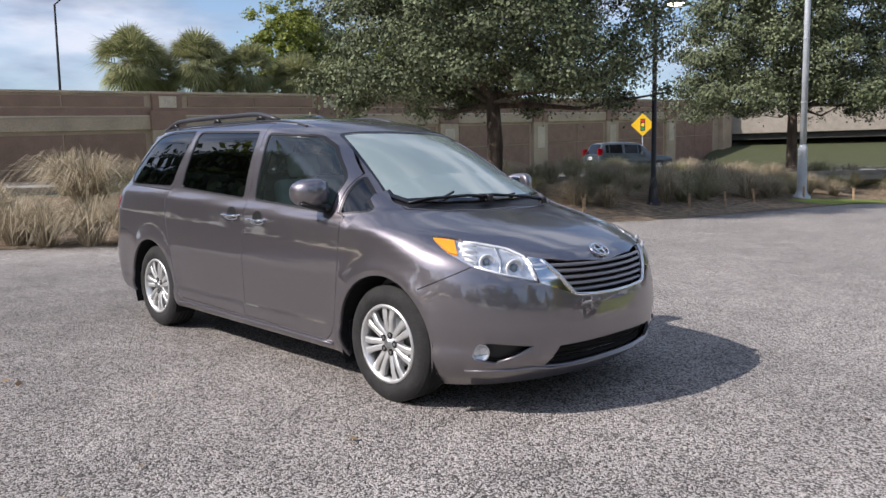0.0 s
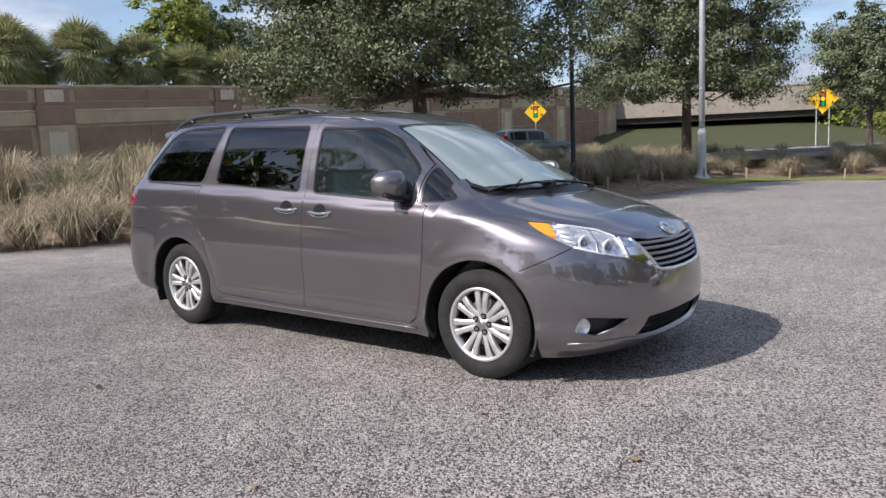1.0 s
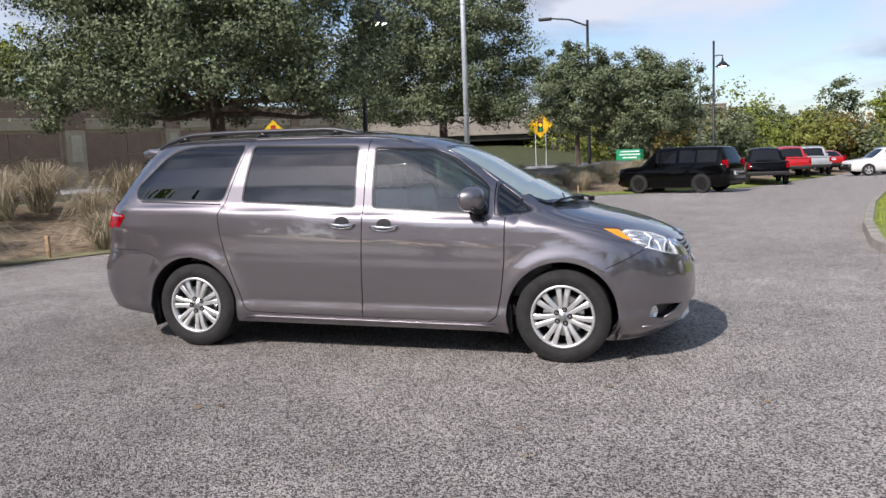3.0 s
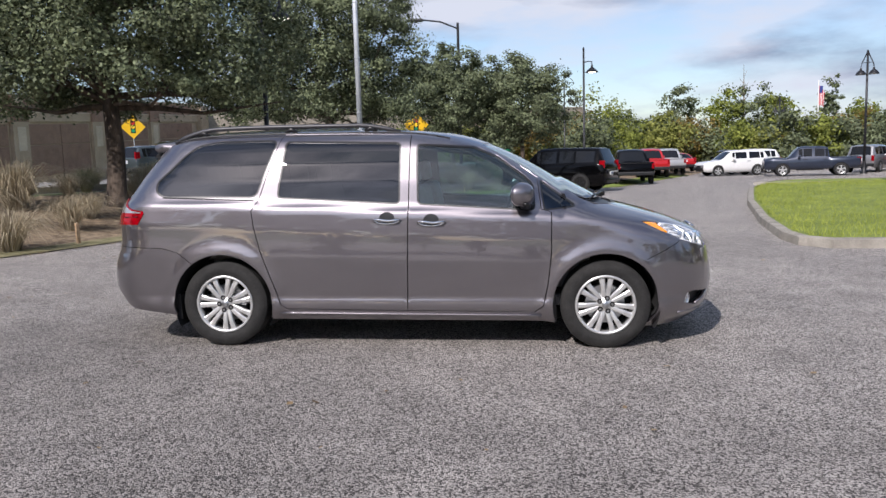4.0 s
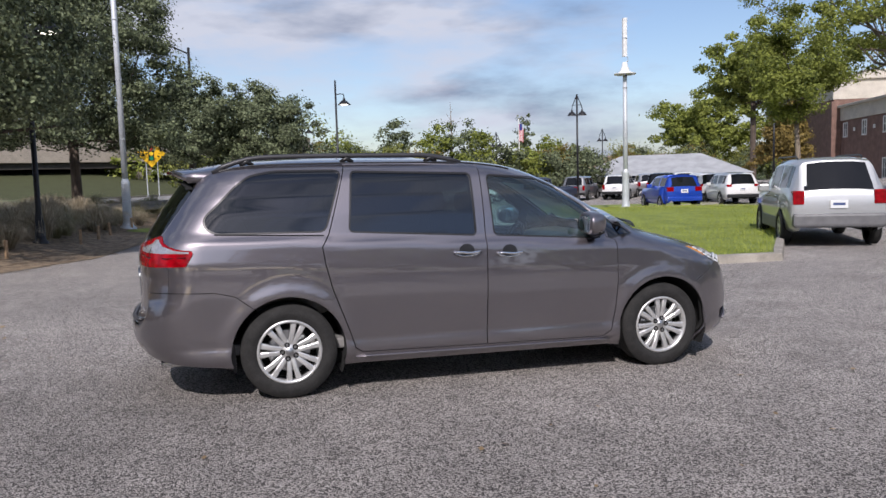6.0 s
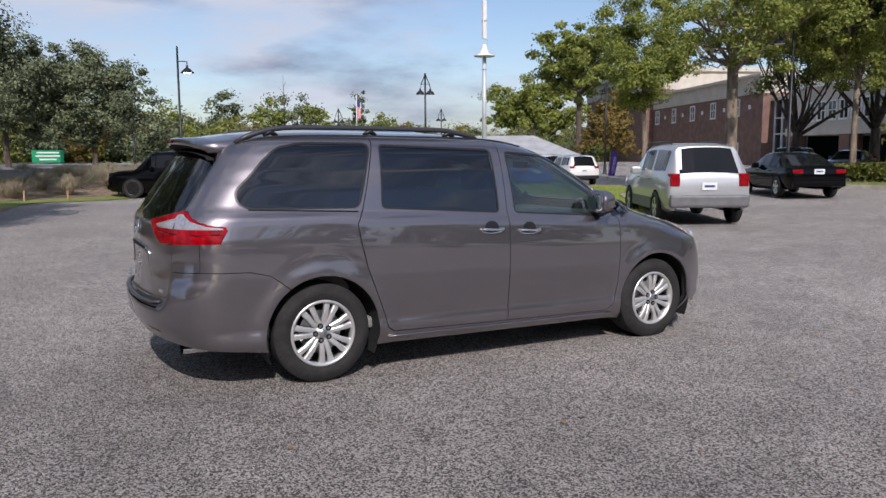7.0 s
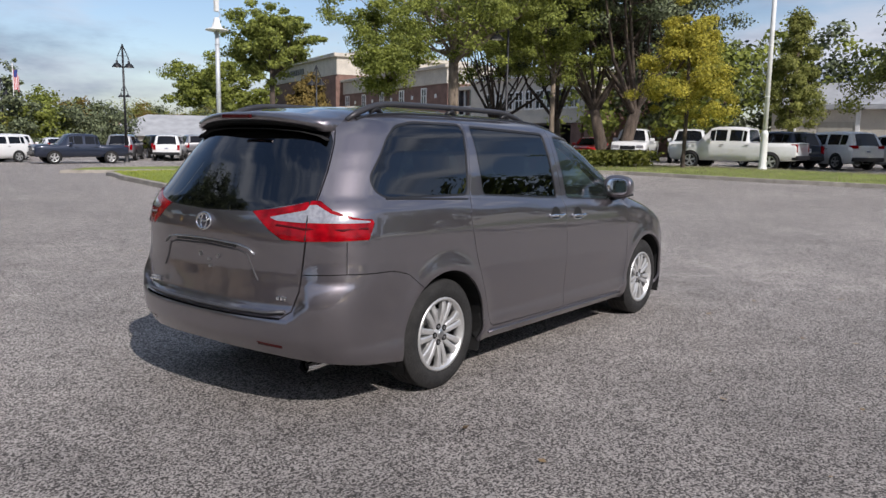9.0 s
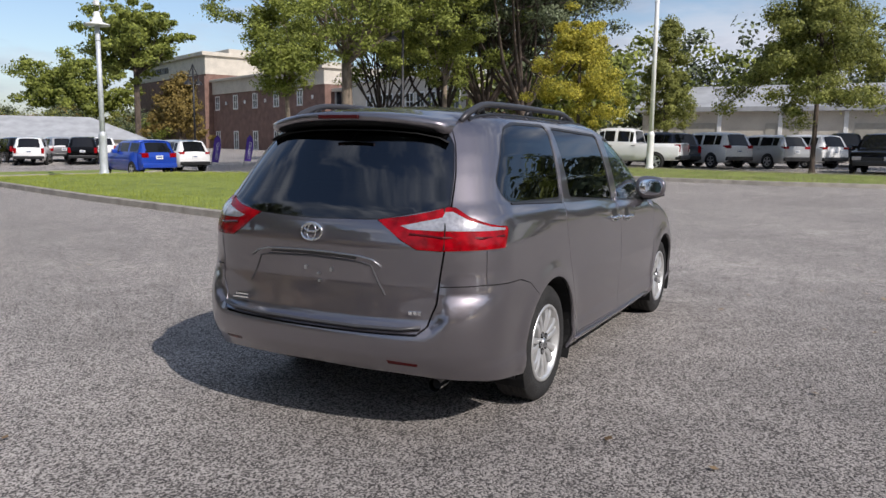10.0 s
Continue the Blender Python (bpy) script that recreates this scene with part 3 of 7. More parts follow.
# green edge of the bed beside the car park, farther along
north_edge = [p for p in dense(BED_EDGE, 0.6) if 21 < p[1] < 50]
strip("grass_edge", [(x - 1.5, y + 0.5) for x, y in north_edge], [(x + 0.22, y) for x, y in north_edge], 0.024, TURF, "strip of green grass between the bed and the asphalt", "lawn")
near_edge = [p for p in dense(BED_EDGE, 0.5) if 3.5 < p[1] < 9.5]
strip("grass_edge", [(x - 0.5, y + 0.2) for x, y in near_edge], [(x + 0.2, y) for x, y in near_edge], 0.02, WEEDS, "thin weedy grass edge beside the asphalt", "lawn")


def crack(points, width, seed):
    """A wandering thin crack: a dark strip lying on the asphalt, the crack's shade put into its colour."""
    r = random.Random(seed)
    line = dense(points, 0.05)
    vs, fs, drift = [], [], 0.0
    for i, (x, y) in enumerate(line):
        a, b = line[max(0, i - 1)], line[min(len(line) - 1, i + 1)]
        d = Vector((b[0] - a[0], b[1] - a[1])).normalized()
        n = Vector((-d.y, d.x))
        drift = drift * 0.92 + r.gauss(0, 0.012)
        w = width * r.uniform(0.15, 0.65) * (0.3 if i in (0, len(line) - 1) else 1)
        for s in (-1, 1):
            px, py = x + n.x * (drift + s * w), y + n.y * (drift + s * w)
            vs.append((px, py, land(px, py) + 0.003))
    for i in range(len(line) - 1):
        fs.append((2 * i, 2 * i + 2, 2 * i + 3, 2 * i + 1))
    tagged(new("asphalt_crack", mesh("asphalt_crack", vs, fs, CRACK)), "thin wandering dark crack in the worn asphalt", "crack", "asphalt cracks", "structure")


CRACK = material("crack_shade", (0.085, 0.078, 0.071), 0.95, scale=30, spread=0.4)
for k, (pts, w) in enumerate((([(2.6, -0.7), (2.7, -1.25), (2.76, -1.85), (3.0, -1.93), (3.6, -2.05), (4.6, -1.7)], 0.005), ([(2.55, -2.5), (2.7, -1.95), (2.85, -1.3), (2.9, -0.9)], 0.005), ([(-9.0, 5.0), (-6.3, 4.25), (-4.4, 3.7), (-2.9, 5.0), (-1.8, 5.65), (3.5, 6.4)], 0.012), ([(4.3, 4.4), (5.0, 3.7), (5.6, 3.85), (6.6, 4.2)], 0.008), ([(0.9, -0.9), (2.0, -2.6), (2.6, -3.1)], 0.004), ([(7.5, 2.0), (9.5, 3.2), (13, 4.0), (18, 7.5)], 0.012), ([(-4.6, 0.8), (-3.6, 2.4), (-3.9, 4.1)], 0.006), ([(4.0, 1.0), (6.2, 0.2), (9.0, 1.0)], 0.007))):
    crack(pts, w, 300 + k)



# ---- charts: panels cut out of the van's body surface ----
from mathutils.geometry import delaunay_2d_cdt


def inside(poly, pts):
    poly = np.array(poly)
    x, y = pts[:, 0], pts[:, 1]
    hit = np.zeros(len(pts), bool)
    for (ax, ay), (bx, by) in zip(poly, np.roll(poly, -1, 0)):
        cross = (ay > y) != (by > y)
        with np.errstate(divide="ignore", invalid="ignore"):
            hit ^= cross & (x < (bx - ax) * (y - ay) / (by - ay) + ax)
    return hit


def thick_line(line, w):
    """A closed polygon w wide round an open line."""
    a = [Vector(p) for p in line]
    left, right = [], []
    for i, p in enumerate(a):
        d = (a[min(i + 1, len(a) - 1)] - a[max(i - 1, 0)]).normalized()
        nrm = Vector((-d.y, d.x)) * w / 2
        left.append(tuple(p + nrm))
        right.append(tuple(p - nrm))
    return left + right[::-1]


def grown(poly, d):
    """A polygon with its edge moved outwards by d."""
    a = [Vector(p) for p in poly]
    area = sum(p.x * q.y - q.x * p.y for p, q in zip(a, a[1:] + a[:1]))
    s = 1 if area > 0 else -1
    out = []
    for i, p in enumerate(a):
        e0, e1 = (p - a[i - 1]).normalized(), (a[(i + 1) % len(a)] - p).normalized()
        n0, n1 = Vector((e0.y, -e0.x)) * s, Vector((e1.y, -e1.x)) * s
        m = n0 + n1
        m = m / max(m.length, 1e-6)
        out.append(tuple(p + m * d / max(0.5, m.dot(n0))))
    return out


def rounded(poly, r, steps=4):
    """A polygon with rounded corners."""
    a = [Vector(p) for p in poly]
    out = []
    for i, p in enumerate(a):
        u, v = a[i - 1] - p, a[(i + 1) % len(a)] - p
        k = min(r, u.length * 0.45, v.length * 0.45)
        s, e = p + u.normalized() * k, p + v.normalized() * k
        for j in range(steps + 1):
            t = j / steps
            out.append(tuple(s * (1 - t) ** 2 + p * 2 * t * (1 - t) + e * t * t))
    return out


def cut(domain, features, step, project):
    """Cuts a chart into named pieces: the first feature that holds a triangle's middle takes it. Returns name -> (places, triangles)."""
    loops = [domain] + [f for _, f in features]
    verts, edges, seen = [], [], {}
    for loop in loops:
        pts = dense([tuple(p) for p in loop] + [tuple(loop[0])], step)[:-1]
        n0 = len(verts)
        verts += [Vector(p) for p in pts]
        edges += [(n0 + i, n0 + (i + 1) % len(pts)) for i in range(len(pts))]
    d = np.array(domain)
    gx, gy = np.meshgrid(np.arange(d[:, 0].min(), d[:, 0].max(), step), np.arange(d[:, 1].min(), d[:, 1].max(), step))
    grid = np.stack([gx.ravel() + step * 0.37, gy.ravel() + step * 0.41], 1)
    grid = grid[inside(domain, grid)]
    verts += [Vector(p) for p in grid]
    v2, _, tris, _, _, _ = delaunay_2d_cdt(verts, edges, [], 0, 1e-6)
    v2 = np.array([tuple(v) for v in v2])
    tris = np.array([t for t in tris if len(t) == 3])
    mid = v2[tris].mean(1)
    name = np.array(["-"] * len(tris), dtype=object)
    for key, poly in features:
        name[(name == "-") & inside(poly, mid)] = key
    name[name == "-"] = "body"
    name[~inside(domain, mid)] = "out"
    places = project(v2)
    return {k: (places, tris[name == k]) for k in set(name) if k != "out"}


def panel(name, pieces, mat, parent, sink=0.0, edge=0.014, label="", both=False, flip=1, solid=0.0):
    """One panel from triangles on the body surface, with its edge turned in; both: mirrored and joined over the middle line."""
    places, tris = pieces
    used = np.unique(tris)
    if not len(used):
        return None
    new_i = {k: i for i, k in enumerate(used)}
    p = places[used]
    nr = normal(p)
    t = np.array([[new_i[k] for k in f] for f in tris])
    # wind outwards
    fn = np.cross(p[t[:, 1]] - p[t[:, 0]], p[t[:, 2]] - p[t[:, 0]])
    wrong = (fn * nr[t[:, 0]]).sum(1) < 0
    t[wrong] = t[wrong][:, ::-1]
    p = p - nr * sink
    count = {}
    for f in t:
        for a, b in ((f[0], f[1]), (f[1], f[2]), (f[2], f[0])):
            key = (min(a, b), max(a, b))
            count[key] = (a, b) if key not in count else None
    rim = [e for e in count.values() if e and not (both and abs(p[e[0]][1]) < 2e-3 and abs(p[e[1]][1]) < 2e-3)]
    P, N, F = list(p), list(nr), [tuple(f) for f in t]
    for a, b in rim:
        k = len(P)
        d = p[b] - p[a]
        side = np.cross(d, nr[a])
        side = side / max(np.linalg.norm(side), 1e-9)
        P += [p[a], p[b], p[b] - nr[b] * edge, p[a] - nr[a] * edge]
        N += [0.6 * nr[a] + side, 0.6 * nr[b] + side, side, side]
        F.append((k, k + 3, k + 2, k + 1))
    P, N = np.array(P), np.array(N)
    if both:
        n = len(P)
        P = np.concatenate([P, P * [1, -1, 1]])
        N = np.concatenate([N, N * [1, -1, 1]])
        F = F + [tuple(i + n for i in f)[::-1] for f in F]
    elif flip < 0:
        P, N, F = P * [1, -1, 1], N * [1, -1, 1], [f[::-1] for f in F]
    return part(name, mesh(name, P, F, mat, True, N), None, parent, label)


VAN = thing("minivan", pose(0, 0, 0.012, 0, math.degrees(0.0139), 0), "grey mica minivan with chrome handles, parked on asphalt", "minivan")


def sx(x):
    return S_F + FAN_F - x


MID = S_R + FAN * math.pi / 2
# line where the hood, the windscreen and the roof meet the flanks, in plan
HOOD_EDGE = [(2.375, 0), (2.37, -0.1), (2.34, -0.305), (2.268, -0.492), (2.235, -0.545), (2.125, -0.58), (1.99, -0.685), (1.93, -0.735), (1.9, -0.735), (1.84, -0.7), (1.71, -0.68), (1.44, -0.7), (1.32, -0.71)]
PILLAR = [(1.28, -0.69), (1.13, -0.645), (0.9, -0.6), (0.7, -0.56), (0.56, -0.535)]
ROOF_EDGE = [(0.4, -0.56), (0.1, -0.59), (-0.4, -0.605), (-1.2, -0.605), (-1.8, -0.585), (-2.02, -0.555), (-2.08, -0.45), (-2.12, -0.2), (-2.13, 0)]
line = dense(HOOD_EDGE + PILLAR + ROOF_EDGE, 0.05)
rim3 = top(line)
upper = [(s_of(p[0], p[1]), p[2]) for p in rim3]
upper[0], upper[-1] = (0.0, upper[0][1]), (MID, upper[-1][1])


def lower_edge(s):
    """The bottom edge of the body along the chart."""
    a = np.array([(0, 0.195), (0.4, 0.19), (0.8, 0.165), (1.2, 0.165), (1.6, 0.19), (1.75, 0.215), (3.9, 0.225), (4.3, 0.25), (4.7, 0.26), (5.15, 0.32), (5.4, 0.35), (MID, 0.36)])
    return float(np.interp(s, a[:, 0], a[:, 1]))


belt_domain = [(s, lower_edge(s)) for s in np.linspace(0, MID, 120)] + upper[::-1]


def arch(hub, r):
    return [(s_of(hub + r * math.cos(g), -0.965), HUB_Z + r * math.sin(g)) for g in np.linspace(-0.6, math.pi + 0.6, 44)]


G = 0.008
FRONT_GLASS = rounded([(sx(0.06), 1.588), (sx(0.5), 1.565), (sx(0.675), 1.49), (sx(0.9), 1.325), (sx(0.955), 1.27), (sx(0.965), 1.085), (sx(0.075), 1.138)], 0.03)
QUARTER_LIGHT = rounded([(sx(1.022), 1.29), (sx(1.275), 1.108), (sx(1.05), 1.082)], 0.015)
SLIDE_GLASS = rounded([(sx(-1.0), 1.628), (sx(-0.085), 1.603), (sx(-0.085), 1.143), (sx(-1.045), 1.198)], 0.03)
REAR_SIDE_GLASS = rounded([(sx(-2.085), 1.315), (sx(-2.06), 1.245), (sx(-1.99), 1.21), (sx(-1.23), 1.205), (sx(-1.085), 1.638), (sx(-1.56), 1.636), (sx(-1.79), 1.602), (sx(-1.9), 1.53)], 0.05)
FRONT_DOOR = [(sx(-0.02), 0.3), (sx(-0.005), 1.1), (sx(0.0), 1.672), (sx(0.3), 1.65), (sx(0.52), 1.605), (sx(0.72), 1.515), (sx(0.93), 1.365), (sx(0.995), 1.32), (sx(1.02), 1.085), (sx(1.098), 1.06), (sx(1.096), 0.75), (sx(1.072), 0.52), (sx(1.035), 0.34), (sx(0.965), 0.29)]
SLIDE_DOOR = [(sx(-0.02), 0.3), (sx(-0.005), 1.1), (sx(0.0), 1.672), (sx(-0.5), 1.688), (sx(-1.045), 1.69), (sx(-1.2), 1.185), (sx(-1.255), 1.09), (sx(-1.235), 0.96), (sx(-1.19), 0.78), (sx(-1.072), 0.46), (sx(-1.035), 0.345), (sx(-0.985), 0.312)]
BACK_GLASS = [(MID + 0.01, 1.118), (5.51, 1.13), (5.178, 1.2), (5.13, 1.35), (5.085, 1.51), (5.1, 1.565), (5.3, 1.6), (MID + 0.01, 1.615)]
TAIL_LAMP = [(5.51, 1.122), (5.368, 1.144), (5.175, 1.192), (5.15, 1.19), (5.095, 1.145), (5.0, 1.108), (4.9, 1.094), (4.893, 1.075), (4.925, 0.99), (5.225, 0.98), (5.33, 0.985), (5.4, 1.03)]
TAIL_WHITE = [(5.4, 1.098), (5.215, 1.142), (5.2, 1.168), (5.165, 1.17), (5.1, 1.128), (5.0, 1.098), (4.915, 1.088), (4.915, 1.079), (5.08, 1.078), (5.24, 1.078), (5.36, 1.082)]
GATE = [(MID + 0.02, 0.556), (5.33, 0.562), (5.28, 0.6), (5.243, 0.71), (5.228, 0.85), (5.214, 0.975), (5.2, 1.1), (5.165, 1.2), (5.115, 1.35), (5.07, 1.51), (5.06, 1.6), (5.05, 1.72), (MID + 0.02, 1.72)]
HEAD_LAMP = [(0.99, 0.982), (0.905, 0.978), (0.82, 0.97), (0.741, 0.962), (0.583, 0.932), (0.503, 0.89), (0.462, 0.742), (0.63, 0.79), (0.765, 0.838), (0.885, 0.905), (0.965, 0.96)]
AMBER_PART = [(0.985, 0.978), (0.9, 0.972), (0.86, 0.965), (0.835, 0.9), (0.88, 0.91), (0.955, 0.955)]
GRILLE = [(-0.01, 0.86), (0.07, 0.86), (0.27, 0.862), (0.44, 0.866), (0.36, 0.775), (0.284, 0.672), (0.15, 0.655), (-0.01, 0.65)]
WEDGE = [(0.44, 0.87), (0.503, 0.88), (0.457, 0.742), (0.362, 0.703), (0.28, 0.664), (0.284, 0.672), (0.36, 0.775)]
LOW_GRILLE = [(-0.01, 0.405), (0.37, 0.4), (0.41, 0.33), (0.445, 0.285), (0.3, 0.275), (-0.01, 0.275)]
FOG_POD = rounded([(0.775, 0.35), (0.745, 0.43), (0.69, 0.437), (0.5, 0.412), (0.6, 0.345), (0.66, 0.318)], 0.02)
FRONT_SEAM = [(0.46, 0.742), (0.63, 0.79), (0.765, 0.838), (0.8, 0.82), (1.03, 0.7)]
FRONT_BUMPER = [(-0.01, 0.1), (-0.01, 0.66), (0.284, 0.664), (0.362, 0.703)] + FRONT_SEAM + [(1.06, 0.55), (1.1, 0.1)]
REAR_SEAM = [(5.228, 0.8), (5.03, 0.808), (sx(-1.98), 0.8), (s_of(-1.87, -0.96), 0.765), (s_of(-1.73, -0.96), 0.66)]
REAR_BUMPER = [(MID + 0.01, 0.1), (MID + 0.01, 0.556), (5.33, 0.56), (5.28, 0.6), (5.243, 0.71), (5.228, 0.8)] + REAR_SEAM[1:] + [(s_of(-1.7, -0.96), 0.4), (s_of(-1.7, -0.96), 0.1)]
REFLECT = [(5.455, 0.425), (5.32, 0.412), (5.32, 0.395), (5.445, 0.405)]
FENDER = [(1.03, 0.7), (0.8, 0.82), (0.765, 0.838), (0.885, 0.905), (0.99, 0.982), (0.905, 0.978), (0.83, 0.975), (0.86, 1.02), (0.98, 1.06), (1.3, 1.13), (1.45, 1.17), (sx(1.098), 1.06), (sx(1.096), 0.75), (sx(1.072), 0.52), (sx(1.035), 0.34), (sx(1.03), 0.1), (1.1, 0.1), (1.06, 0.55)]

glazing = [("fg", FRONT_GLASS), ("ql", QUARTER_LIGHT), ("sg", SLIDE_GLASS), ("rg", REAR_SIDE_GLASS), ("bg", BACK_GLASS)]
belt_features = (
    [("arch", arch(HUB_F, ARCH)), ("arch", arch(HUB_R, ARCH))]
    + glazing
    + [("rim_" + k, grown(p, 0.013 if k != "bg" else 0.008)) for k, p in glazing]
    + [("white", TAIL_WHITE), ("red", TAIL_LAMP), ("amber", AMBER_PART), ("head", HEAD_LAMP), ("wedge", WEDGE), ("grille", GRILLE), ("low", LOW_GRILLE), ("pod", FOG_POD), ("reflect", REFLECT)]
    + [("gap", thick_line(FRONT_DOOR + FRONT_DOOR[:1], G)), ("gap", thick_line(SLIDE_DOOR[2:] + SLIDE_DOOR[:1], G)), ("gap", thick_line(FRONT_SEAM[2:], 0.005)), ("gap", thick_line(REAR_SEAM, 0.005)),
       ("gap", thick_line(GATE[1:-1], G)), ("gap", thick_line([(MID, 0.556), (5.33, 0.562)], 0.012)), ("gap", thick_line([(5.03, 0.81), (5.03, 0.98)], 0.004))]
    + [("fdoor", FRONT_DOOR), ("sdoor", SLIDE_DOOR), ("rbumper", REAR_BUMPER), ("fbumper", FRONT_BUMPER), ("gate", GATE), ("fender", FENDER)]
)
belt_cut = cut(belt_domain, belt_features, 0.035, belt)

SCREEN_POLY = [(1.5, -0.0), (1.495, -0.2), (1.46, -0.4), (1.36, -0.62), (1.28, -0.66), (1.1, -0.62), (0.85, -0.565), (0.6, -0.505), (0.585, -0.49), (0.63, -0.25), (0.645, 0.0)]
COWL_POLY = [(1.66, 0.01), (1.64, -0.25), (1.57, -0.5), (1.44, -0.67), (1.32, -0.72), (1.2, -0.7), (1.28, -0.66), (1.36, -0.62), (1.46, -0.4), (1.495, -0.2), (1.5, 0.01)]
HOOD_POLY = [(2.5, 0.02), (2.5, -0.6), (2.0, -0.9), (1.3, -0.9), (1.32, -0.71), (1.44, -0.675), (1.575, -0.5), (1.648, -0.25), (1.668, 0.02)]
SUNROOF = rounded([(0.25, -0.4), (0.25, 0.4), (-0.35, 0.4), (-0.35, -0.4)], 0.06)
ring = [tuple(p) for p in line]
top_domain = ring + [(x, -y) for x, y in ring[::-1][1:-1]]


def whole(poly):
    """A half outline made whole over the middle line."""
    return [p for p in poly if p[1] <= 0.0] + [(x, -y) for x, y in poly[::-1] if y < 0.0]


top_features = [("screen", whole(SCREEN_POLY)), ("frit", grown(whole(SCREEN_POLY), 0.03)), ("cowl", whole(COWL_POLY)), ("sunroof", SUNROOF), ("sunrim", grown(SUNROOF, 0.012)),
                ("gap", thick_line([(1.32, -0.735), (1.44, -0.685), (1.575, -0.51), (1.652, -0.25), (1.672, 0), (1.652, 0.25), (1.575, 0.51), (1.44, 0.685), (1.32, 0.735)], 0.012)), ("hood", whole(HOOD_POLY))]
top_cut = cut(top_domain, top_features, 0.045, top)

panel("hood", top_cut["hood"], PAINT, VAN, 0.002, label="long sloping grey hood")
panel("cowl", top_cut["cowl"], BLACK_TRIM, VAN, 0.02)
panel("windscreen", top_cut["screen"], SCREEN, VAN, 0.006, label="wide raked windscreen reflecting pale sky, partly painted in")
panel("windscreen_border", top_cut["frit"], GLOSS_BLACK, VAN, 0.005)
panel("roof", top_cut["body"], PAINT, VAN, 0.0, 0.02)
panel("sunroof", top_cut["sunroof"], GLOSS_BLACK, VAN, 0.003, label="dark glass sunroof")
panel("sunroof_seal", top_cut["sunrim"], BLACK_TRIM, VAN, 0.006)
panel("front_bumper", belt_cut["fbumper"], PAINT, VAN, 0, 0.02, both=True)
panel("rear_bumper", belt_cut["rbumper"], PAINT, VAN, 0, 0.02, both=True)
tailgate = panel("tailgate", belt_cut["gate"], PAINT, VAN, 0, 0.02, both=True)
panel("back_window", belt_cut["bg"], TINT, tailgate, 0.004, label="dark tinted back window", both=True)
panel("back_window_seal", belt_cut["rim_bg"], GLOSS_BLACK, tailgate, 0.003, both=True)
panel("upper_grille_backing", (belt_cut["grille"][0] - normal(belt_cut["grille"][0]) * 0.05, belt_cut["grille"][1]), LINER, VAN, both=True)
panel("lower_grille_backing", (belt_cut["low"][0] - normal(belt_cut["low"][0]) * 0.07, belt_cut["low"][1]), LINER, VAN, both=True)
for side in (1, -1):
    door = panel("front_door", belt_cut["fdoor"], PAINT, VAN, flip=side, edge=0.025)
    panel("door_window", belt_cut["fg"], CLEAR, door, 0.008, flip=side, label="lightly green-tinted door window")
    panel("window_seal", belt_cut["rim_fg"], BLACK_TRIM, door, 0.003, flip=side)
    slide = panel("sliding_door", belt_cut["sdoor"], PAINT, VAN, flip=side, edge=0.025)
    panel("door_window", belt_cut["sg"], TINT, slide, 0.008, flip=side, label="dark privacy-glass door window")
    panel("window_seal", belt_cut["rim_sg"], BLACK_TRIM, slide, 0.003, flip=side)
    panel("quarter_panel", belt_cut["body"], PAINT, VAN, flip=side, edge=0.02)
    panel("rear_side_window", belt_cut["rg"], TINT, VAN, 0.006, flip=side, label="dark privacy-glass rear side window")
    panel("window_seal", belt_cut["rim_rg"], BLACK_TRIM, VAN, 0.003, flip=side)
    panel("quarter_light", belt_cut["ql"], TINT, VAN, 0.006, flip=side)
    panel("window_seal", belt_cut["rim_ql"], BLACK_TRIM, VAN, 0.003, flip=side)
    panel("front_fender", belt_cut["fender"], PAINT, VAN, flip=side, edge=0.03)
    tail = panel("tail_lamp", belt_cut["red"], RED_LENS, VAN, -0.003, 0.03, flip=side, label="bright red and clear tail lamp wrapping the corner")
    panel("clear_lens", belt_cut["white"], WHITE_LENS, tail, -0.004, 0.03, flip=side)
    head = panel("headlamp", belt_cut["head"], LENS, VAN, -0.003, 0.004, flip=side, label="large clear headlamp with amber corner")
    pl, tr = belt_cut["head"]
    panel("reflector", (pl - normal(pl) * 0.018, tr), REFLECTOR, head, flip=side)
    panel("turn_signal", belt_cut["amber"], AMBER, head, 0.004, 0.02, flip=side, label="amber corner lens")
    panel("chrome_wedge", belt_cut["wedge"], CHROME, VAN, -0.002, 0.02, flip=side)
    panel("reflector_strip", belt_cut["reflect"], DEEP_RED, VAN, -0.001, 0.01, flip=side)
    pod = panel("fog_lamp_pod", (belt_cut["pod"][0] - normal(belt_cut["pod"][0]) * 0.05, belt_cut["pod"][1]), BLACK_TRIM, VAN, flip=side)


def on_belt(path, out=0.0, side=1):
    p = belt(path)
    p = p + normal(p) * out
    p[:, 1] *= side
    return [Vector(q) for q in p]


def ribbon(path, half_w, half_t, sides=8, out=0.0, side=1):
    """A slim bar along a chart line, lying on the body."""
    return tube(on_belt(path, out, side), half_w, sides, True, half_t / half_w)


def across(path, out=0.0):
    """A chart line carried over the middle to the other side."""
    a = on_belt(path, out)
    return [Vector((p.x, -p.y, p.z)) for p in a[::-1]] + a[1 if abs(a[0].y) < 1e-3 else 0:]


# dark lining behind the gaps, with the windows left open
keep = [k for k in belt_cut if k not in ("arch", "fg", "ql", "sg", "rg", "bg", "head", "amber", "grille", "low", "pod")]
tris = np.concatenate([belt_cut[k][1] for k in keep])
panel("inner_lining", (belt_cut["body"][0], tris), LINER, VAN, 0.036, 0.03, both=True)
keep = [k for k in top_cut if k not in ("screen",)]
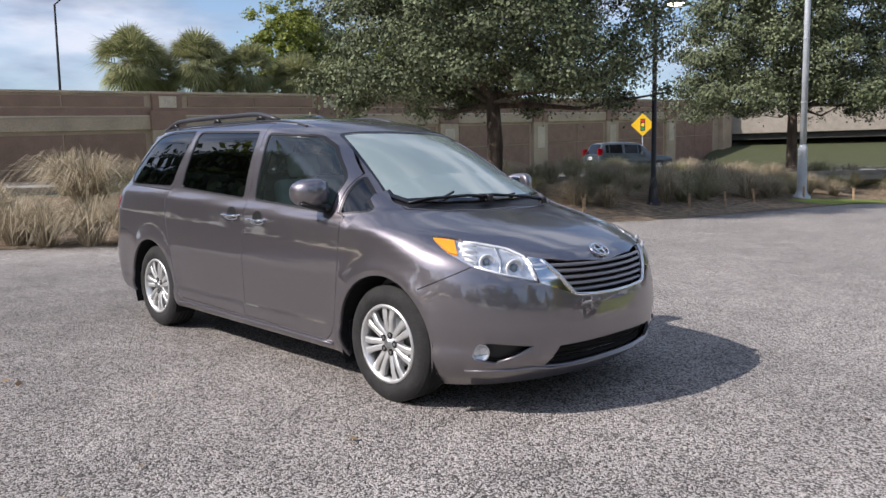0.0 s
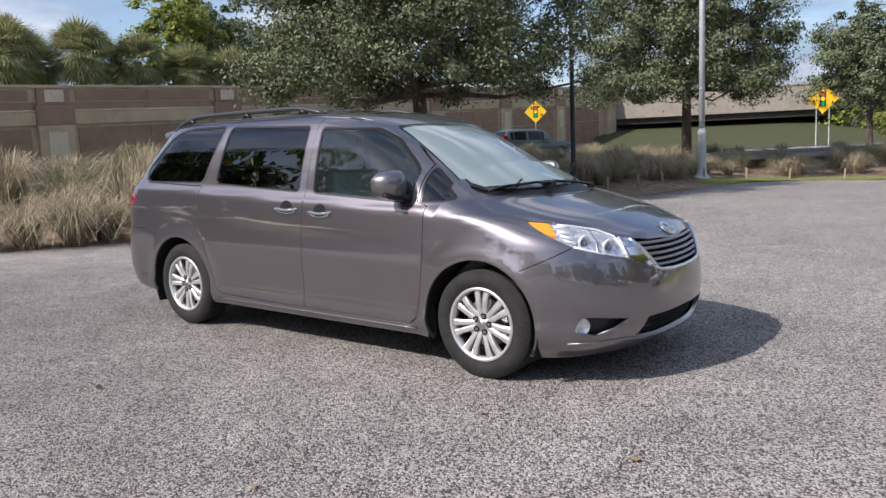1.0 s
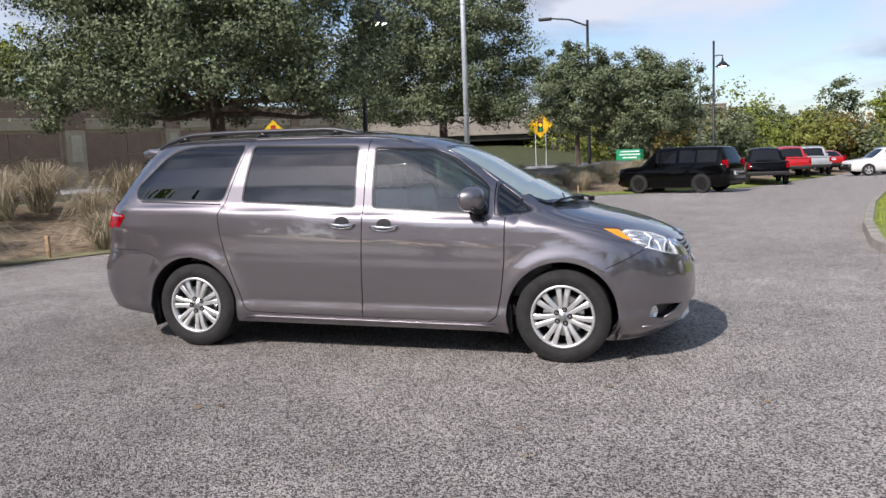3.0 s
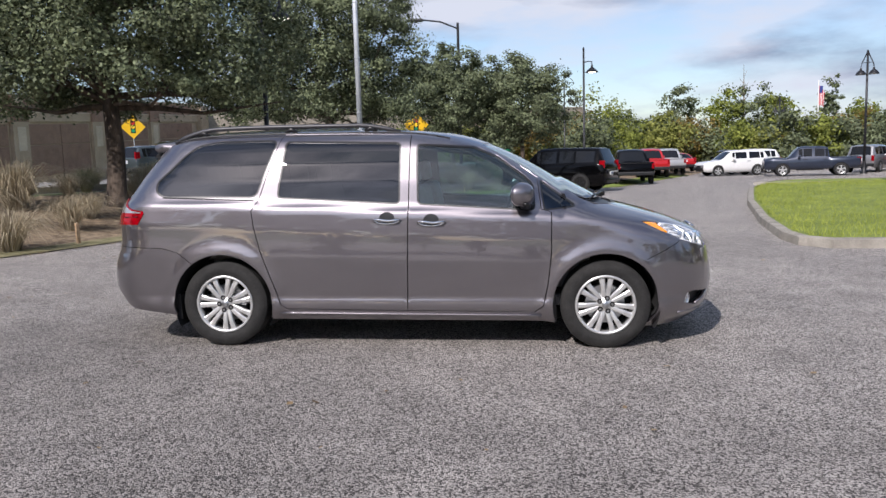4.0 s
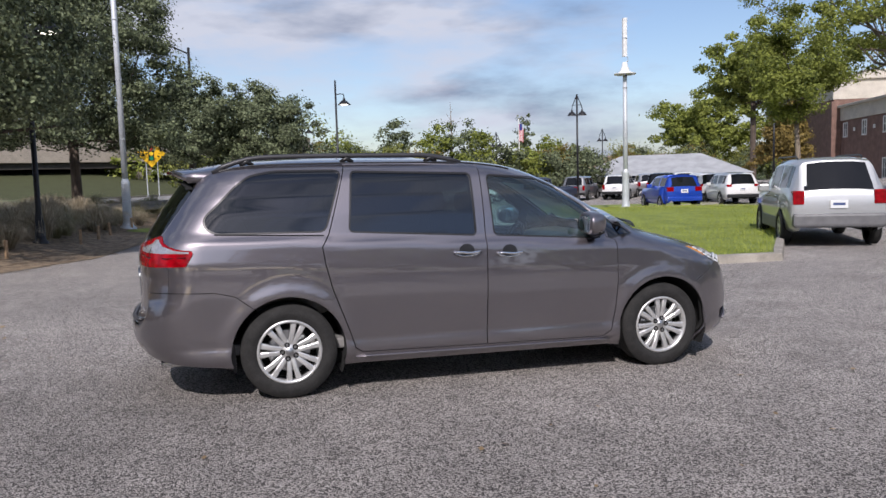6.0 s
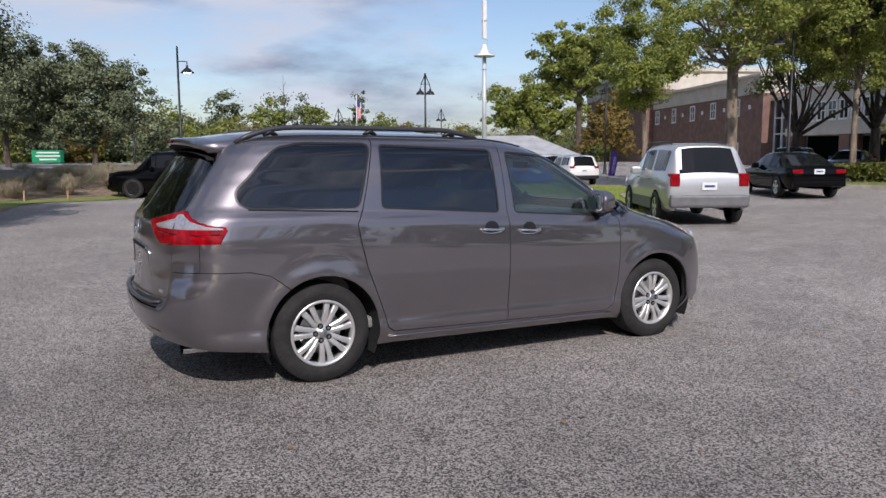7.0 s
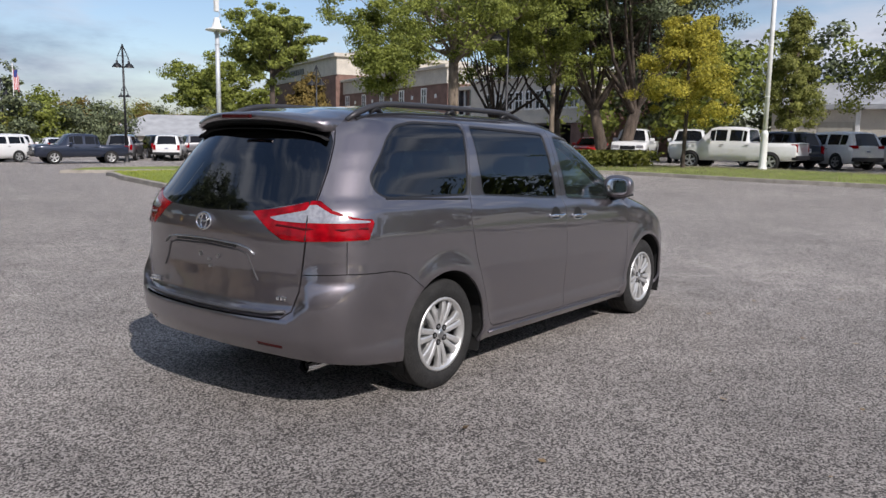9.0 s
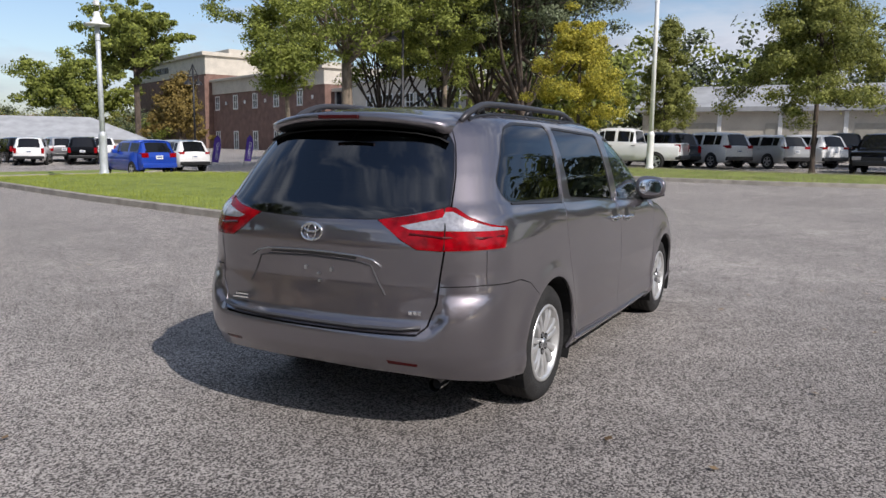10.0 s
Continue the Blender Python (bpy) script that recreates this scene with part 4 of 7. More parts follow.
panel("roof_lining", (top_cut["hood"][0], np.concatenate([top_cut[k][1] for k in keep])), LINER, VAN, 0.03, 0.01)
# underbody and wheel wells
part("underbody", box(-1.95, 2.0, -0.78, 0.78, 0.2, 0.3, 0.03), LINER, VAN)
for hub in (HUB_F, HUB_R):
    for side in (1, -1):
        prof = [(hub + (ARCH + 0.004) * math.cos(g), HUB_Z + (ARCH + 0.004) * math.sin(g)) for g in np.linspace(-0.45, math.pi + 0.45, 28)]
        vs = [(x, side * y, z) for x, z in prof for y in (0.95, 0.55)]
        fs = [(2 * i, 2 * i + 1, 2 * i + 3, 2 * i + 2) for i in range(len(prof) - 1)]
        vs2 = [(x, side * 0.55, z) for x, z in prof]
        part("wheel_well", join((vs, fs), (vs2, [tuple(range(len(vs2)))])), LINER, VAN)
        flap = prism([(hub - 0.4, 0.215), (hub - 0.37, 0.215), (hub - 0.38, 0.42), (hub - 0.42, 0.42)], "y", side * 0.74, side * 0.9)
        part("mud_flap", flap, BLACK_TRIM, VAN)


# ---- wheels ----
def alloy_wheel(parent, x, y, z, side, radius=0.345, width=0.235, rim=0.225, pairs=7, mat=None, tone=None, turn=0.0):
    """A tyre with grooved tread and an alloy rim of paired spokes; the outer face looks along side * -y."""
    hub = new("wheel")
    hub.parent = parent
    hub.matrix_basis = pose(x, y, z, 0, turn, 0 if side > 0 else 180)
    w = width / 2
    tread = []
    for k in range(5):
        a = -w * 0.62 + k * w * 0.31
        tread += [(radius - 0.001, a - 0.11 * w), (radius, a + 0.08 * w), (radius - 0.007, a + 0.1 * w), (radius - 0.007, a + 0.17 * w)]
    prof = [(rim, w * 0.8), (rim + 0.012, w * 0.93), (rim + 0.05, w * 1.02), (radius - 0.05, w * 1.0), (radius - 0.02, w * 0.9)]
    full = [(rim, -w * 0.8), (rim + 0.012, -w * 0.93), (rim + 0.05, -w * 1.02), (radius - 0.05, -w), (radius - 0.02, -w * 0.9), (radius - 0.006, -w * 0.76)] + tread + [(radius - 0.004, w * 0.8)] + prof[::-1]
    part("tyre", lathe(full, 56, "y"), RUBBER, hub, smooth=True)
    r = rim
    barrel = lathe([(r, -w * 0.8), (r - 0.012, -w * 0.6), (r - 0.02, 0.1 * w), (r - 0.012, -w * 0.95), (r + 0.004, -w * 0.97), (r + 0.008, -w * 0.9)], 48, "y")
    rim_ob = part("rim", barrel, mat or ALLOY, hub, smooth=True)
    # spokes, on the outer face (towards -y)
    sp = []
    face = -w * 0.86
    for k in range(pairs):
        for d in (-1, 1):
            g = 2 * math.pi * k / pairs + d * 0.165
            g0 = 2 * math.pi * k / pairs + d * 0.23
            cs, sn = math.cos, math.sin
            ring_pts = []
            for rr, ww, yy, gg in ((0.05, 0.016, face + 0.012, g0), (0.09, 0.0165, face + 0.005, (g + g0) / 2), (0.15, 0.0175, face - 0.002, g), (r - 0.012, 0.022, face + 0.002, g)):
                c = Vector((cs(gg) * rr, 0, sn(gg) * rr))
                tn = Vector((-sn(gg), 0, cs(gg)))
                ring_pts.append([c - tn * ww + Vector((0, yy + 0.03, 0)), c - tn * ww + Vector((0, yy + 0.005, 0)), c - tn * ww * 0.55 + Vector((0, yy, 0)), c + tn * ww * 0.55 + Vector((0, yy, 0)), c + tn * ww + Vector((0, yy + 0.005, 0)), c + tn * ww + Vector((0, yy + 0.03, 0))])
            vs = [q for rg_ in ring_pts for q in rg_]
            fs = [(i * 6 + j, i * 6 + (j + 1) % 6, (i + 1) * 6 + (j + 1) % 6, (i + 1) * 6 + j) for i in range(3) for j in range(6)]
            sp.append((vs, fs))
    for s in sp:
        part("spoke", s, mat or ALLOY, rim_ob)
    part("hub_centre", lathe([(0.0, face + 0.004), (0.03, face + 0.004), (0.036, face + 0.01), (0.07, face + 0.014), (0.078, face + 0.03), (0.078, face + 0.06)], 28, "y"), mat or ALLOY, rim_ob, smooth=True)
    part("cap", lathe([(0.0, face - 0.006), (0.022, face - 0.005), (0.029, face + 0.0), (0.029, face + 0.012)], 24, "y"), SATIN, rim_ob, smooth=True)
    for k in range(5):
        g = 2 * math.pi * (k + 0.25) / 5
        nut = lathe([(0, face + 0.004), (0.009, face + 0.004), (0.0105, face + 0.008), (0.0105, face + 0.02)], 6, "y")
        part("wheel_nut", moved(nut, Matrix.Translation((0.052 * math.cos(g), 0, 0.052 * math.sin(g)))), SATIN, rim_ob)
        part("nut_well", moved(lathe([(0.0105, face + 0.007), (0.0195, face + 0.0055), (0.0205, face + 0.02)], 14, "y"), Matrix.Translation((0.052 * math.cos(g), 0, 0.052 * math.sin(g)))), LINER, rim_ob)
    part("brake_and_shade_disc", lathe([(0.0, -0.03), (0.15, -0.03), (0.155, -0.02), (0.155, 0.0)], 32, "y"), SATIN, hub)
    # black disc behind the spokes: the dark of the wheel's inside as colour
    part("wheel_shade_disc", lathe([(0.0, 0.02), (r - 0.02, 0.02)], 24, "y"), LINER, hub)
    return hub


for hx, turn in ((HUB_F, 14), (HUB_R, -20)):
    for side in (1, -1):
        alloy_wheel(VAN, hx, -0.822 * side, HUB_Z, side, turn=turn)



# ---- the van's fittings ----
# upper grille: curved slats in a chrome frame
for k, z in enumerate((0.69, 0.724, 0.758, 0.792, 0.824)):
    smax = float(np.interp(z, [0.65, 0.672, 0.775, 0.866], [0.15, 0.275, 0.35, 0.425]))
    pts = across([(s, z + 0.012 * (s / 0.4) ** 2) for s in np.linspace(0, smax, 12)], -0.012)
    part("grille_slat", tube(pts, 0.0105, 8, True, 0.95), material("slat_grey", (0.3, 0.28, 0.29), 0.3, 0.7) if k == 0 else bpy.data.materials["slat_grey"], VAN)
part("grille_frame", tube(across([(0, 0.652), (0.15, 0.656), (0.25, 0.665), (0.284, 0.674), (0.33, 0.735), (0.36, 0.775), (0.4, 0.82), (0.438, 0.862)], 0.004), 0.011, 10, True, 1.0), CHROME, VAN, "chrome grille surround", smooth=True)
# lower grille bars and lip
for z in (0.305, 0.335, 0.365):
    part("lower_slat", tube(across([(s, z) for s in np.linspace(0, 0.4, 10)], -0.05), 0.006, 6), LINER, VAN)
part("bumper_lip", tube(across([(0, 0.262), (0.2, 0.262), (0.4, 0.268), (0.5, 0.285), (0.62, 0.28), (0.8, 0.275)], 0.0), 0.014, 8, True, 0.7), PAINT, VAN, smooth=True)


def badge(name, at, out, r, parent=VAN):
    """A chrome oval with an inner oval and a bar, standing on the surface."""
    at, out = Vector(at), Vector(out).normalized()
    side = Vector((0, 1, 0))
    up = out.cross(side).normalized()
    if up.z < 0:
        up = -up

    def oval(a, b, dz, thick):
        path = [at + side * a * math.cos(g) + up * (b * math.sin(g) + dz) + out * 0.006 for g in np.linspace(0, 2 * math.pi, 29)]
        return tube(path, thick, 6, False)
    return part(name, join(oval(r, r * 0.7, 0, r * 0.11), oval(r * 0.42, r * 0.62, 0, r * 0.09), oval(r * 0.72, r * 0.3, r * 0.3, r * 0.09)), CHROME, parent, "chrome oval badge", True)


p0 = top([(2.325, 0.0)])
badge("front_badge", p0[0], normal(p0)[0], 0.072)
p0 = belt([(MID, 1.042)])
badge("rear_badge", p0[0], normal(p0)[0], 0.066)

BEZEL = material("lamp_glint_bezel", (0.9, 0.91, 0.92), 0.18, 0.35, coat=0.5)
for side in (1, -1):
    # projector and high-beam bowls inside the headlamp
    for s, z, r, sink in ((0.7, 0.868, 0.042, 0.016), (0.575, 0.835, 0.046, 0.018)):
        p, nr = belt([(s, z)]), None
        nr = normal(p)[0]
        c = Vector(p[0]) - Vector(nr) * sink
        c.y *= side
        d = Vector((0.92, -0.38 * side, 0.0)).normalized()
        m = Matrix.Translation(c) @ d.to_track_quat("Z", "Y").to_matrix().to_4x4()
        part("lamp_bowl", moved(lathe([(r * 1.08, 0.004), (r, 0.014), (r * 0.9, 0.012), (r * 0.72, -0.004), (r * 0.58, 0.0)], 24), m), BEZEL, VAN, smooth=True)
        part("projector_lens", moved(lathe([(r * 0.58, -0.004), (r * 0.5, 0.008), (r * 0.3, 0.016), (0.0, 0.019)], 20), m), material("projector_glass", (0.12, 0.16, 0.2), 0.03, coat=1.0) if "projector_glass" not in bpy.data.materials else bpy.data.materials["projector_glass"], VAN, smooth=True)
    part("lamp_divider", tube(on_belt([(0.64, 0.94), (0.63, 0.87), (0.64, 0.8)], -0.014, side), 0.007, 6), SATIN, VAN)
    # added pale bezel and ribs paint the lamp's glints, stepping up towards the corner
    inner = [((s - 0.66) * 0.94 + 0.66, (z - 0.885) * 0.9 + 0.885) for s, z in HEAD_LAMP if s < 0.87]
    part("lamp_glint_bezel", tube(on_belt(inner, -0.01, side), 0.0075, 6), BEZEL, VAN, smooth=True)
    for k in range(4):
        s0 = 0.835 - 0.012 * k
        part("lamp_glint_rib", tube(on_belt([(s0, 0.955 - 0.024 * k), (0.745, 0.945 - 0.028 * k)], -0.011, side), 0.009, 6), BEZEL, VAN, smooth=True)
    for k in range(3):
        part("lamp_glint_rib", tube(on_belt([(0.505 - 0.008 * k, 0.862 - 0.03 * k), (0.48 - 0.004 * k, 0.795 - 0.012 * k)], -0.011, side), 0.009, 6), BEZEL, VAN, smooth=True)
    # fog lamp
    p = belt([(0.735, 0.383)])
    c = Vector(p[0]) - Vector(normal(p)[0]) * 0.03
    c.y *= side
    d = Vector((0.8, -0.6 * side, 0)).normalized()
    m = Matrix.Translation(c) @ d.to_track_quat("Z", "Y").to_matrix().to_4x4()
    part("fog_lamp", moved(lathe([(0.052, -0.02), (0.052, 0.012), (0.044, 0.016), (0.04, 0.006), (0.02, 0.0), (0.0, -0.002)], 24), m), REFLECTOR, VAN, "round fog lamp", True)
    part("fog_lamp_lens", moved(lathe([(0.043, 0.013), (0.025, 0.018), (0.0, 0.02)], 24), m), LENS, VAN, smooth=True)
    part("fog_trim", tube(on_belt([(0.66, 0.33), (0.58, 0.36), (0.5, 0.408)], 0.0, side), 0.01, 8), PAINT, VAN, smooth=True)
    # door handles: chrome pull and keyhole end over a dark oval that paints the recess's shade
    for x0, x1, z in ((0.065, 0.285, 1.0), (-0.28, -0.06, 1.017)):
        zc = z
        path = [(sx(x), zc - 0.008 + 0.004 * math.sin(i)) for i, x in enumerate(np.linspace(x0, x1, 9))]
        grip = on_belt(path, 0.028, side)
        grip[0], grip[-1] = on_belt([path[0]], 0.004, side)[0], on_belt([path[-1]], 0.004, side)[0]
        part("door_handle", tube(grip, [0.009, 0.013, 0.0135, 0.0135, 0.0135, 0.0135, 0.0135, 0.013, 0.009], 10, True, 0.8), CHROME, VAN, "chrome pull handle", True)
        cx = (x0 + x1) / 2
        dish = [(sx(cx + 0.06 * math.cos(g)), zc + 0.01 + 0.048 * math.sin(g)) for g in np.linspace(0, 2 * math.pi, 24, endpoint=False)]
        rim_p = on_belt(dish, 0.002, side)
        mid_p = on_belt([((s - sx(cx)) * 0.75 + sx(cx), (z2 - zc) * 0.75 + zc) for s, z2 in dish], 0.0012, side)
        ctr = on_belt([(sx(cx), zc)], 0.001, side)
        vs = rim_p + mid_p + ctr
        fs = [(i, (i + 1) % 24, 24 + (i + 1) % 24, 24 + i) for i in range(24)] + [(24 + i, 24 + (i + 1) % 24, 48) for i in range(24)]
        part("handle_recess_shade", (vs, [f if side > 0 else f[::-1] for f in fs]), material("handle_dish_shade", (0.012, 0.012, 0.013), 0.35) if "handle_dish_shade" not in bpy.data.materials else bpy.data.materials["handle_dish_shade"], VAN, smooth=True)
        part("recess_rim", tube(on_belt([(sx(cx + 0.1 * math.cos(g)), zc - 0.004 + 0.03 * math.sin(g)) for g in np.linspace(math.pi * 0.9, math.pi * 2.1, 16)], 0.003, side), 0.0095, 8, True, 0.7), CHROME, VAN, smooth=True)
    # wing mirror: shell, glass and stalk
    near = 0.1 if side > 0 else 0.0
    bm = bmesh.new()
    bmesh.ops.create_uvsphere(bm, u_segments=28, v_segments=16, radius=1)
    for v in bm.verts:
        x, y, z = v.co
        sgn = lambda k, e: math.copysign(abs(k) ** e, k)
        X, Y, Z = sgn(x, 0.75) * 0.11, sgn(y, 0.7) * 0.125, sgn(z, 0.72) * 0.092
        if X < 0:
            X *= 0.45
        X -= 0.035 * (Y / 0.125) ** 2
        Z *= 1 - 0.12 * (Y / 0.125)
        v.co = Vector((0.855 + X, -0.975 - Y, 1.2 + Z)) if side > 0 else Vector((0.9 - Y, 0.985 + X * 0.8, 1.2 + Z))
    if side > 0:
        bmesh.ops.reverse_faces(bm, faces=bm.faces[:])
    mirror = part("wing_mirror", bm, PAINT, VAN, "grey wing mirror housing", True)
    bm = bmesh.new()
    bmesh.ops.create_uvsphere(bm, u_segments=20, v_segments=10, radius=1)
    for v in bm.verts:
        x, y, z = v.co
        v.co = Vector((0.9 + y * 0.1, 0.95 + x * 0.008, 1.2 + z * 0.07)) if side < 0 else Vector((0.8085 - 0.035 * (y * 0.76) ** 2 + x * 0.006, -0.98 - math.copysign(abs(y) ** 0.7, y) * 0.095, 1.2 + math.copysign(abs(z) ** 0.72, z) * 0.068))
    part("mirror_glass", bm, material("mirror_glass", (0.85, 0.87, 0.9), 0.02, 1.0) if "mirror_glass" not in bpy.data.materials else bpy.data.materials["mirror_glass"], mirror, smooth=True)
    part("mirror_stalk", tube([(1.02 - near, side * -0.86, 1.09), (1.01 - near, side * -0.9, 1.11), (0.995 - near, side * -0.96, 1.14)], [0.055, 0.045, 0.04], 12, True, 0.7), BLACK_TRIM, mirror, smooth=True)
    part("mirror_base", tube([(1.0 - near, side * -1.08, 1.135), (1.0 - near, side * -0.98, 1.117), (1.0 - near, side * -0.92, 1.105)], [0.02, 0.04, 0.045], 10, True, 0.5), BLACK_TRIM, mirror, smooth=True)
    # roof rail with feet
    xs = np.linspace(-2.0, -0.1, 24)
    tp = top([(x, -0.575) for x in xs])
    lift = [0.048 * min(1, math.sin(math.pi * min(1, max(0, (x + 2.0) / 1.9))) * 2.2) for x in xs]
    part("roof_rail", tube([(p[0], side * p[1], p[2] + h + 0.004) for p, h in zip(tp, lift)], [0.014] + [0.021] * 22 + [0.014], 10, True, 0.9), material("rail_grey", (0.045, 0.045, 0.05), 0.4, 0.2) if "rail_grey" not in bpy.data.materials else bpy.data.materials["rail_grey"], VAN, "dark grey roof rail", True)
    for k in (3, 12, 20):
        p = tp[k]
        part("rail_foot", tube([(p[0] - 0.05, side * p[1], p[2] + 0.004), (p[0], side * p[1], p[2] + 0.03), (p[0] + 0.05, side * p[1], p[2] + 0.004)], [0.012, 0.022, 0.012], 8), BLACK_TRIM, VAN, smooth=True)
    # roof ditch strip and belt mouldings
    part("roof_moulding", tube([(p[0], side * p[1], p[2] + 0.001) for p in top([(x, -0.6) for x in np.linspace(0.3, -1.95, 24)])], 0.008, 6), BLACK_TRIM, VAN)
    part("slide_track", ribbon([(sx(x), 1.2 - 0.004 * i) for i, x in enumerate(np.linspace(-2.0, -1.24, 8))], 0.008, 0.006, 6, 0.0, side), BLACK_TRIM, VAN)
    part("sill_moulding", ribbon([(sx(x), 0.268 + 0.012 * (0.9 - x) / 2) for x in np.linspace(1.02, -1.04, 20)], 0.012, 0.008, 8, 0.004, side), PAINT, VAN, smooth=True)
    part("lamp_outline", tube(on_belt(TAIL_LAMP + TAIL_LAMP[:1], 0.0, side), 0.004, 6), DEEP_RED, VAN)
    part("lamp_rib", tube(on_belt([(5.36, 1.06), (5.22, 1.045), (5.05, 1.043), (4.93, 1.05)], 0.004, side), 0.007, 6), DEEP_RED, VAN)
    part("lamp_gap", tube(on_belt([(5.2, 1.188), (5.208, 1.09), (5.216, 0.985)], 0.004, side), 0.0045, 6), LINER, VAN)

# tailgate: handle bar, plate recess, bolts, letters as bars
part("garnish_bar", tube(across([(MID, 0.945), (5.75, 0.943), (5.6, 0.935), (5.53, 0.92), (5.487, 0.888)], 0.004), 0.006, 8, True, 0.7), SATIN, tailgate, "slim chrome garnish bar", True)
recess = across([(MID, 0.915), (5.6, 0.905), (5.54, 0.89), (5.5, 0.8), (5.47, 0.745)], 0.001)
# dark line drawn where the plate crease would lie in shade
part("plate_crease", tube(recess, 0.006, 6), material("crease_shade", (0.05, 0.047, 0.05), 0.5), tailgate)
part("handle_slot", tube(across([(MID, 0.93), (5.75, 0.928), (5.62, 0.922)], 0.0), 0.012, 8, True, 0.5), LINER, tailgate)
for y, z, h in ((0.037, 0.852, 0.022), (-0.126, 0.852, 0.022), (-0.045, 0.826, 0.012), (-0.052, 0.788, 0.014)):
    part("plate_fixing", box(-2.572, -2.556, y - 0.008, y + 0.008, z - h / 2, z + h / 2, 0.003), SATIN, tailgate)
for k, (y0, w) in enumerate(((-0.592, 0.022), (-0.62, 0.02), (-0.648, 0.02))):
    p = belt([(s_of(-2.54, y0), 0.662)])[0]
    part("badge_bar", box(p[0] - 0.006, p[0] + 0.002, p[1] - w / 2, p[1] + w / 2, 0.652, 0.674, 0.002), CHROME, tailgate)
for z, w in ((0.668, 0.09), (0.65, 0.11)):
    part("badge_bar", box(-2.587, -2.562, 0.42, 0.42 + w, z - 0.005, z + 0.005, 0.001), CHROME, tailgate)
part("bumper_step", tube(across([(MID, 0.575), (5.6, 0.575), (5.4, 0.578), (5.31, 0.59)], 0.012), 0.016, 8, True, 0.6), material("step_pad", (0.05, 0.05, 0.055), 0.4) , VAN, smooth=True)
part("exhaust_tip", tube([(-2.15, -0.62, 0.262), (-2.33, -0.65, 0.27), (-2.4, -0.66, 0.274)], 0.034, 16, False), CHROME, VAN, "short chrome exhaust tip", True)
part("exhaust_bore", tube([(-2.15, -0.62, 0.262), (-2.36, -0.656, 0.272)], 0.028, 12), LINER, VAN)
# spoiler over the back window
vs, ys = [], np.linspace(-0.57, 0.57, 25)
for y in ys:
    k = abs(y) / 0.57
    xb = -2.32 + 0.13 * k ** 2.2
    zt = 1.672 - 0.05 * k ** 2.5
    xa = -1.97 - 0.03 * k
    za = float(top([(xa, min(0.54, abs(y)))])[0][2]) + 0.002 if abs(y) < 0.56 else 1.635
    vs += [(xa, y, za), (-2.12, y, max(zt + 0.012, 1.63)), (xb + 0.02, y, zt), (xb, y, zt - 0.012), (xb + 0.006, y, zt - 0.042), (xb + 0.03, y, zt - 0.052), (-2.17, y, zt - 0.06 - 0.02 * (1 - k)), (-2.06, y, 1.57)]
n = 8
fs = [(i * n + j, (i + 1) * n + j, (i + 1) * n + j + 1, i * n + j + 1) for i in range(24) for j in range(n - 1)] + [tuple(range(n)), tuple(24 * n + j for j in range(n))[::-1]]
spoiler = part("spoiler", (vs, fs), PAINT, VAN, "grey roof spoiler over the back window", True)
part("brake_light", box(-2.338, -2.32, -0.13, 0.13, 1.634, 1.656, 0.004), material("smoked_red_lens", (0.05, 0.004, 0.005), 0.2), spoiler)
for side in (1, -1):
    part("window_band", ribbon([(MID, 1.578), (5.55, 1.574), (5.3, 1.56), (5.16, 1.538), (5.11, 1.515)], 0.034, 0.004, 6, 0.003, side), LINER, tailgate)
# black sheet added below the spoiler lip: its shade as colour
vs = []
for y in ys[1:-1]:
    k = abs(y) / 0.57
    xb, zt = -2.32 + 0.13 * k ** 2.2, 1.672 - 0.05 * k ** 2.5
    vs += [(xb + 0.012, y, zt - 0.05), (xb + 0.034, y, zt - 0.058), (-2.165, y, zt - 0.068 - 0.02 * (1 - k)), (-2.1, y, 1.575)]
part("spoiler_underside_shade", (vs, [(i * 4 + j, (i + 1) * 4 + j, (i + 1) * 4 + j + 1, i * 4 + j + 1) for i in range(22) for j in range(3)]), LINER, spoiler)
# wipers
for a, b, c in (((1.56, -0.1), (1.5, -0.42), (1.41, -0.66)), ((1.6, 0.4), (1.56, 0.1), (1.5, -0.12))):
    path = [Vector(q) + Vector((0, 0, h)) for q, h in zip(top([a, ((a[0] + b[0]) / 2, (a[1] + b[1]) / 2), b, ((c[0] + b[0]) / 2, (c[1] + b[1]) / 2), c]), (0.03, 0.035, 0.03, 0.025, 0.012))]
    w = part("wiper", tube(path, [0.016, 0.012, 0.011, 0.009, 0.006], 8, True, 0.8), BLACK_TRIM, VAN, smooth=True)
    part("wiper_pivot", moved(lathe([(0.028, 0), (0.028, 0.03), (0.02, 0.042), (0, 0.045)], 14), Matrix.Translation(path[0] - Vector((0, 0, 0.025)))), BLACK_TRIM, w)
    path2 = [Vector(q) + Vector((0.0, 0, 0.012)) for q in top([(b[0] - 0.06, b[1] + 0.12), (b[0] - 0.03, b[1]), (c[0] - 0.0, c[1])])]
    part("wiper_blade", tube(path2, 0.007, 6), BLACK_TRIM, w)


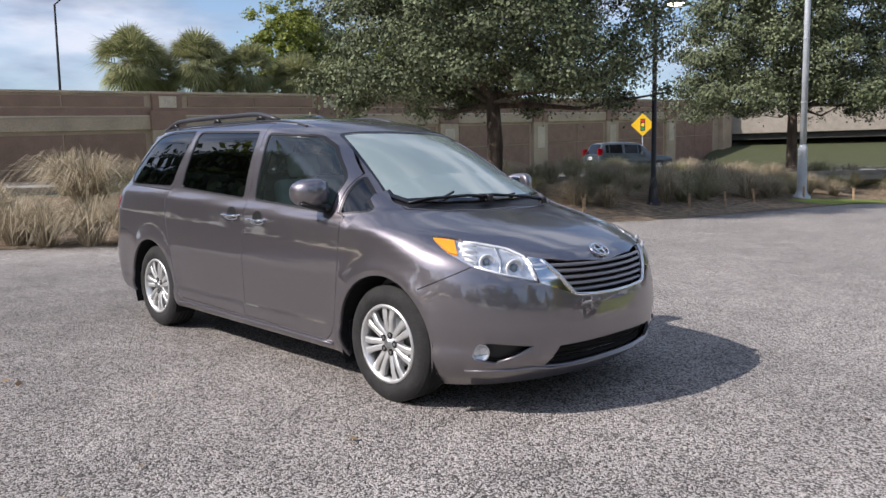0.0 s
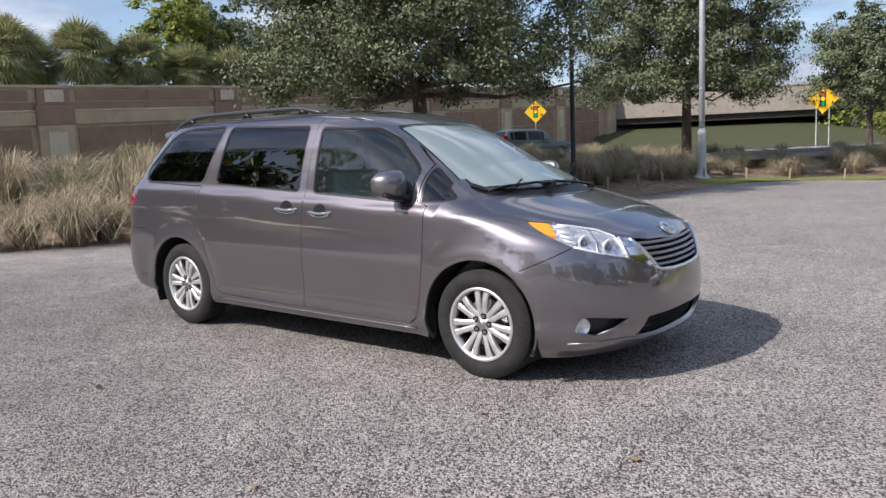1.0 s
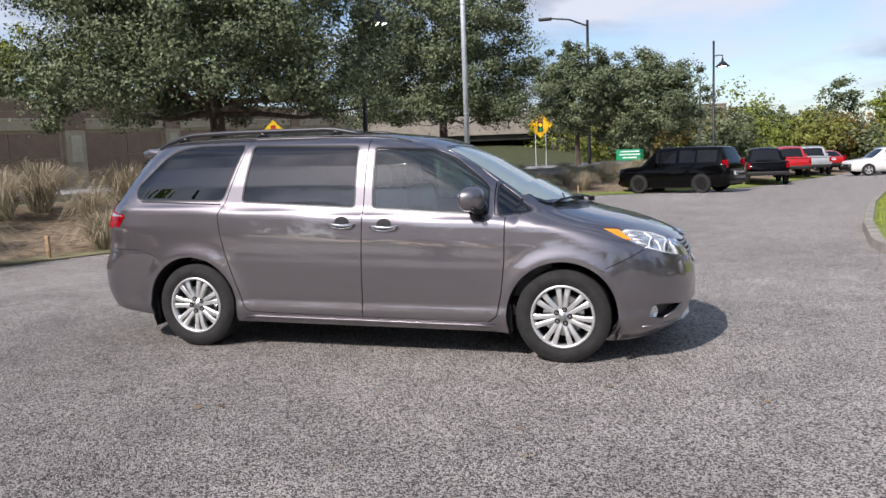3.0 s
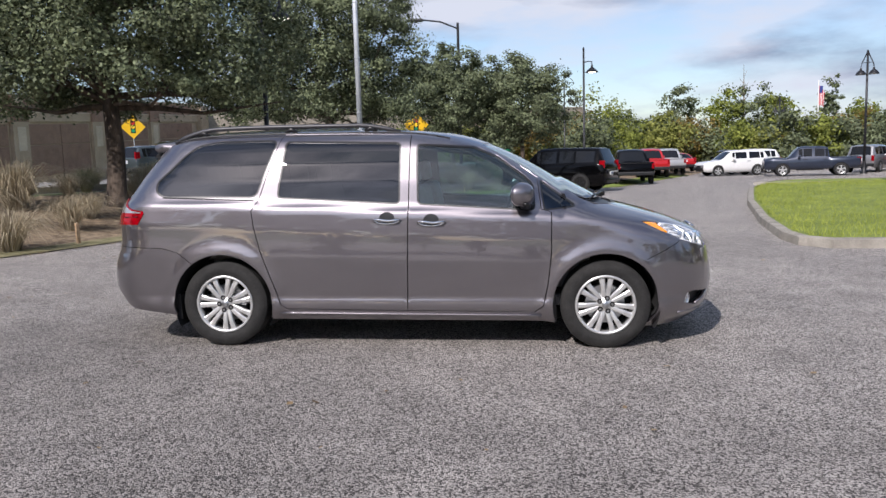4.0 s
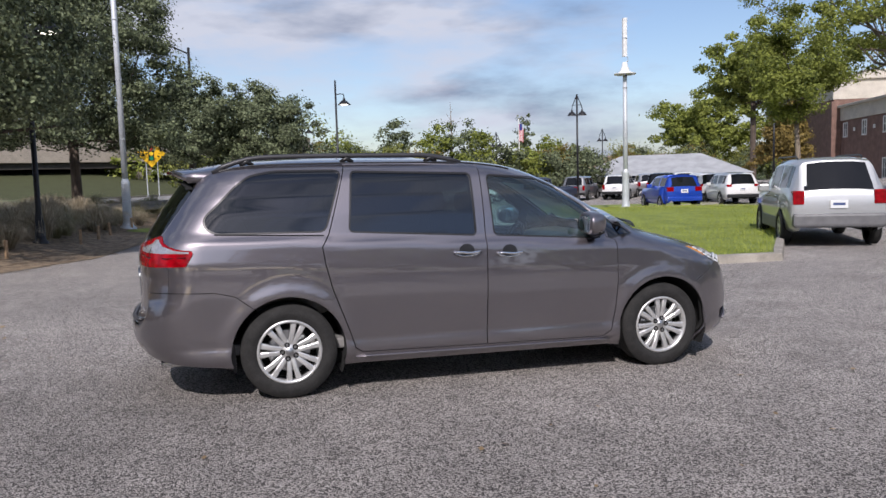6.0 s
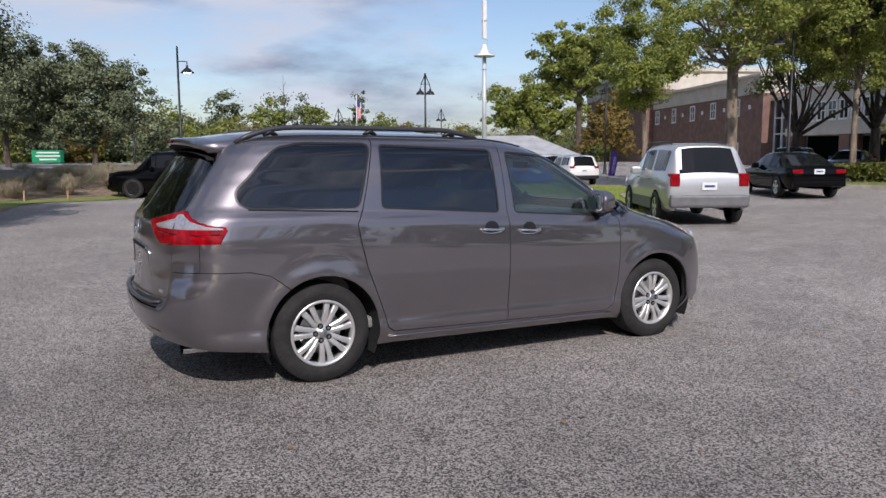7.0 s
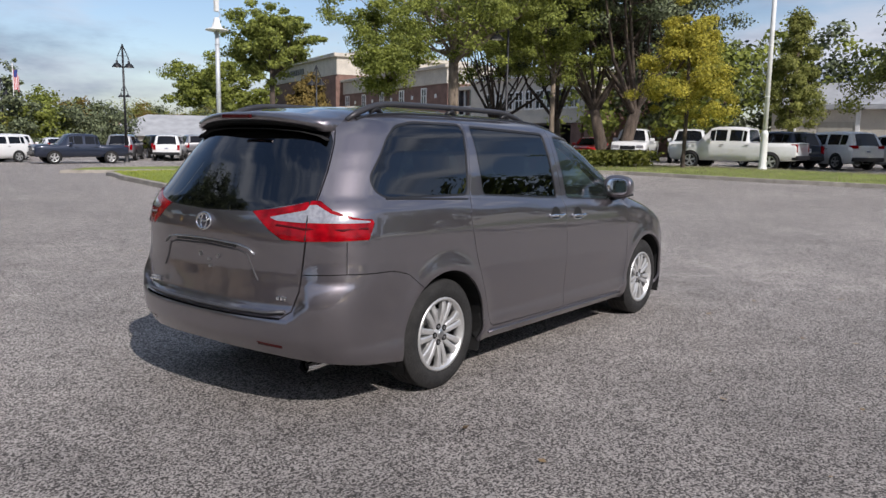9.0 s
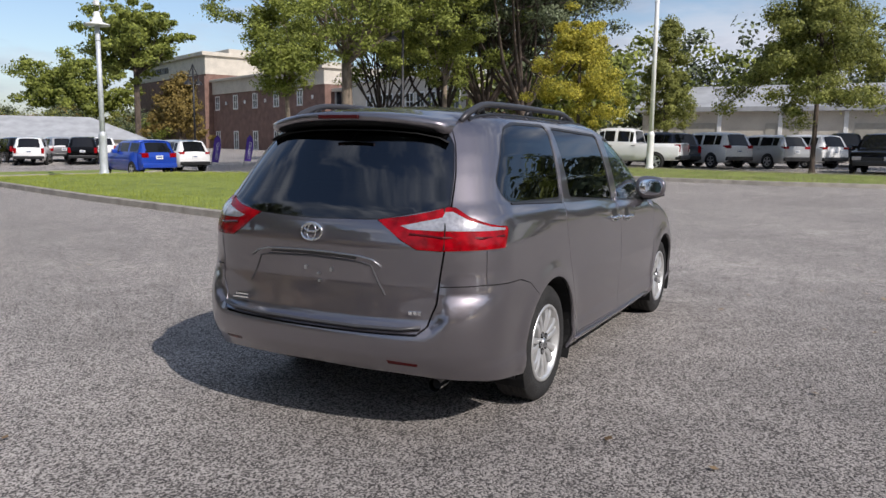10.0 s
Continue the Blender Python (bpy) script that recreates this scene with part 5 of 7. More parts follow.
# ---- the cabin ----
def seat(x, y, w, lean=0.22):
    s = thing("seat", None)
    s.parent = VAN
    a = box(x - 0.27, x + 0.27, y - w / 2, y + w / 2, 0.55, 0.72, 0.06, 3)
    part("cushion", a, SEAT, s, smooth=True)
    b = box(-0.07, 0.07, -w / 2, w / 2, 0.0, 0.62, 0.06, 3)
    b.transform(pose(x - 0.27, y, 0.66, 0, -math.degrees(lean), 0))
    part("backrest", b, SEAT, s, smooth=True)
    for yy in ([0] if w < 0.8 else [-0.4, 0, 0.4]):
        h = box(-0.05, 0.05, -0.13, 0.13, 0.0, 0.18, 0.05, 3)
        h.transform(pose(x - 0.43, y + yy, 1.28, 0, -10, 0))
        part("headrest", h, SEAT, s, smooth=True)


for x in (0.42, -0.55):
    for y in (-0.42, 0.42):
        seat(x, y, 0.54)
seat(-1.45, 0.0, 1.25)
part("cabin_floor", box(-2.2, 1.3, -0.82, 0.82, 0.32, 0.4, 0.02), CABIN, VAN)
dash = [(1.42, 1.06), (1.3, 1.08), (1.05, 1.07), (0.92, 1.02), (0.9, 0.9), (0.98, 0.7), (1.1, 0.45), (1.4, 0.45)]
part("dashboard", prism(dash, "y", -0.72, 0.72), CABIN, VAN)
wheel_path = [(0.72 + 0.07 * math.sin(g), 0.4 + 0.18 * math.cos(g), 0.97 + 0.17 * math.sin(g)) for g in np.linspace(0, 2 * math.pi, 25)]
part("steering_wheel", join(tube(wheel_path, 0.016, 8, False), tube([(0.73, 0.24, 0.97), (0.75, 0.4, 0.96), (0.73, 0.56, 0.97)], 0.02, 6), tube([(0.75, 0.4, 0.96), (1.0, 0.4, 0.9)], 0.04, 8)), BLACK_TRIM, VAN, smooth=True)
part("rear_view_mirror", box(0.72, 0.75, -0.12, 0.12, 1.46, 1.52, 0.012), BLACK_TRIM, VAN)



# ---- trees and plants ----
def leaves(centres, sizes, rng, flat=0.6, long=1.6, out=None, loose=0.45):
    """Small leaf faces about the given places, turned every way or laid loosely along a clump's outside."""
    n = len(centres)
    a = rng.normal(size=(n, 3))
    a[:, 2] *= flat
    if out is not None:
        nn = out + rng.normal(size=(n, 3)) * loose
        nn /= np.linalg.norm(nn, axis=1)[:, None]
        a -= nn * (a * nn).sum(1)[:, None]
    a /= np.maximum(np.linalg.norm(a, axis=1), 1e-6)[:, None]
    b = np.cross(nn, a) if out is not None else np.cross(a, rng.normal(size=(n, 3)))
    b /= np.maximum(np.linalg.norm(b, axis=1), 1e-6)[:, None]
    h = sizes[:, None]
    q = np.stack([centres - a * h * long * 0.5, centres - b * h * 0.5, centres + a * h * long * 0.5, centres + b * h * 0.5], 1).reshape(-1, 3)
    return q


def leaf_mesh(name, q, mat):
    me = bpy.data.meshes.new(name)
    n = len(q) // 4
    me.vertices.add(len(q))
    me.vertices.foreach_set("co", q.astype(np.float32).ravel())
    me.loops.add(len(q))
    me.loops.foreach_set("vertex_index", np.arange(len(q), dtype=np.int32))
    me.polygons.add(n)
    me.polygons.foreach_set("loop_start", np.arange(0, len(q), 4, dtype=np.int32))
    me.polygons.foreach_set("loop_total", np.full(n, 4, dtype=np.int32))
    me.materials.append(mat)
    me.update(calc_edges=True)
    return me


def crown_places(rng, count, clumps, rx, rz, zc, spread, shape="round", low=0.0):
    """Leaf places in many clumps that fill an uneven crown. Returns places and clump centres."""
    cs = []
    while len(cs) < clumps:
        v = rng.uniform(-1, 1, 3)
        r = np.linalg.norm(v)
        if r > 1 or r < 0.35:
            continue
        if shape == "cone":
            u = (v[2] + 1) / 2
            k = (1 - u) ** 0.8 + 0.08
            v[:2] *= k / max(1e-6, math.sqrt(max(0.05, 1 - v[2] ** 2)))
        elif shape == "flat":
            q, az, w = math.sqrt(rng.random()), rng.uniform(0, 2 * math.pi), rng.beta(0.75, 0.6)
            low_z, high_z = -0.8 - 0.14 * q * q, (1 - min(1.0, q) ** 2.4) ** 0.55
            v = np.array([q * math.cos(az), q * math.sin(az), low_z + (high_z - low_z) * w])
        elif shape == "layered":
            v[:2] *= 1.0 + 0.25 * rng.random()
        k = 0.72 + 0.46 * rng.random() if shape != "flat" else 0.84 + 0.16 * rng.random()
        cs.append((v[0] * rx * k, v[1] * rx * k, zc + v[2] * rz * k))
    cs = np.array(cs)
    which = rng.integers(0, clumps, count)
    size = spread * rng.uniform(0.55, 1.3, clumps)
    off = rng.normal(size=(count, 3))
    reach = np.where(rng.random(count) < 0.84, rng.random(count) ** 0.45 * rng.uniform(0.55, 1.0, clumps)[which], np.abs(rng.normal(size=count)) * 0.55)
    off *= (reach / np.maximum(np.linalg.norm(off, axis=1), 1e-6))[:, None]
    off[:, 2] *= 0.58 if shape == "layered" else 0.65
    p = cs[which] + off * size[which][:, None]
    away = off / np.linalg.norm(off, axis=1)[:, None]
    whole_out = p - np.array([0, 0, zc - 0.3 * rz])
    whole_out /= np.maximum(np.linalg.norm(whole_out, axis=1), 1e-6)[:, None]
    out = away * 0.8 + whole_out * 0.5 + np.array([0, 0, 0.25])
    return p, cs, out / np.linalg.norm(out, axis=1)[:, None]


def tree(name, x, y, z, height, rx, zlow, trunk, mat, label, seed, count=6000, clumps=70, leaf=0.16, spread=0.9, shape="round", bark=None, limbs=9, lean=(0, 0), fork=0.45, group="", clear=None):
    rng = np.random.default_rng(seed)
    t = thing(name, Matrix.Translation((x, y, z)), label, "tree", group)
    zc, rz = (height + zlow) / 2, (height - zlow) / 2
    p, cs, out = crown_places(rng, count, clumps, rx, rz, zc, spread, shape)
    if clear:
        keep = np.hypot(p[:, 0] + x - clear[0], p[:, 1] + y - clear[1]) > clear[2]
        p, out = p[keep], out[keep]
    q = leaves(p, leaf * rng.uniform(0.6, 1.3, len(p)), rng, 0.6, 1.6, out)
    part("crown", leaf_mesh("crown", q, mat), None, t)
    fz = zlow + (height - zlow) * (0.12 if shape != "cone" else 0.7) if fork > 0.4 else zlow * 0.5
    fz = max(fz, 1.9)
    mid = Vector((lean[0] * 0.5 + rng.normal() * 0.05, lean[1] * 0.5 + rng.normal() * 0.05, fz * 0.5))
    topv = Vector((lean[0], lean[1], fz))
    shapes = [tube([(0, 0, -0.25), (0, 0, 0.02), (0.01, 0, 0.35), mid, topv], [trunk * 1.7, trunk * 1.45, trunk * 1.05, trunk * 0.92, trunk * 0.8], 10)]
    part("trunk", shapes[0], bark or BARK, t, smooth=True)
    pick = rng.permutation(len(cs))[:limbs * 3]
    for i, k in enumerate(pick):
        c = Vector(cs[k])
        start = topv.lerp(mid, 0.25 * rng.random()) if i < limbs else topv + (Vector(cs[pick[i % limbs]]) - topv) * rng.uniform(0.3, 0.6)
        r0 = trunk * (0.42 if i < limbs else 0.18) * rng.uniform(0.7, 1.1)
        m = start.lerp(c, 0.5) + Vector((rng.normal() * 0.2, rng.normal() * 0.2, -0.1 * (c - start).length + rng.normal() * 0.15))
        part("limb", tube([start, start.lerp(m, 0.5) + Vector((0, 0, 0.05)), m, c], [r0, r0 * 0.8, r0 * 0.55, r0 * 0.2], 6, False), bark or BARK, t, smooth=True)
    return t


def palm(x, y, z, height, seed, r=1.9):
    rng = np.random.default_rng(seed)
    t = thing("palm", Matrix.Translation((x, y, z)), "cabbage palm with a round head of grey-green fan fronds", "palm tree", "palms behind the wall")
    part("trunk", tube([(0, 0, -0.3), (0.05, 0, height * 0.5), (0, 0, height)], [0.24, 0.19, 0.2], 9), BARK_PALE, t, smooth=True)
    vs, fs = [], []
    for k in range(95):
        az, el = rng.uniform(0, 2 * math.pi), rng.uniform(-0.95, 1.4)
        d = Vector((math.cos(az) * math.cos(el), math.sin(az) * math.cos(el), math.sin(el)))
        base = Vector((0, 0, height)) + d * r * 0.45
        side = d.cross(Vector((0, 0, 1))).normalized()
        upv = side.cross(d).normalized()
        L = r * rng.uniform(0.5, 0.75)
        vs0 = len(vs)
        vs += [Vector((0, 0, height)), base + side * 0.015, base - side * 0.015]
        fs.append((vs0, vs0 + 1, vs0 + 2))
        for j in range(19):
            g = (j - 9) / 9 * 1.5
            dd = d * math.cos(g) + side * math.sin(g)
            drop = Vector((0, 0, -0.28 * L * (0.3 + abs(g))))
            w = (d.cross(dd).cross(dd)).normalized() * 0 + upv.cross(dd).normalized() * 0.045
            a = len(vs)
            vs += [base, base + dd * L * 0.55 + w, base + dd * L + drop, base + dd * L * 0.55 - w]
            fs.append((a, a + 1, a + 2, a + 3))
    part("frond_head", (vs, fs), PALM_LEAF, t)
    return t


def grass_clump_mesh(seed, blades, height, spread, mat):
    rng = np.random.default_rng(seed)
    vs, fs = [], []
    for k in range(blades):
        az = rng.uniform(0, 2 * math.pi)
        lean = min(1.5, abs(rng.normal(0, 0.8)))
        h = height * rng.uniform(0.55, 1.1)
        b = Vector((math.cos(az), math.sin(az), 0))
        root = b * rng.uniform(0, 0.16)
        out = spread * (0.15 + lean) * h
        p1 = root + b * out * 0.25 + Vector((0, 0, h * 0.5))
        p2 = root + b * out * 0.7 + Vector((0, 0, h * (0.86 - 0.15 * lean)))
        p3 = root + b * out * 1.15 + Vector((rng.normal() * 0.06, rng.normal() * 0.06, h * (0.97 - 0.6 * lean)))
        w = Vector((-b.y, b.x, 0)) * rng.uniform(0.0028, 0.0065)
        a = len(vs)
        vs += [root - w, root + w, p1 + w, p1 - w, p2 + w * 0.8, p2 - w * 0.8, p3]
        fs += [(a, a + 1, a + 2, a + 3), (a + 3, a + 2, a + 4, a + 5), (a + 5, a + 4, a + 6)]
    return mesh("grass_clump", vs, fs, mat)


clump_kinds = [grass_clump_mesh(10 + k, 800, 0.95, 0.95, STRAW) for k in range(3)] + [grass_clump_mesh(20 + k, 700, 0.9, 0.9, STRAW_GREEN) for k in range(2)]
rng = np.random.default_rng(5)


def clump(x, y, size, kind):
    ob = new("ornamental_grass", clump_kinds[kind])
    ob.matrix_basis = Matrix.Translation((x, y, land(x, y) - 0.02)) @ Matrix.Rotation(rng.uniform(0, 6.28), 4, "Z") @ Matrix.Diagonal((size, size, size * rng.uniform(0.9, 1.15), 1))
    tagged(ob, "straw-coloured clump of tall ornamental grass in mulch", "grass", "ornamental grasses")


# clumps by distance along and behind the edge of the bed
run = dense(BED_EDGE[2:12], 0.5)
for i, (ex, ey) in enumerate(run):
    nx, ny = run[min(i + 1, len(run) - 1)][0] - run[max(i - 1, 0)][0], run[min(i + 1, len(run) - 1)][1] - run[max(i - 1, 0)][1]
    l = math.hypot(nx, ny)
    nx, ny = -ny / l, nx / l
    near_lamp = 12.0 < ey < 14.5
    for row, (d0, d1) in enumerate(((1.3, 2.2), (2.6, 3.6), (4.2, 5.4), (6.0, 7.5))):
        if (i + 2 * row) % (3 if ey < 14 else 2) or rng.random() < (0.2 if ey < 10 else 0.1):
            continue
        d = rng.uniform(d0, d1) + (0.9 if ey > 9 else 0)
        cx, cy = ex + nx * d + rng.normal() * 0.15, ey + ny * d + rng.normal() * 0.15
        if math.hypot(cx + 9.6, cy - 12.5) < 0.9 or math.hypot(cx + 5.25, cy - 23.4) < 0.8 or math.hypot(cx + 6.6, cy - 16.0) < 0.7:
            continue
        if (9 < ey < 14 and row in (1, 3) and i % 2) or (9 < ey < 14 and row == 3):
            continue
        if 8.0 < ey < 11.5 and row == 0 or ey < 9 and rng.random() < 0.4:
            continue
        clump(cx, cy, rng.uniform(0.85, 1.5) if ey < 9 else rng.uniform(0.6, 0.9) if ey < 15 else rng.uniform(0.75, 1.1), int(rng.integers(0, 3)) if rng.random() < (0.75 if ey < 12 else 0.7) else int(rng.integers(3, 5)))

for x, y, size, kind in ((-9.3, 2.2, 1.2, 0), (-8.8, 3.5, 0.95, 1), (-12.4, 5.4, 1.4, 2), (-12.0, 7.4, 1.2, 0), (-8.3, 6.2, 1.0, 1), (-8.8, 9.0, 0.8, 0), (-9.3, 10.6, 0.8, 2), (-10.6, 8.6, 0.9, 1), (-10.9, 0.6, 1.15, 2), (-11.9, -1.4, 1.2, 0), (-10.2, 0.9, 0.9, 0), (-9.7, 1.5, 1.0, 1), (-9.6, 2.9, 1.0, 2), (-13.6, 2.9, 1.3, 0), (-14.2, 4.6, 1.2, 1), (-12.6, 0.6, 1.2, 2), (-11.6, 3.3, 1.1, 0), (-10.6, 4.6, 1.0, 2)):
    clump(x, y, size, kind)

# short marker stakes along the bed
stake_mesh = mesh("stake", *as_lists(box(-0.035, 0.035, -0.03, 0.03, -0.1, 0.42, 0.008, 1)), WOOD)
for i, (x, y) in enumerate(((-10.6, 1.9), (-9.4, 3.4), (-8.45, 4.9), (-7.7, 7.4), (-7.35, 9.3), (-6.6, 12.6), (-5.7, 16.4), (-5.5, 18.2), (-5.4, 20.0), (-5.1, 23.2), (-4.2, 25.3), (-3.2, 27.6), (-1.6, 29.6), (0.6, 31.9))):
    ob = new("stake", stake_mesh)
    ob.matrix_basis = pose(x, y, land(x, y), rng.normal() * 3, rng.normal() * 3, rng.uniform(0, 90))
    tagged(ob, "short raw wooden marker stake in the mulch", "stake", "stakes along the bed")

tree("live_oak", -9.6, 12.5, land(-9.6, 12.5), 9.4, 5.0, 2.0, 0.24, OAK_LEAF, "broad dark live oak with low spreading limbs in the bed", 1, 215000, 560, 0.06, 0.92, "flat", None, 14, clear=(-6.2, 16.1, 1.5))
tree("live_oak", -7.8, 29.0, land(-7.8, 29.0), 10.6, 4.75, 2.3, 0.22, OAK_LEAF, "broad dark live oak behind the pale pole", 2, 125000, 420, 0.078, 1.0, "flat", None, 12)
tree("live_oak", -3.9, 51.8, land(-3.9, 51.8), 9.4, 4.0, 2.3, 0.2, OAK_LEAF, "smaller olive-green live oak by the road", 3, 42000, 230, 0.115, 1.05, "round", None, 9)
tree("live_oak", 1.3, 52.5, land(1.3, 52.5), 8.3, 4.1, 1.7, 0.19, OAK_LEAF, "rounded olive-green live oak by the entrance", 4, 42000, 230, 0.115, 1.05, "round", None, 9)

# behind the wall: palms, pines and scrub on the embankment
for i, (x, y, h, r) in enumerate(((-45.8, 17.7, 3.2, 2.6), (-44.0, 21.6, 3.3, 2.4), (-43.2, 25.0, 3.0, 2.1), (-42.3, 28.3, 2.5, 2.2), (-49.0, 20.5, 3.0, 2.4), (-41.9, 31.5, 2.5, 2.1), (-42.5, 36.5, 2.6, 2.2), (-41.5, 33.8, 2.2, 1.9), (-47.5, 24.5, 3.4, 2.2))):
    palm(x, y, 5.2, h, 40 + i, r)
for i, (x, y, h, r) in enumerate(((-46.8, 30.6, 9.8, 3.2), (-49.5, 36.5, 9.6, 3.8), (-47.0, 42.0, 8.0, 3.6), (-45.0, 49.0, 7.5, 3.6), (-53.0, 40.0, 10.5, 4.0))):
    tree("pine", x, y, 5.2, h, r, 0.8, 0.2, GREEN_LEAF if i not in (1, 4) else OAK_LEAF, "tall loose green pine on the embankment", 50 + i, 15000, 110, 0.17, 1.1, "round", None, 6, group="trees behind the wall")



# ---- panelled highway wall and overpass ----
WALL_M = pose(-36.6, 15.7, 0, 0, 0, 90)
CLIMB = 0.042
wall = thing("wall_west", WALL_M, "long tan retaining wall with brown panels and pilasters", "wall", "", "structure")
X0, X1, PITCH = -13.0, 66.3, 11.0


def course(x0, x1, y0, y1, z0, z1, bevel=0.0):
    """A block of the wall whose level lines climb with the highway; along the wall is x, its face looks towards -y."""
    b = box(x0, x1, y0, y1, z0, z1, bevel)
    for v in b.verts:
        v.co.z += CLIMB * v.co.x
    return b


part("wall_core", course(X0, X1, 0.0, 1.2, -4.2, 5.6), WALL_TAN, wall)
part("coping", course(X0, X1, -0.12, 1.3, 5.6, 5.74, 0.02), WALL_TAN, wall)
part("string_course", course(X0, X1, -0.16, 0.0, 3.68, 4.38, 0.03), WALL_TAN, wall)
part("string_lip", course(X0, X1, -0.2, 0.0, 4.38, 4.46, 0.02), WALL_PALE, wall)
part("lower_course", course(X0, X1, -0.05, 0.0, 4.46, 4.86, 0.02), WALL_BROWN, wall)
for k in range(-1, 6):
    c = k * PITCH
    part("pilaster", course(c - 0.95, c + 0.95, -0.3, 0.0, -4.0, 3.68, 0.03), WALL_TAN, wall)
    part("pilaster_panel", course(c - 0.5, c + 0.5, -0.34, -0.302, 1.5, 3.3, 0.01), WALL_PALE, wall)
    part("pilaster_block", course(c - 1.0, c + 1.0, -0.34, 0.0, 3.68, 4.7, 0.03), WALL_BROWN, wall)
    part("parapet_block", course(c - 0.85, c + 0.85, -0.24, 0.0, 4.7, 5.6, 0.03), WALL_BROWN, wall)
    part("parapet_panel", course(c - 0.5, c + 0.5, -0.28, -0.242, 4.86, 5.48, 0.01), WALL_PALE, wall)
    a, b = c + 1.25, c + PITCH - 1.25
    m = (a + b) / 2
    for u, v in ((a, m - 0.04), (m + 0.04, b)):
        part("parapet_field", course(u, v, -0.06, 0.0, 4.95, 5.48, 0.015), WALL_BROWN, wall)
        part("wall_field", course(u, v, -0.06, 0.0, 1.9, 3.5, 0.015), WALL_BROWN, wall)
        part("wall_field", course(u, v, -0.06, 0.0, -0.6, 1.84, 0.015), WALL_BROWN, wall)
part("end_pier", box(X1, X1 + 2.2, -0.6, 1.8, -1.0, 8.4, 0.05), WALL_TAN, wall)
# fill behind the wall carries the highway
vs = [(X0, 1.2, 4.5), (X1, 1.2, 7.6), (X1, 60, 7.6), (X0, 60, 4.5), (X1 + 16, 60, -0.6), (X1 + 4, 1.2, 0.2)]
emb = part("embankment", (vs, [(0, 1, 2, 3), (1, 5, 4, 2)]), FIELD)
emb.matrix_basis = WALL_M
tagged(emb, "grassy highway embankment behind the wall", "embankment", "", "structure")

# girders are darkened: shade under the deck goes into their colour
GIRDER = material("shaded_girder", (0.05, 0.045, 0.04), 0.8, scale=1, spread=0.3)
bridge = thing("overpass", pose(-37.0, 84.0, 0, 0, 0, 20), "concrete road overpass with dark girders, pale parapet and piers", "bridge", "", "structure")
part("parapet", box(0, 50, -0.25, 0.25, 4.7, 7.5, 0.06), CONCRETE, bridge)
part("parapet_rail", box(0, 50, -0.35, 0.35, 7.5, 7.7, 0.04), CONCRETE, bridge)
part("deck", box(0, 50, 0.25, 15, 4.7, 5.6, 0.05), CONCRETE, bridge)
for k in range(5):
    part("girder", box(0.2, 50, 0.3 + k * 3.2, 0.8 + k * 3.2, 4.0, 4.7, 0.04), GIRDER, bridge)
for x in (28, 44):
    for y in (1.5, 7, 12.5):
        part("pier", tube([(x, y, -0.8), (x, y, 2.4)], 0.7, 16), CONCRETE, bridge)
    part("pier_cap", box(x - 0.8, x + 0.8, 0.3, 14.2, 2.4, 4.0, 0.05), CONCRETE, bridge)
slope = part("green_bank", ([(-1, 6, 4.3), (20, 6, 4.2), (32, 9, 3.4), (40, 14, 0.4), (-1, -14, 0.9), (20, -14, 0.7), (32, -12, 0.5), (40, -6, 0.2)], [(0, 4, 5, 1), (1, 5, 6, 2), (2, 6, 7, 3)]), BANK)
slope.matrix_basis = bridge.matrix_basis
tagged(slope, "green grassy bank under the overpass", "embankment", "", "structure")


# ---- poles, lamps and signs ----
def bell_lamp(parent, x, y, z, glow=False, r=0.36):
    shade = part("shade", moved(lathe([(0.03, 0.42), (0.06, 0.38), (0.075, 0.25), (0.17, 0.2), (0.24, 0.12), (r * 0.95, 0.0), (r, -0.03), (r * 0.92, -0.03), (0.2, 0.08), (0.0, 0.12)], 28), Matrix.Translation((x, y, z))), BLACK_METAL, parent, smooth=True)
    part("lens", moved(lathe([(r * 0.66, 0.0), (r * 0.5, -0.05), (0.0, -0.07)], 20), Matrix.Translation((x, y, z + 0.01))), LAMP_GLOW if glow else WHITE_PAINT, shade, smooth=True)


def arm_lamp(x, y, height, way, glow=False, label="black street lamp with one bell shade on a short arm"):
    t = thing("street_lamp", Matrix.Translation((x, y, land(x, y))) @ Matrix.Rotation(way, 4, "Z"), label, "street lamp", "black street lamps")
    part("post", tube([(0, 0, -0.1), (0, 0, 0.02), (0, 0, height)], [0.08, 0.075, 0.055], 12), BLACK_METAL, t, smooth=True)
    part("base", lathe([(0.2, -0.05), (0.2, 0.06), (0.14, 0.1), (0.12, 0.5), (0.09, 0.75), (0.075, 0.8)], 16), BLACK_METAL, t, smooth=True)
    part("arm", tube([(0, 0, height - 0.75), (0.3, 0, height - 0.72), (0.55, 0, height - 0.76), (0.55, 0, height - 0.95)], 0.03, 8), BLACK_METAL, t)
    part("finial", moved(lathe([(0.06, 0), (0.06, 0.06), (0.03, 0.1), (0, 0.14)], 12), Matrix.Translation((0, 0, height))), BLACK_METAL, t)
    bell_lamp(t, 0.55, 0, height - 1.35, glow, 0.39)
    return t


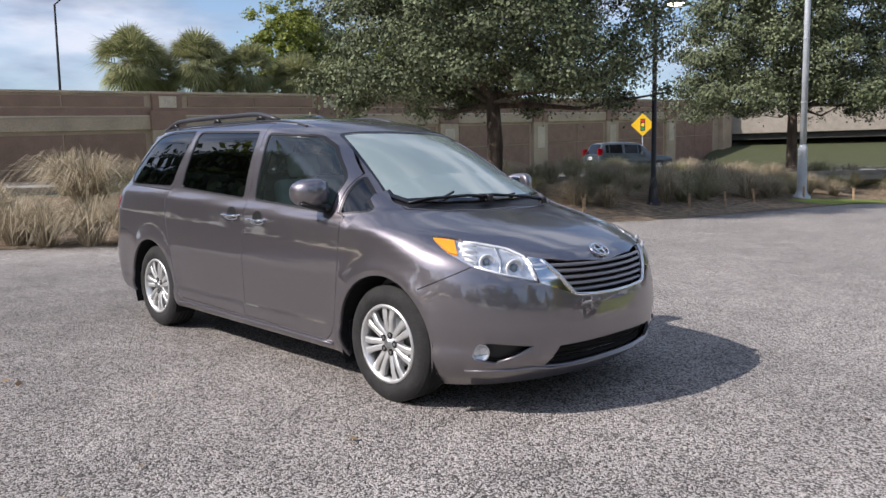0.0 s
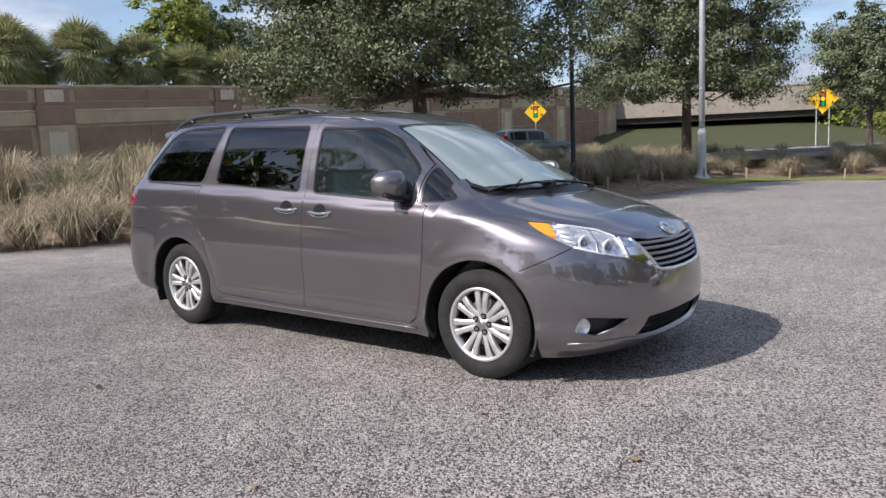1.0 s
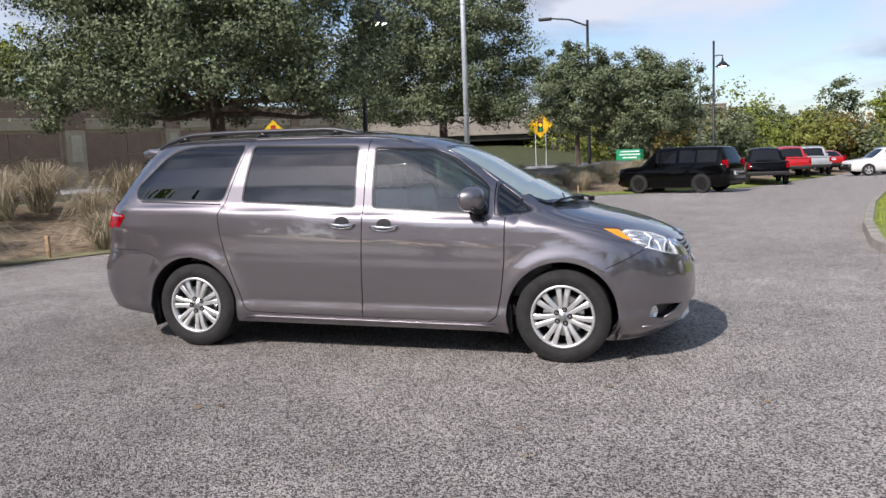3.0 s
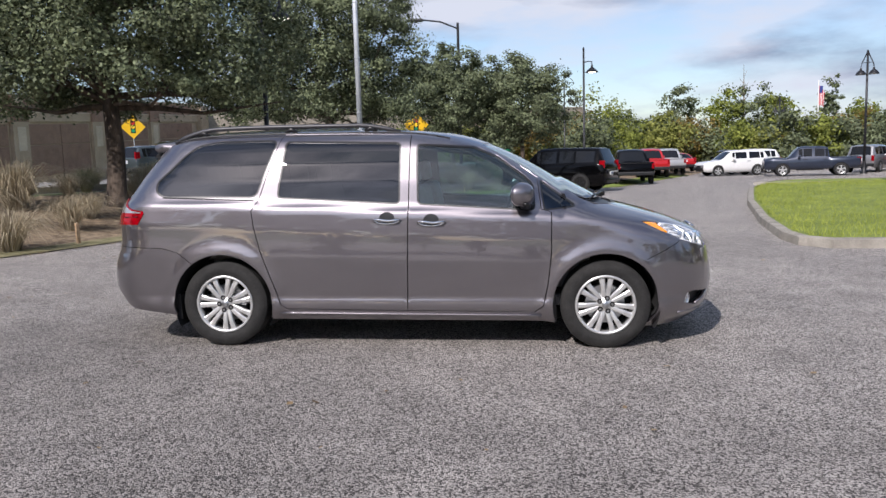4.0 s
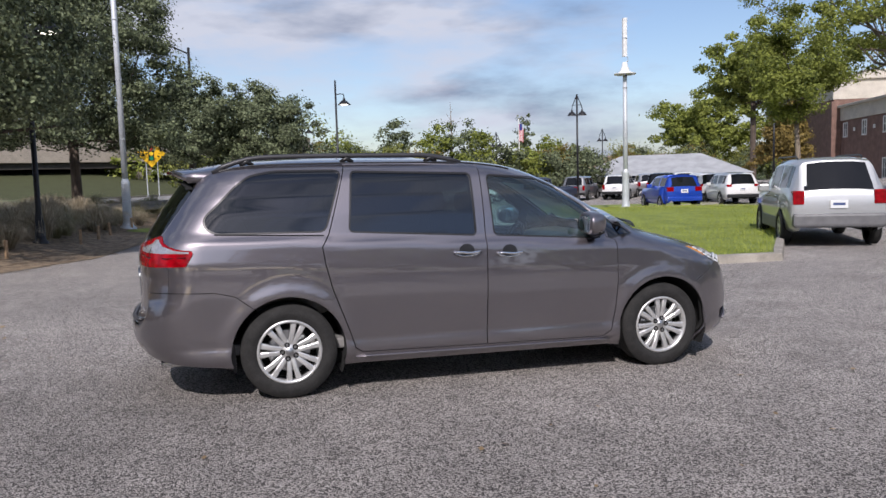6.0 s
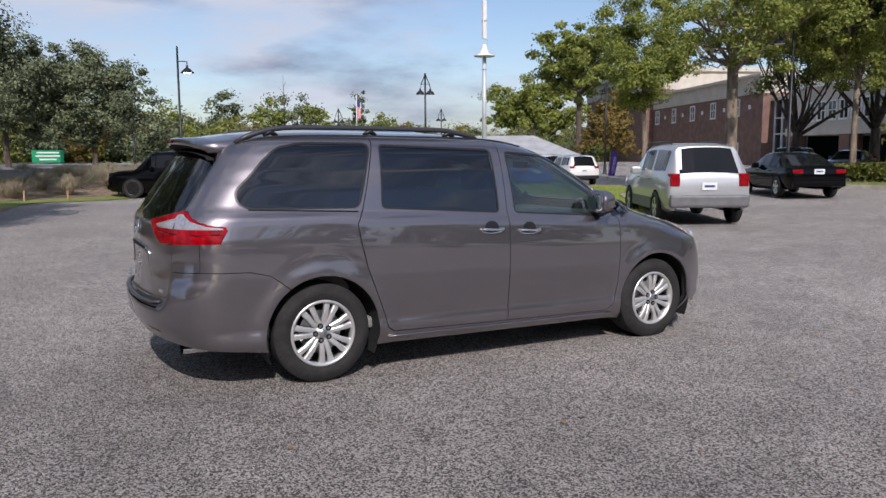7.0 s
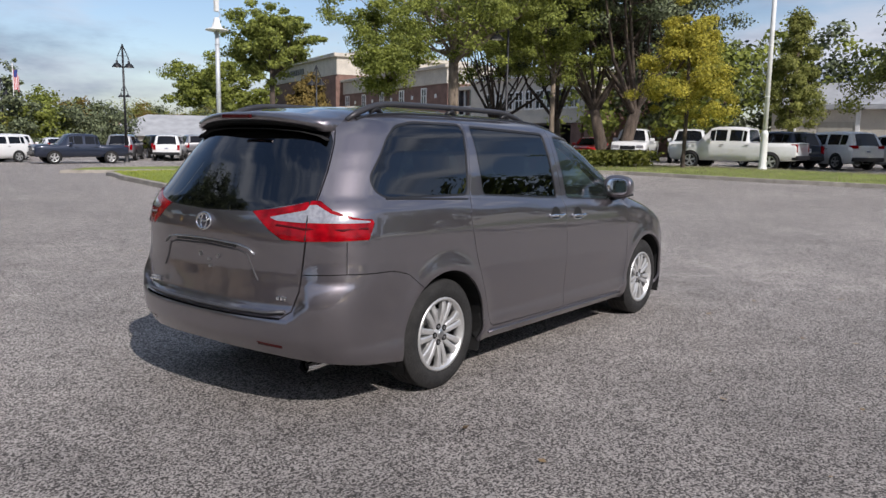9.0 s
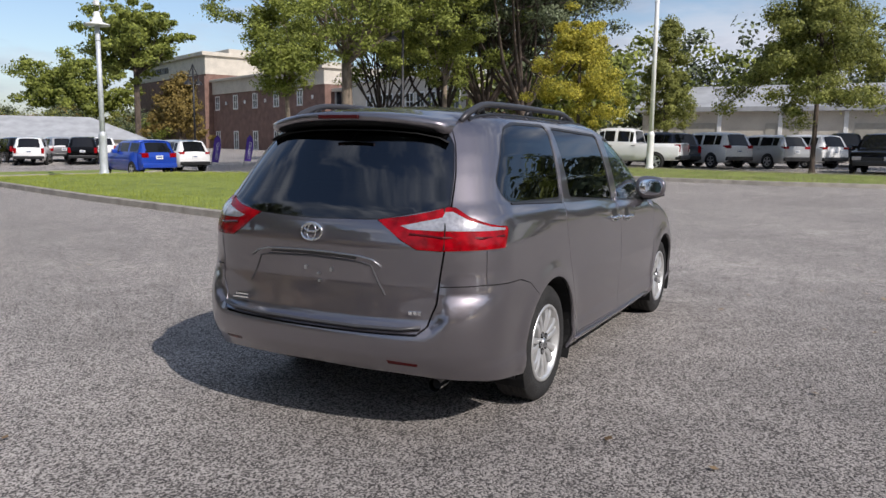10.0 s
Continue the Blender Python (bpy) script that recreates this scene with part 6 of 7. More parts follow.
def twin_lamp(x, y, height, way, label="black street lamp with two bell shades under a pointed bracket"):
    t = thing("street_lamp", Matrix.Translation((x, y, land(x, y))) @ Matrix.Rotation(way, 4, "Z"), label, "street lamp", "twin street lamps")
    part("post", tube([(0, 0, -0.1), (0, 0, height)], [0.085, 0.06], 12), BLACK_METAL, t, smooth=True)
    part("base", lathe([(0.2, -0.05), (0.2, 0.06), (0.14, 0.1), (0.12, 0.5), (0.085, 0.8)], 16), BLACK_METAL, t, smooth=True)
    for s in (-1, 1):
        part("bracket", tube([(0, 0, height), (s * 0.12, 0, height - 0.35), (s * 0.3, 0, height - 0.75), (s * 0.36, 0, height - 1.0)], 0.032, 8), BLACK_METAL, t)
        bell_lamp(t, s * 0.36, 0, height - 1.45, False, 0.32)
    part("crossbar", tube([(-0.3, 0, height - 0.75), (0.3, 0, height - 0.75)], 0.022, 6), BLACK_METAL, t)
    return t


arm_lamp(-6.6, 16.0, 6.9, 0.35, True)
arm_lamp(4.95, 40.4, 7.5, -0.6, True)
arm_lamp(5.2, 63.0, 6.9, 0.0)
arm_lamp(26.6, 16.9, 7.4, 2.4)
twin_lamp(22.6, 44.0, 7.6, -0.55)
twin_lamp(36.6, 40.8, 7.0, -0.7)
twin_lamp(25.5, 68.8, 6.5, -0.4)
twin_lamp(42.3, 77.8, 7.0, -0.4)


def plain_pole(x, y, height, label, mat=GREY_POLE):
    t = thing("light_pole", Matrix.Translation((x, y, land(x, y))), label, "light pole", "tall pale poles")
    part("shaft", tube([(0, 0, 0.9), (0, 0, height)], [0.105, 0.085], 14), mat, t, smooth=True)
    part("pole_base", lathe([(0.3, -0.2), (0.3, 0.03), (0.27, 0.06), (0.2, 0.12), (0.155, 0.3), (0.15, 1.6), (0.165, 1.64), (0.12, 1.75), (0.1, 1.8)], 18), mat, t, smooth=True)
    for k in range(3):
        part("band", moved(lathe([(0.1, -0.02), (0.118, 0.0), (0.1, 0.02)], 14), Matrix.Translation((0, 0, 3.2 + 2.1 * k))), mat, t)
    return t


plain_pole(-5.25, 23.4, 12.4, "tall pale grey light pole with a flared base")
pb = plain_pole(15.05, 23.75, 6.2, "pale light pole with a bell collar and slim mast", GREY_POLE)
part("bell_shade", moved(lathe([(0.0, -0.02), (0.44, -0.03), (0.47, 0.0), (0.46, 0.03), (0.3, 0.07), (0.2, 0.12), (0.17, 0.26), (0.13, 0.3), (0.12, 0.44), (0.09, 0.5)], 26), Matrix.Translation((0, 0, 5.88))), WHITE_PAINT, pb, smooth=True)
part("antenna_panel", box(-0.09, 0.09, -0.07, 0.07, 6.62, 8.25, 0.02), WHITE_PAINT, pb)
part("bracket_arm", tube([(0, 0, 6.35), (0.16, 0, 6.45), (0.14, 0, 6.62)], 0.025, 8), GREY_POLE, pb)
plain_pole(29.4, 5.6, 11.0, "tall pale light pole on the verge", WHITE_PAINT)
cob = thing("street_light", Matrix.Translation((-4.0, 62.0, 0.0)) @ Matrix.Diagonal((1.25, 1.25, 1.27, 1)), "dark cobra-head road light on a long arm", "street lamp")
part("post", tube([(0, 0, -0.1), (0, 0, 10.3)], [0.13, 0.09], 10), BLACK_METAL, cob)
part("arm", tube([(0, 0, 9.9), (-1.2, -0.1, 10.4), (-2.4, -0.2, 10.55)], 0.055, 8), BLACK_METAL, cob)
part("head", as_lists(box(-3.3, -2.4, -0.4, -0.02, 10.44, 10.64, 0.06)), BLACK_METAL, cob)
far = thing("street_light", Matrix.Translation((-52, 15.4, 4.4)), "slim dark road light above the wall", "street lamp")
part("post", tube([(0, 0, 0), (0, 0, 8.4), (0.3, 0.6, 9.0)], [0.1, 0.07, 0.05], 8), BLACK_METAL, far)


def signal_sign(x, y, zc, size, face, posts):
    """A yellow diamond with a painted traffic signal."""
    g = land(x, y)
    t = thing("traffic_sign", pose(x, y, 0, 0, 0, face), "yellow diamond warning sign showing a traffic signal", "road sign", "signal warning signs")
    h = size / 2
    part("plate", prism([(0, zc - h), (h, zc), (0, zc + h), (-h, zc)], "y", -0.012, 0.012), SIGN_YELLOW, t)
    b = h * 0.94
    rim_pts = [(0, zc - b), (b, zc), (0, zc + b), (-b, zc)]
    part("signal_back", prism([(-h * 0.2, zc - h * 0.52), (h * 0.2, zc - h * 0.52), (h * 0.2, zc + h * 0.52), (-h * 0.2, zc + h * 0.52)], "y", -0.017, -0.0125), SIGN_BLACK, t)
    for dz, mt in ((0.33, SIGN_RED), (0.0, SIGN_AMBER), (-0.33, SIGN_GREEN)):
        part("signal_disc", prism([(h * 0.15 * math.cos(a), zc + dz * h + h * 0.15 * math.sin(a)) for a in np.linspace(0, 2 * math.pi, 18, endpoint=False)], "y", -0.022, -0.0175), mt, t)
    for px in posts:
        part("sign_post", tube([(px, 0.05, g - 0.1), (px, 0.05, zc - 0.1)], 0.035, 6), GREY_POLE, t)


signal_sign(-33.0, 59.5, 4.95, 2.1, 32, (0.0,))
signal_sign(-6.5, 50.6, 3.92, 1.9, 18, (-0.36, 0.4))
gs = thing("road_sign", pose(-1.0, 72.0, 0, 0, 0, 8), "green road direction sign on two posts", "road sign")
part("plate", as_lists(box(-1.3, 1.3, -0.02, 0.02, 0.95, 2.05, 0.01)), SIGN_GREEN, gs)
for k, w in enumerate((0.9, 1.0, 0.7)):
    part("text_bar", as_lists(box(-w, w, -0.03, -0.021, 1.78 - 0.3 * k, 1.9 - 0.3 * k)), WHITE_PAINT, gs)
for px in (-0.9, 0.9):
    part("sign_post", tube([(px, 0.05, -0.5), (px, 0.05, 2.05)], 0.05, 6), GREY_POLE, gs)
fl = thing("flagpole", Matrix.Translation((42.4, 105.0, -0.3)) @ Matrix.Diagonal((1.38, 1.38, 1.38, 1)), "white flagpole with a hanging red, white and blue flag", "flagpole")
part("pole", tube([(0, 0, 0), (0, 0, 7.8)], [0.08, 0.05], 10), WHITE_PAINT, fl)
for k in range(7):
    part("flag_stripe", tube([(0.1 + 0.07 * k, 0.03 * math.sin(k), 7.2 - 0.1 * k), (0.12 + 0.06 * k, 0.04 * math.cos(k), 6.0 - 0.14 * k), (0.1 + 0.06 * k, 0, 5.3)], 0.05, 6), (CLOTH_RED, CLOTH_WHITE)[k % 2], fl)
part("flag_canton", as_lists(box(0.08, 0.4, -0.06, 0.06, 6.5, 7.2, 0.03)), CLOTH_BLUE, fl)


# ---- vehicles ----
def wheel_small(parent, x, y, z, side, radius, mat):
    hub = new("wheel")
    hub.parent = parent
    hub.matrix_basis = pose(x, y, z, 0, 0, 0 if side > 0 else 180)
    r, w = radius * 0.66, 0.11
    part("tyre", lathe([(r, w * 0.8), (r + 0.02, w), (radius - 0.03, w), (radius, w * 0.75), (radius, -w * 0.75), (radius - 0.03, -w), (r + 0.02, -w), (r, -w * 0.8)], 28, "y"), RUBBER, hub, smooth=True)
    sp = [lathe([(r, -w * 0.8), (r - 0.03, -w * 0.7), (r - 0.04, 0.0)], 28, "y"), lathe([(0.0, -w * 0.8), (0.06, -w * 0.8), (0.07, -w * 0.6)], 14, "y")]
    for k in range(5):
        g = 2 * math.pi * k / 5 + 0.3
        d, n = Vector((math.cos(g), 0, math.sin(g))), Vector((-math.sin(g), 0, math.cos(g)))
        f = Vector((0, -w * 0.78, 0))
        sp.append(([d * 0.04 - n * 0.035 + f, d * 0.04 + n * 0.035 + f, d * (r - 0.01) + n * 0.05 + f, d * (r - 0.01) - n * 0.05 + f], [(0, 1, 2, 3)]))
    part("rim", join(*sp), mat, hub)
    # no brake here: a black disc paints the shade between the spokes
    part("brake_and_shade_disc", lathe([(0.0, 0.0), (r, 0.0)], 20, "y"), LINER, hub)


def vehicle(name, label, category, x, y, heading, paint, stations, wheelbase, tyre=0.36, rim=ALLOY, z=None, trim=BLACK_TRIM, cargo=False, group="parked vehicles", rear_lamp=(0.75, 1.1, 0.16), plate=True, clad=False):
    """A vehicle from cross-sections: stations run from nose to tail as (x, bottom, belt, roof, half width, half roof width)."""
    gz_ = land(x, y) if z is None else z
    t = thing(name, Matrix.Translation((x, y, gz_)) @ Matrix.Rotation(math.radians(heading), 4, "Z"), label, category, group)
    rings, cab = [], []
    for sxx, zb, zs, zr, w, wr in stations:
        has = zr > zs + 0.05
        cab.append(has)
        up = zr if has else zs + 0.015
        wt = wr if has else w * 0.8
        half = [(w * 0.82, zb), (w * 0.95, zb + 0.07), (w, zb + (zs - zb) * 0.4), (w * 0.995, zb + (zs - zb) * 0.75), (w * 0.955, zs)]
        half += [(w * 0.955 + (wt - w * 0.955) * 0.12, zs + (up - zs) * 0.1), (w * 0.955 + (wt - w * 0.955) * 0.85, zs + (up - zs) * 0.86), (wt * 0.93, up - 0.005 if has else up), (wt * 0.5, up + (0.025 if has else 0.02)), (0.0, up + (0.03 if has else 0.025))]
        rings.append([Vector((sxx, -a, b)) for a, b in half] + [Vector((sxx, a, b)) for a, b in half[::-1][1:]])
    n = len(rings[0])
    flat = [v for r in rings for v in r]
    groups = {}
    last = len(stations) - 1
    for i in range(last):
        both = cab[i] and cab[i + 1]
        rise = stations[i + 1][3] - stations[i][3]
        for j in range(n - 1):
            f = (i * n + j, i * n + j + 1, (i + 1) * n + j + 1, (i + 1) * n + j)
            jj = j if j < 9 else n - 2 - j
            if jj == 5 and both and abs(rise) < 0.22 and stations[i][0] - stations[i + 1][0] > 0.16:
                key = ("side_window", i, j < 9)
            elif jj >= 6 and rise > 0.22 and (cab[i + 1]):
                key = ("windscreen", 0, 0)
            elif jj >= 6 and rise < -0.22 and cab[i]:
                key = ("rear_window", 0, 0)
            else:
                key = ("body", 0, 0)
            groups.setdefault(key, []).append(f)
    groups[("body", 0, 0)] += [tuple(range(n))[::-1], tuple(last * n + j for j in range(n))]
    for (nm, *_), fs in groups.items():
        used = sorted({k for f in fs for k in f})
        at = {k: i for i, k in enumerate(used)}
        vs = [flat[k].copy() for k in used]
        fs = [tuple(at[k] for k in f)[::-1] for f in fs]
        if nm == "body":
            part("body", (vs, fs), paint, t, smooth=True)
        else:
            if nm in ("rear_window", "windscreen"):
                c = sum(vs, Vector()) / len(vs)
                part("glass_surround", ([flat[k].copy() for k in used], fs), paint, t, smooth=True)
                lift = Vector((0.006 if nm == "windscreen" else -0.006, 0, 0.005))
                vs = [Vector((v.x, c.y + (v.y - c.y) * 0.88, c.z + (v.z - c.z) * 0.9)) + lift + Vector(((c.x - v.x) * 0.1, 0, 0)) for v in vs]
            if nm == "side_window":
                c = sum(vs, Vector()) / len(vs)
                vs = [c + (v - c) * 0.9 + Vector((0, math.copysign(0.004, c.y), 0)) for v in vs]
                # a backing of body colour closes the pillars
                part("pillar", ([flat[k].copy() for k in used], fs), paint, t)
            part(nm, (vs, fs), TINT_FAR, t)
    L0, L1 = stations[0][0], stations[-1][0]
    w = max(s[4] for s in stations)
    for wx in (wheelbase / 2, -wheelbase / 2):
        for side in (1, -1):
            y_ = -side * (w + 0.004)
            # flat black disc on the flank paints the shaded wheel opening
            vs = [(wx + tyre * 1.14 * math.cos(g), y_, max(0.2, tyre + tyre * 1.14 * math.sin(g))) for g in np.linspace(0, 2 * math.pi, 30, endpoint=False)]
            part("wheel_arch_shade", (vs, [tuple(range(30)) if side > 0 else tuple(range(30))[::-1]]), LINER, t)
            wheel_small(t, wx, -side * (w - 0.075), tyre, side, tyre, rim)
    # lamps, bumpers, plate
    za, zb_, lw = rear_lamp
    xr = L1
    wr_ = stations[-1][4]
    for s in (1, -1):
        part("tail_lamp", as_lists(box(xr - 0.02, xr + 0.25, s * wr_ * 0.98 - lw if s > 0 else -wr_ * 0.98 - 0.012, s * wr_ * 0.98 + 0.012 if s > 0 else -wr_ * 0.98 + lw, za, zb_, 0.02)), RED_LENS, t)
        wf = stations[0][4]
        part("headlamp", as_lists(box(L0 - 0.28, L0 + 0.012, min(s * wf * 0.55, s * (wf * 1.02)), max(s * wf * 0.55, s * (wf * 1.02)), stations[0][2] - 0.2, stations[0][2] - 0.03, 0.03)), WHITE_LENS, t)
        mx = next((st[0] for st in stations if st[3] > st[2] + 0.3), L0 - 1.4)
        part("wing_mirror", as_lists(box(mx - 0.12, mx + 0.04, min(s * w * 0.96, s * (w + 0.2)), max(s * w * 0.96, s * (w + 0.2)), stations[3][2] + 0.02, stations[3][2] + 0.2, 0.04)), paint, t)
        for zz in (stations[5][2] - 0.08,):
            for hx in (0.35, -0.75):
                part("door_handle", as_lists(box(hx - 0.1, hx + 0.1, min(s * w, s * (w + 0.02)), max(s * w, s * (w + 0.02)), zz - 0.015, zz + 0.015, 0.005)), trim, t)
    part("rear_bumper", as_lists(box(xr - 0.09, xr + 0.2, -wr_ * 0.99, wr_ * 0.99, stations[-1][1], stations[-1][1] + 0.2, 0.05)), trim, t)
    part("front_bumper", as_lists(box(L0 - 0.2, L0 + 0.08, -stations[0][4] * 0.98, stations[0][4] * 0.98, stations[0][1], stations[0][1] + 0.22, 0.06)), trim, t)
    part("grille", as_lists(box(L0 - 0.1, L0 + 0.02, -stations[0][4] * 0.5, stations[0][4] * 0.5, stations[0][2] - 0.26, stations[0][2] - 0.06, 0.02)), BLACK_TRIM, t)
    if clad:
        for s in (1, -1):
            part("side_cladding", as_lists(box(-wheelbase / 2 + tyre * 1.2, wheelbase / 2 - tyre * 1.2, min(s * (w - 0.03), s * (w + 0.016)), max(s * (w - 0.03), s * (w + 0.016)), 0.3, 0.56, 0.015)), trim, t)
            part("roof_rail", tube([(0.7, s * w * 0.68, stations[7][3] + 0.01), (0.55, s * w * 0.68, stations[7][3] + 0.06), (-1.3, s * w * 0.66, stations[7][3] + 0.05), (-1.45, s * w * 0.66, stations[7][3] - 0.0)], 0.018, 8), BLACK_TRIM, t)
        part("rear_cladding", as_lists(box(xr - 0.11, xr + 0.25, -wr_ * 1.0, wr_ * 1.0, 0.42, 0.68, 0.05)), trim, t)
        part("rear_wiper", tube([(xr + 0.06, 0.05, stations[-2][2] + 0.03), (xr + 0.1, -0.32, stations[-2][2] + 0.1)], 0.012, 6), BLACK_TRIM, t)
    if plate:
        p = part("number_plate", as_lists(box(xr - 0.03, xr + 0.02, -0.16, 0.16, 0.78 if not cargo else 0.5, 0.94 if not cargo else 0.64, 0.006)), PLATE, t)
        part("plate_bar", as_lists(box(xr - 0.034, xr - 0.0305, -0.11, 0.11, 0.84 if not cargo else 0.55, 0.89 if not cargo else 0.6)), PLATE_INK, p)
    if cargo:
        cab_end = min(st[0] for st in stations if st[3] > st[2] + 0.3) - 0.2
        # black tonneau plate added on top; the bed below isn't hollow
        part("tonneau_plate", as_lists(box(L1 + 0.1, cab_end, -w * 0.78, w * 0.78, stations[-1][2] + 0.01, stations[-1][2] + 0.034, 0.008)), LINER, t)
        part("tailgate_seam", as_lists(box(xr - 0.012, xr + 0.01, -w * 0.8, w * 0.8, stations[-1][2] - 0.05, stations[-1][2] - 0.02, 0.004)), trim, t)
    return t


TINT_FAR = material("car_window", (0.008, 0.009, 0.011), 0.05, spec=0.4)
CLADDING = material("grey_cladding", (0.13, 0.13, 0.135), 0.5, scale=6, spread=0.15)


def suv_shape(L=4.7, H=1.75, W=0.94, belt=1.05, nose=0.92):
    h = L / 2
    return [(h, 0.38, nose - 0.12, 0, W * 0.8, 0), (h - 0.12, 0.3, nose - 0.02, 0, W * 0.94, 0), (h - 0.55, 0.26, nose + 0.05, 0, W, 0), (h - 1.15, 0.24, belt - 0.02, 0, W, 0), (h - 1.3, 0.24, belt, belt + 0.08, W, W * 0.88), (h - 1.95, 0.24, belt, H - 0.07, W, W * 0.76),
            (h - 2.15, 0.24, belt, H - 0.02, W, W * 0.74), (h - 3.0, 0.24, belt + 0.01, H, W, W * 0.75), (h - 3.08, 0.24, belt + 0.01, H, W, W * 0.75), (h - 3.9, 0.26, belt + 0.03, H - 0.02, W, W * 0.74), (-h + 0.45, 0.28, belt + 0.03, H - 0.05, W * 0.98, W * 0.72), (-h + 0.34, 0.3, belt + 0.03, H - 0.08, W * 0.97, W * 0.7), (-h + 0.04, 0.34, belt + 0.02, belt + 0.06, W * 0.95, W * 0.8), (-h, 0.4, belt - 0.1, 0, W * 0.92, 0)]


def sedan_shape(L=4.8, H=1.45, W=0.91, belt=0.95):
    h = L / 2
    return [(h, 0.35, 0.68, 0, W * 0.8, 0), (h - 0.15, 0.26, 0.76, 0, W * 0.95, 0), (h - 0.7, 0.22, 0.86, 0, W, 0), (h - 1.25, 0.22, 0.92, 0, W, 0), (h - 1.4, 0.22, belt - 0.02, belt + 0.06, W, W * 0.85), (h - 2.1, 0.22, belt, H - 0.06, W, W * 0.72), (h - 2.4, 0.22, belt, H, W, W * 0.7), (h - 2.95, 0.22, belt, H, W, W * 0.7), (h - 3.03, 0.22, belt, H, W, W * 0.7), (h - 3.5, 0.24, belt + 0.01, H - 0.07, W, W * 0.69),
            (-h + 0.62, 0.26, belt + 0.03, belt + 0.09, W * 0.98, W * 0.8), (-h + 0.5, 0.28, belt + 0.04, 0, W * 0.97, 0), (-h + 0.05, 0.32, belt + 0.03, 0, W * 0.93, 0), (-h, 0.38, belt - 0.1, 0, W * 0.9, 0)]


def pickup_shape(L=5.8, H=1.9, W=1.0, belt=1.18):
    h = L / 2
    return [(h, 0.5, 1.0, 0, W * 0.85, 0), (h - 0.1, 0.42, 1.1, 0, W * 0.95, 0), (h - 0.6, 0.4, 1.16, 0, W, 0), (h - 1.3, 0.4, belt, 0, W, 0), (h - 1.42, 0.4, belt, belt + 0.06, W, W * 0.86), (h - 1.95, 0.4, belt, H - 0.06, W, W * 0.74), (h - 2.2, 0.4, belt, H, W, W * 0.72), (h - 2.75, 0.4, belt, H, W, W * 0.72), (h - 2.84, 0.4, belt, H, W, W * 0.72), (h - 3.45, 0.4, belt, H - 0.03, W, W * 0.72), (h - 3.62, 0.4, belt, H - 0.1, W, W * 0.72),
            (h - 3.74, 0.4, belt, belt + 0.06, W, W * 0.85), (h - 3.76, 0.42, belt + 0.02, 0, W, 0), (-h + 0.06, 0.46, belt + 0.03, 0, W, 0), (-h, 0.5, belt + 0.02, 0, W * 0.98, 0)]


P_BLACK, P_SILVER, P_WHITE = material("black_paint", (0.002, 0.002, 0.0025), 0.06, 0.0, spec=0.2), car_paint("silver_paint", (0.45, 0.46, 0.465), 0.45, 0.35), car_paint("white_car_paint", (0.75, 0.75, 0.74), 0.0, 0.4)
P_BLUE, P_NAVY, P_RED, P_GREEN, P_GREY = car_paint("blue_paint", (0.01, 0.06, 0.42), 0.3, 0.3), car_paint("navy_paint", (0.018, 0.026, 0.05), 0.3, 0.3), car_paint("red_paint", (0.5, 0.012, 0.014), 0.2, 0.3), car_paint("slate_green_paint", (0.05, 0.065, 0.07), 0.4, 0.35), car_paint("grey_car_paint", (0.22, 0.22, 0.23), 0.5, 0.35)
DARK_RIM = material("dark_rim", (0.008, 0.008, 0.009), 0.3, 0.0)
vehicle("suv", "large black sport utility vehicle with black wheels by the grass", "car", 2.9, 31.0, 152.5, P_BLACK, suv_shape(5.35, 2.06, 1.0, 1.24, 1.15), 3.05, 0.42, DARK_RIM, rear_lamp=(1.1, 1.45, 0.07), trim=P_BLACK)
vehicle("suv", "silver sport utility vehicle with grey lower cladding, seen from behind", "car", 10.9, 7.95, 60, P_SILVER, suv_shape(4.57, 1.78, 0.92, 1.07, 0.95), 2.71, 0.355, ALLOY, rear_lamp=(0.86, 1.14, 0.2), trim=CLADDING, clad=True)
vehicle("sedan", "glossy black sedan parked on the asphalt", "car", 20.1, 11.95, 60, P_BLACK, sedan_shape(4.85, 1.46, 0.92), 2.8, 0.34, ALLOY, rear_lamp=(0.8, 0.93, 0.3), trim=P_BLACK)
vehicle("suv", "dark slate crossover on the public road", "car", -17.7, 32.5, 64, P_GREEN, suv_shape(4.55, 1.66, 0.9, 1.0, 0.92), 2.62, 0.345, ALLOY, z=0.84, rear_lamp=(1.0, 1.35, 0.09))
vehicle("hatchback", "bright blue compact hatchback behind the lawn", "car", 18.9, 26.4, 76, P_BLUE, suv_shape(4.2, 1.58, 0.88, 1.0, 0.9), 2.6, 0.32, ALLOY, rear_lamp=(0.85, 1.05, 0.3), trim=P_BLUE)
vehicle("pickup_truck", "navy blue crew-cab pickup truck parked side-on", "car", 19.1, 43.4, 167, P_NAVY, pickup_shape(5.4, 1.8, 0.94, 1.1), 3.26, 0.38, ALLOY, cargo=True, rear_lamp=(0.75, 1.1, 0.1))
vehicle("suv", "white sport utility vehicle parked by the small island", "car", 25.9, 31.4, 72, P_WHITE, suv_shape(4.7, 1.75, 0.94), 2.75, 0.36, rear_lamp=(1.0, 1.12, 0.25))
vehicle("suv", "white sport utility vehicle beside its like", "car", 26.6, 35.0, 72, P_WHITE, suv_shape(4.7, 1.75, 0.94), 2.75, 0.36, rear_lamp=(1.0, 1.12, 0.25))
vehicle("suv", "white crossover in the far row", "car", 15.4, 47.2, 190, P_WHITE, suv_shape(4.6, 1.68, 0.92), 2.7, 0.35)
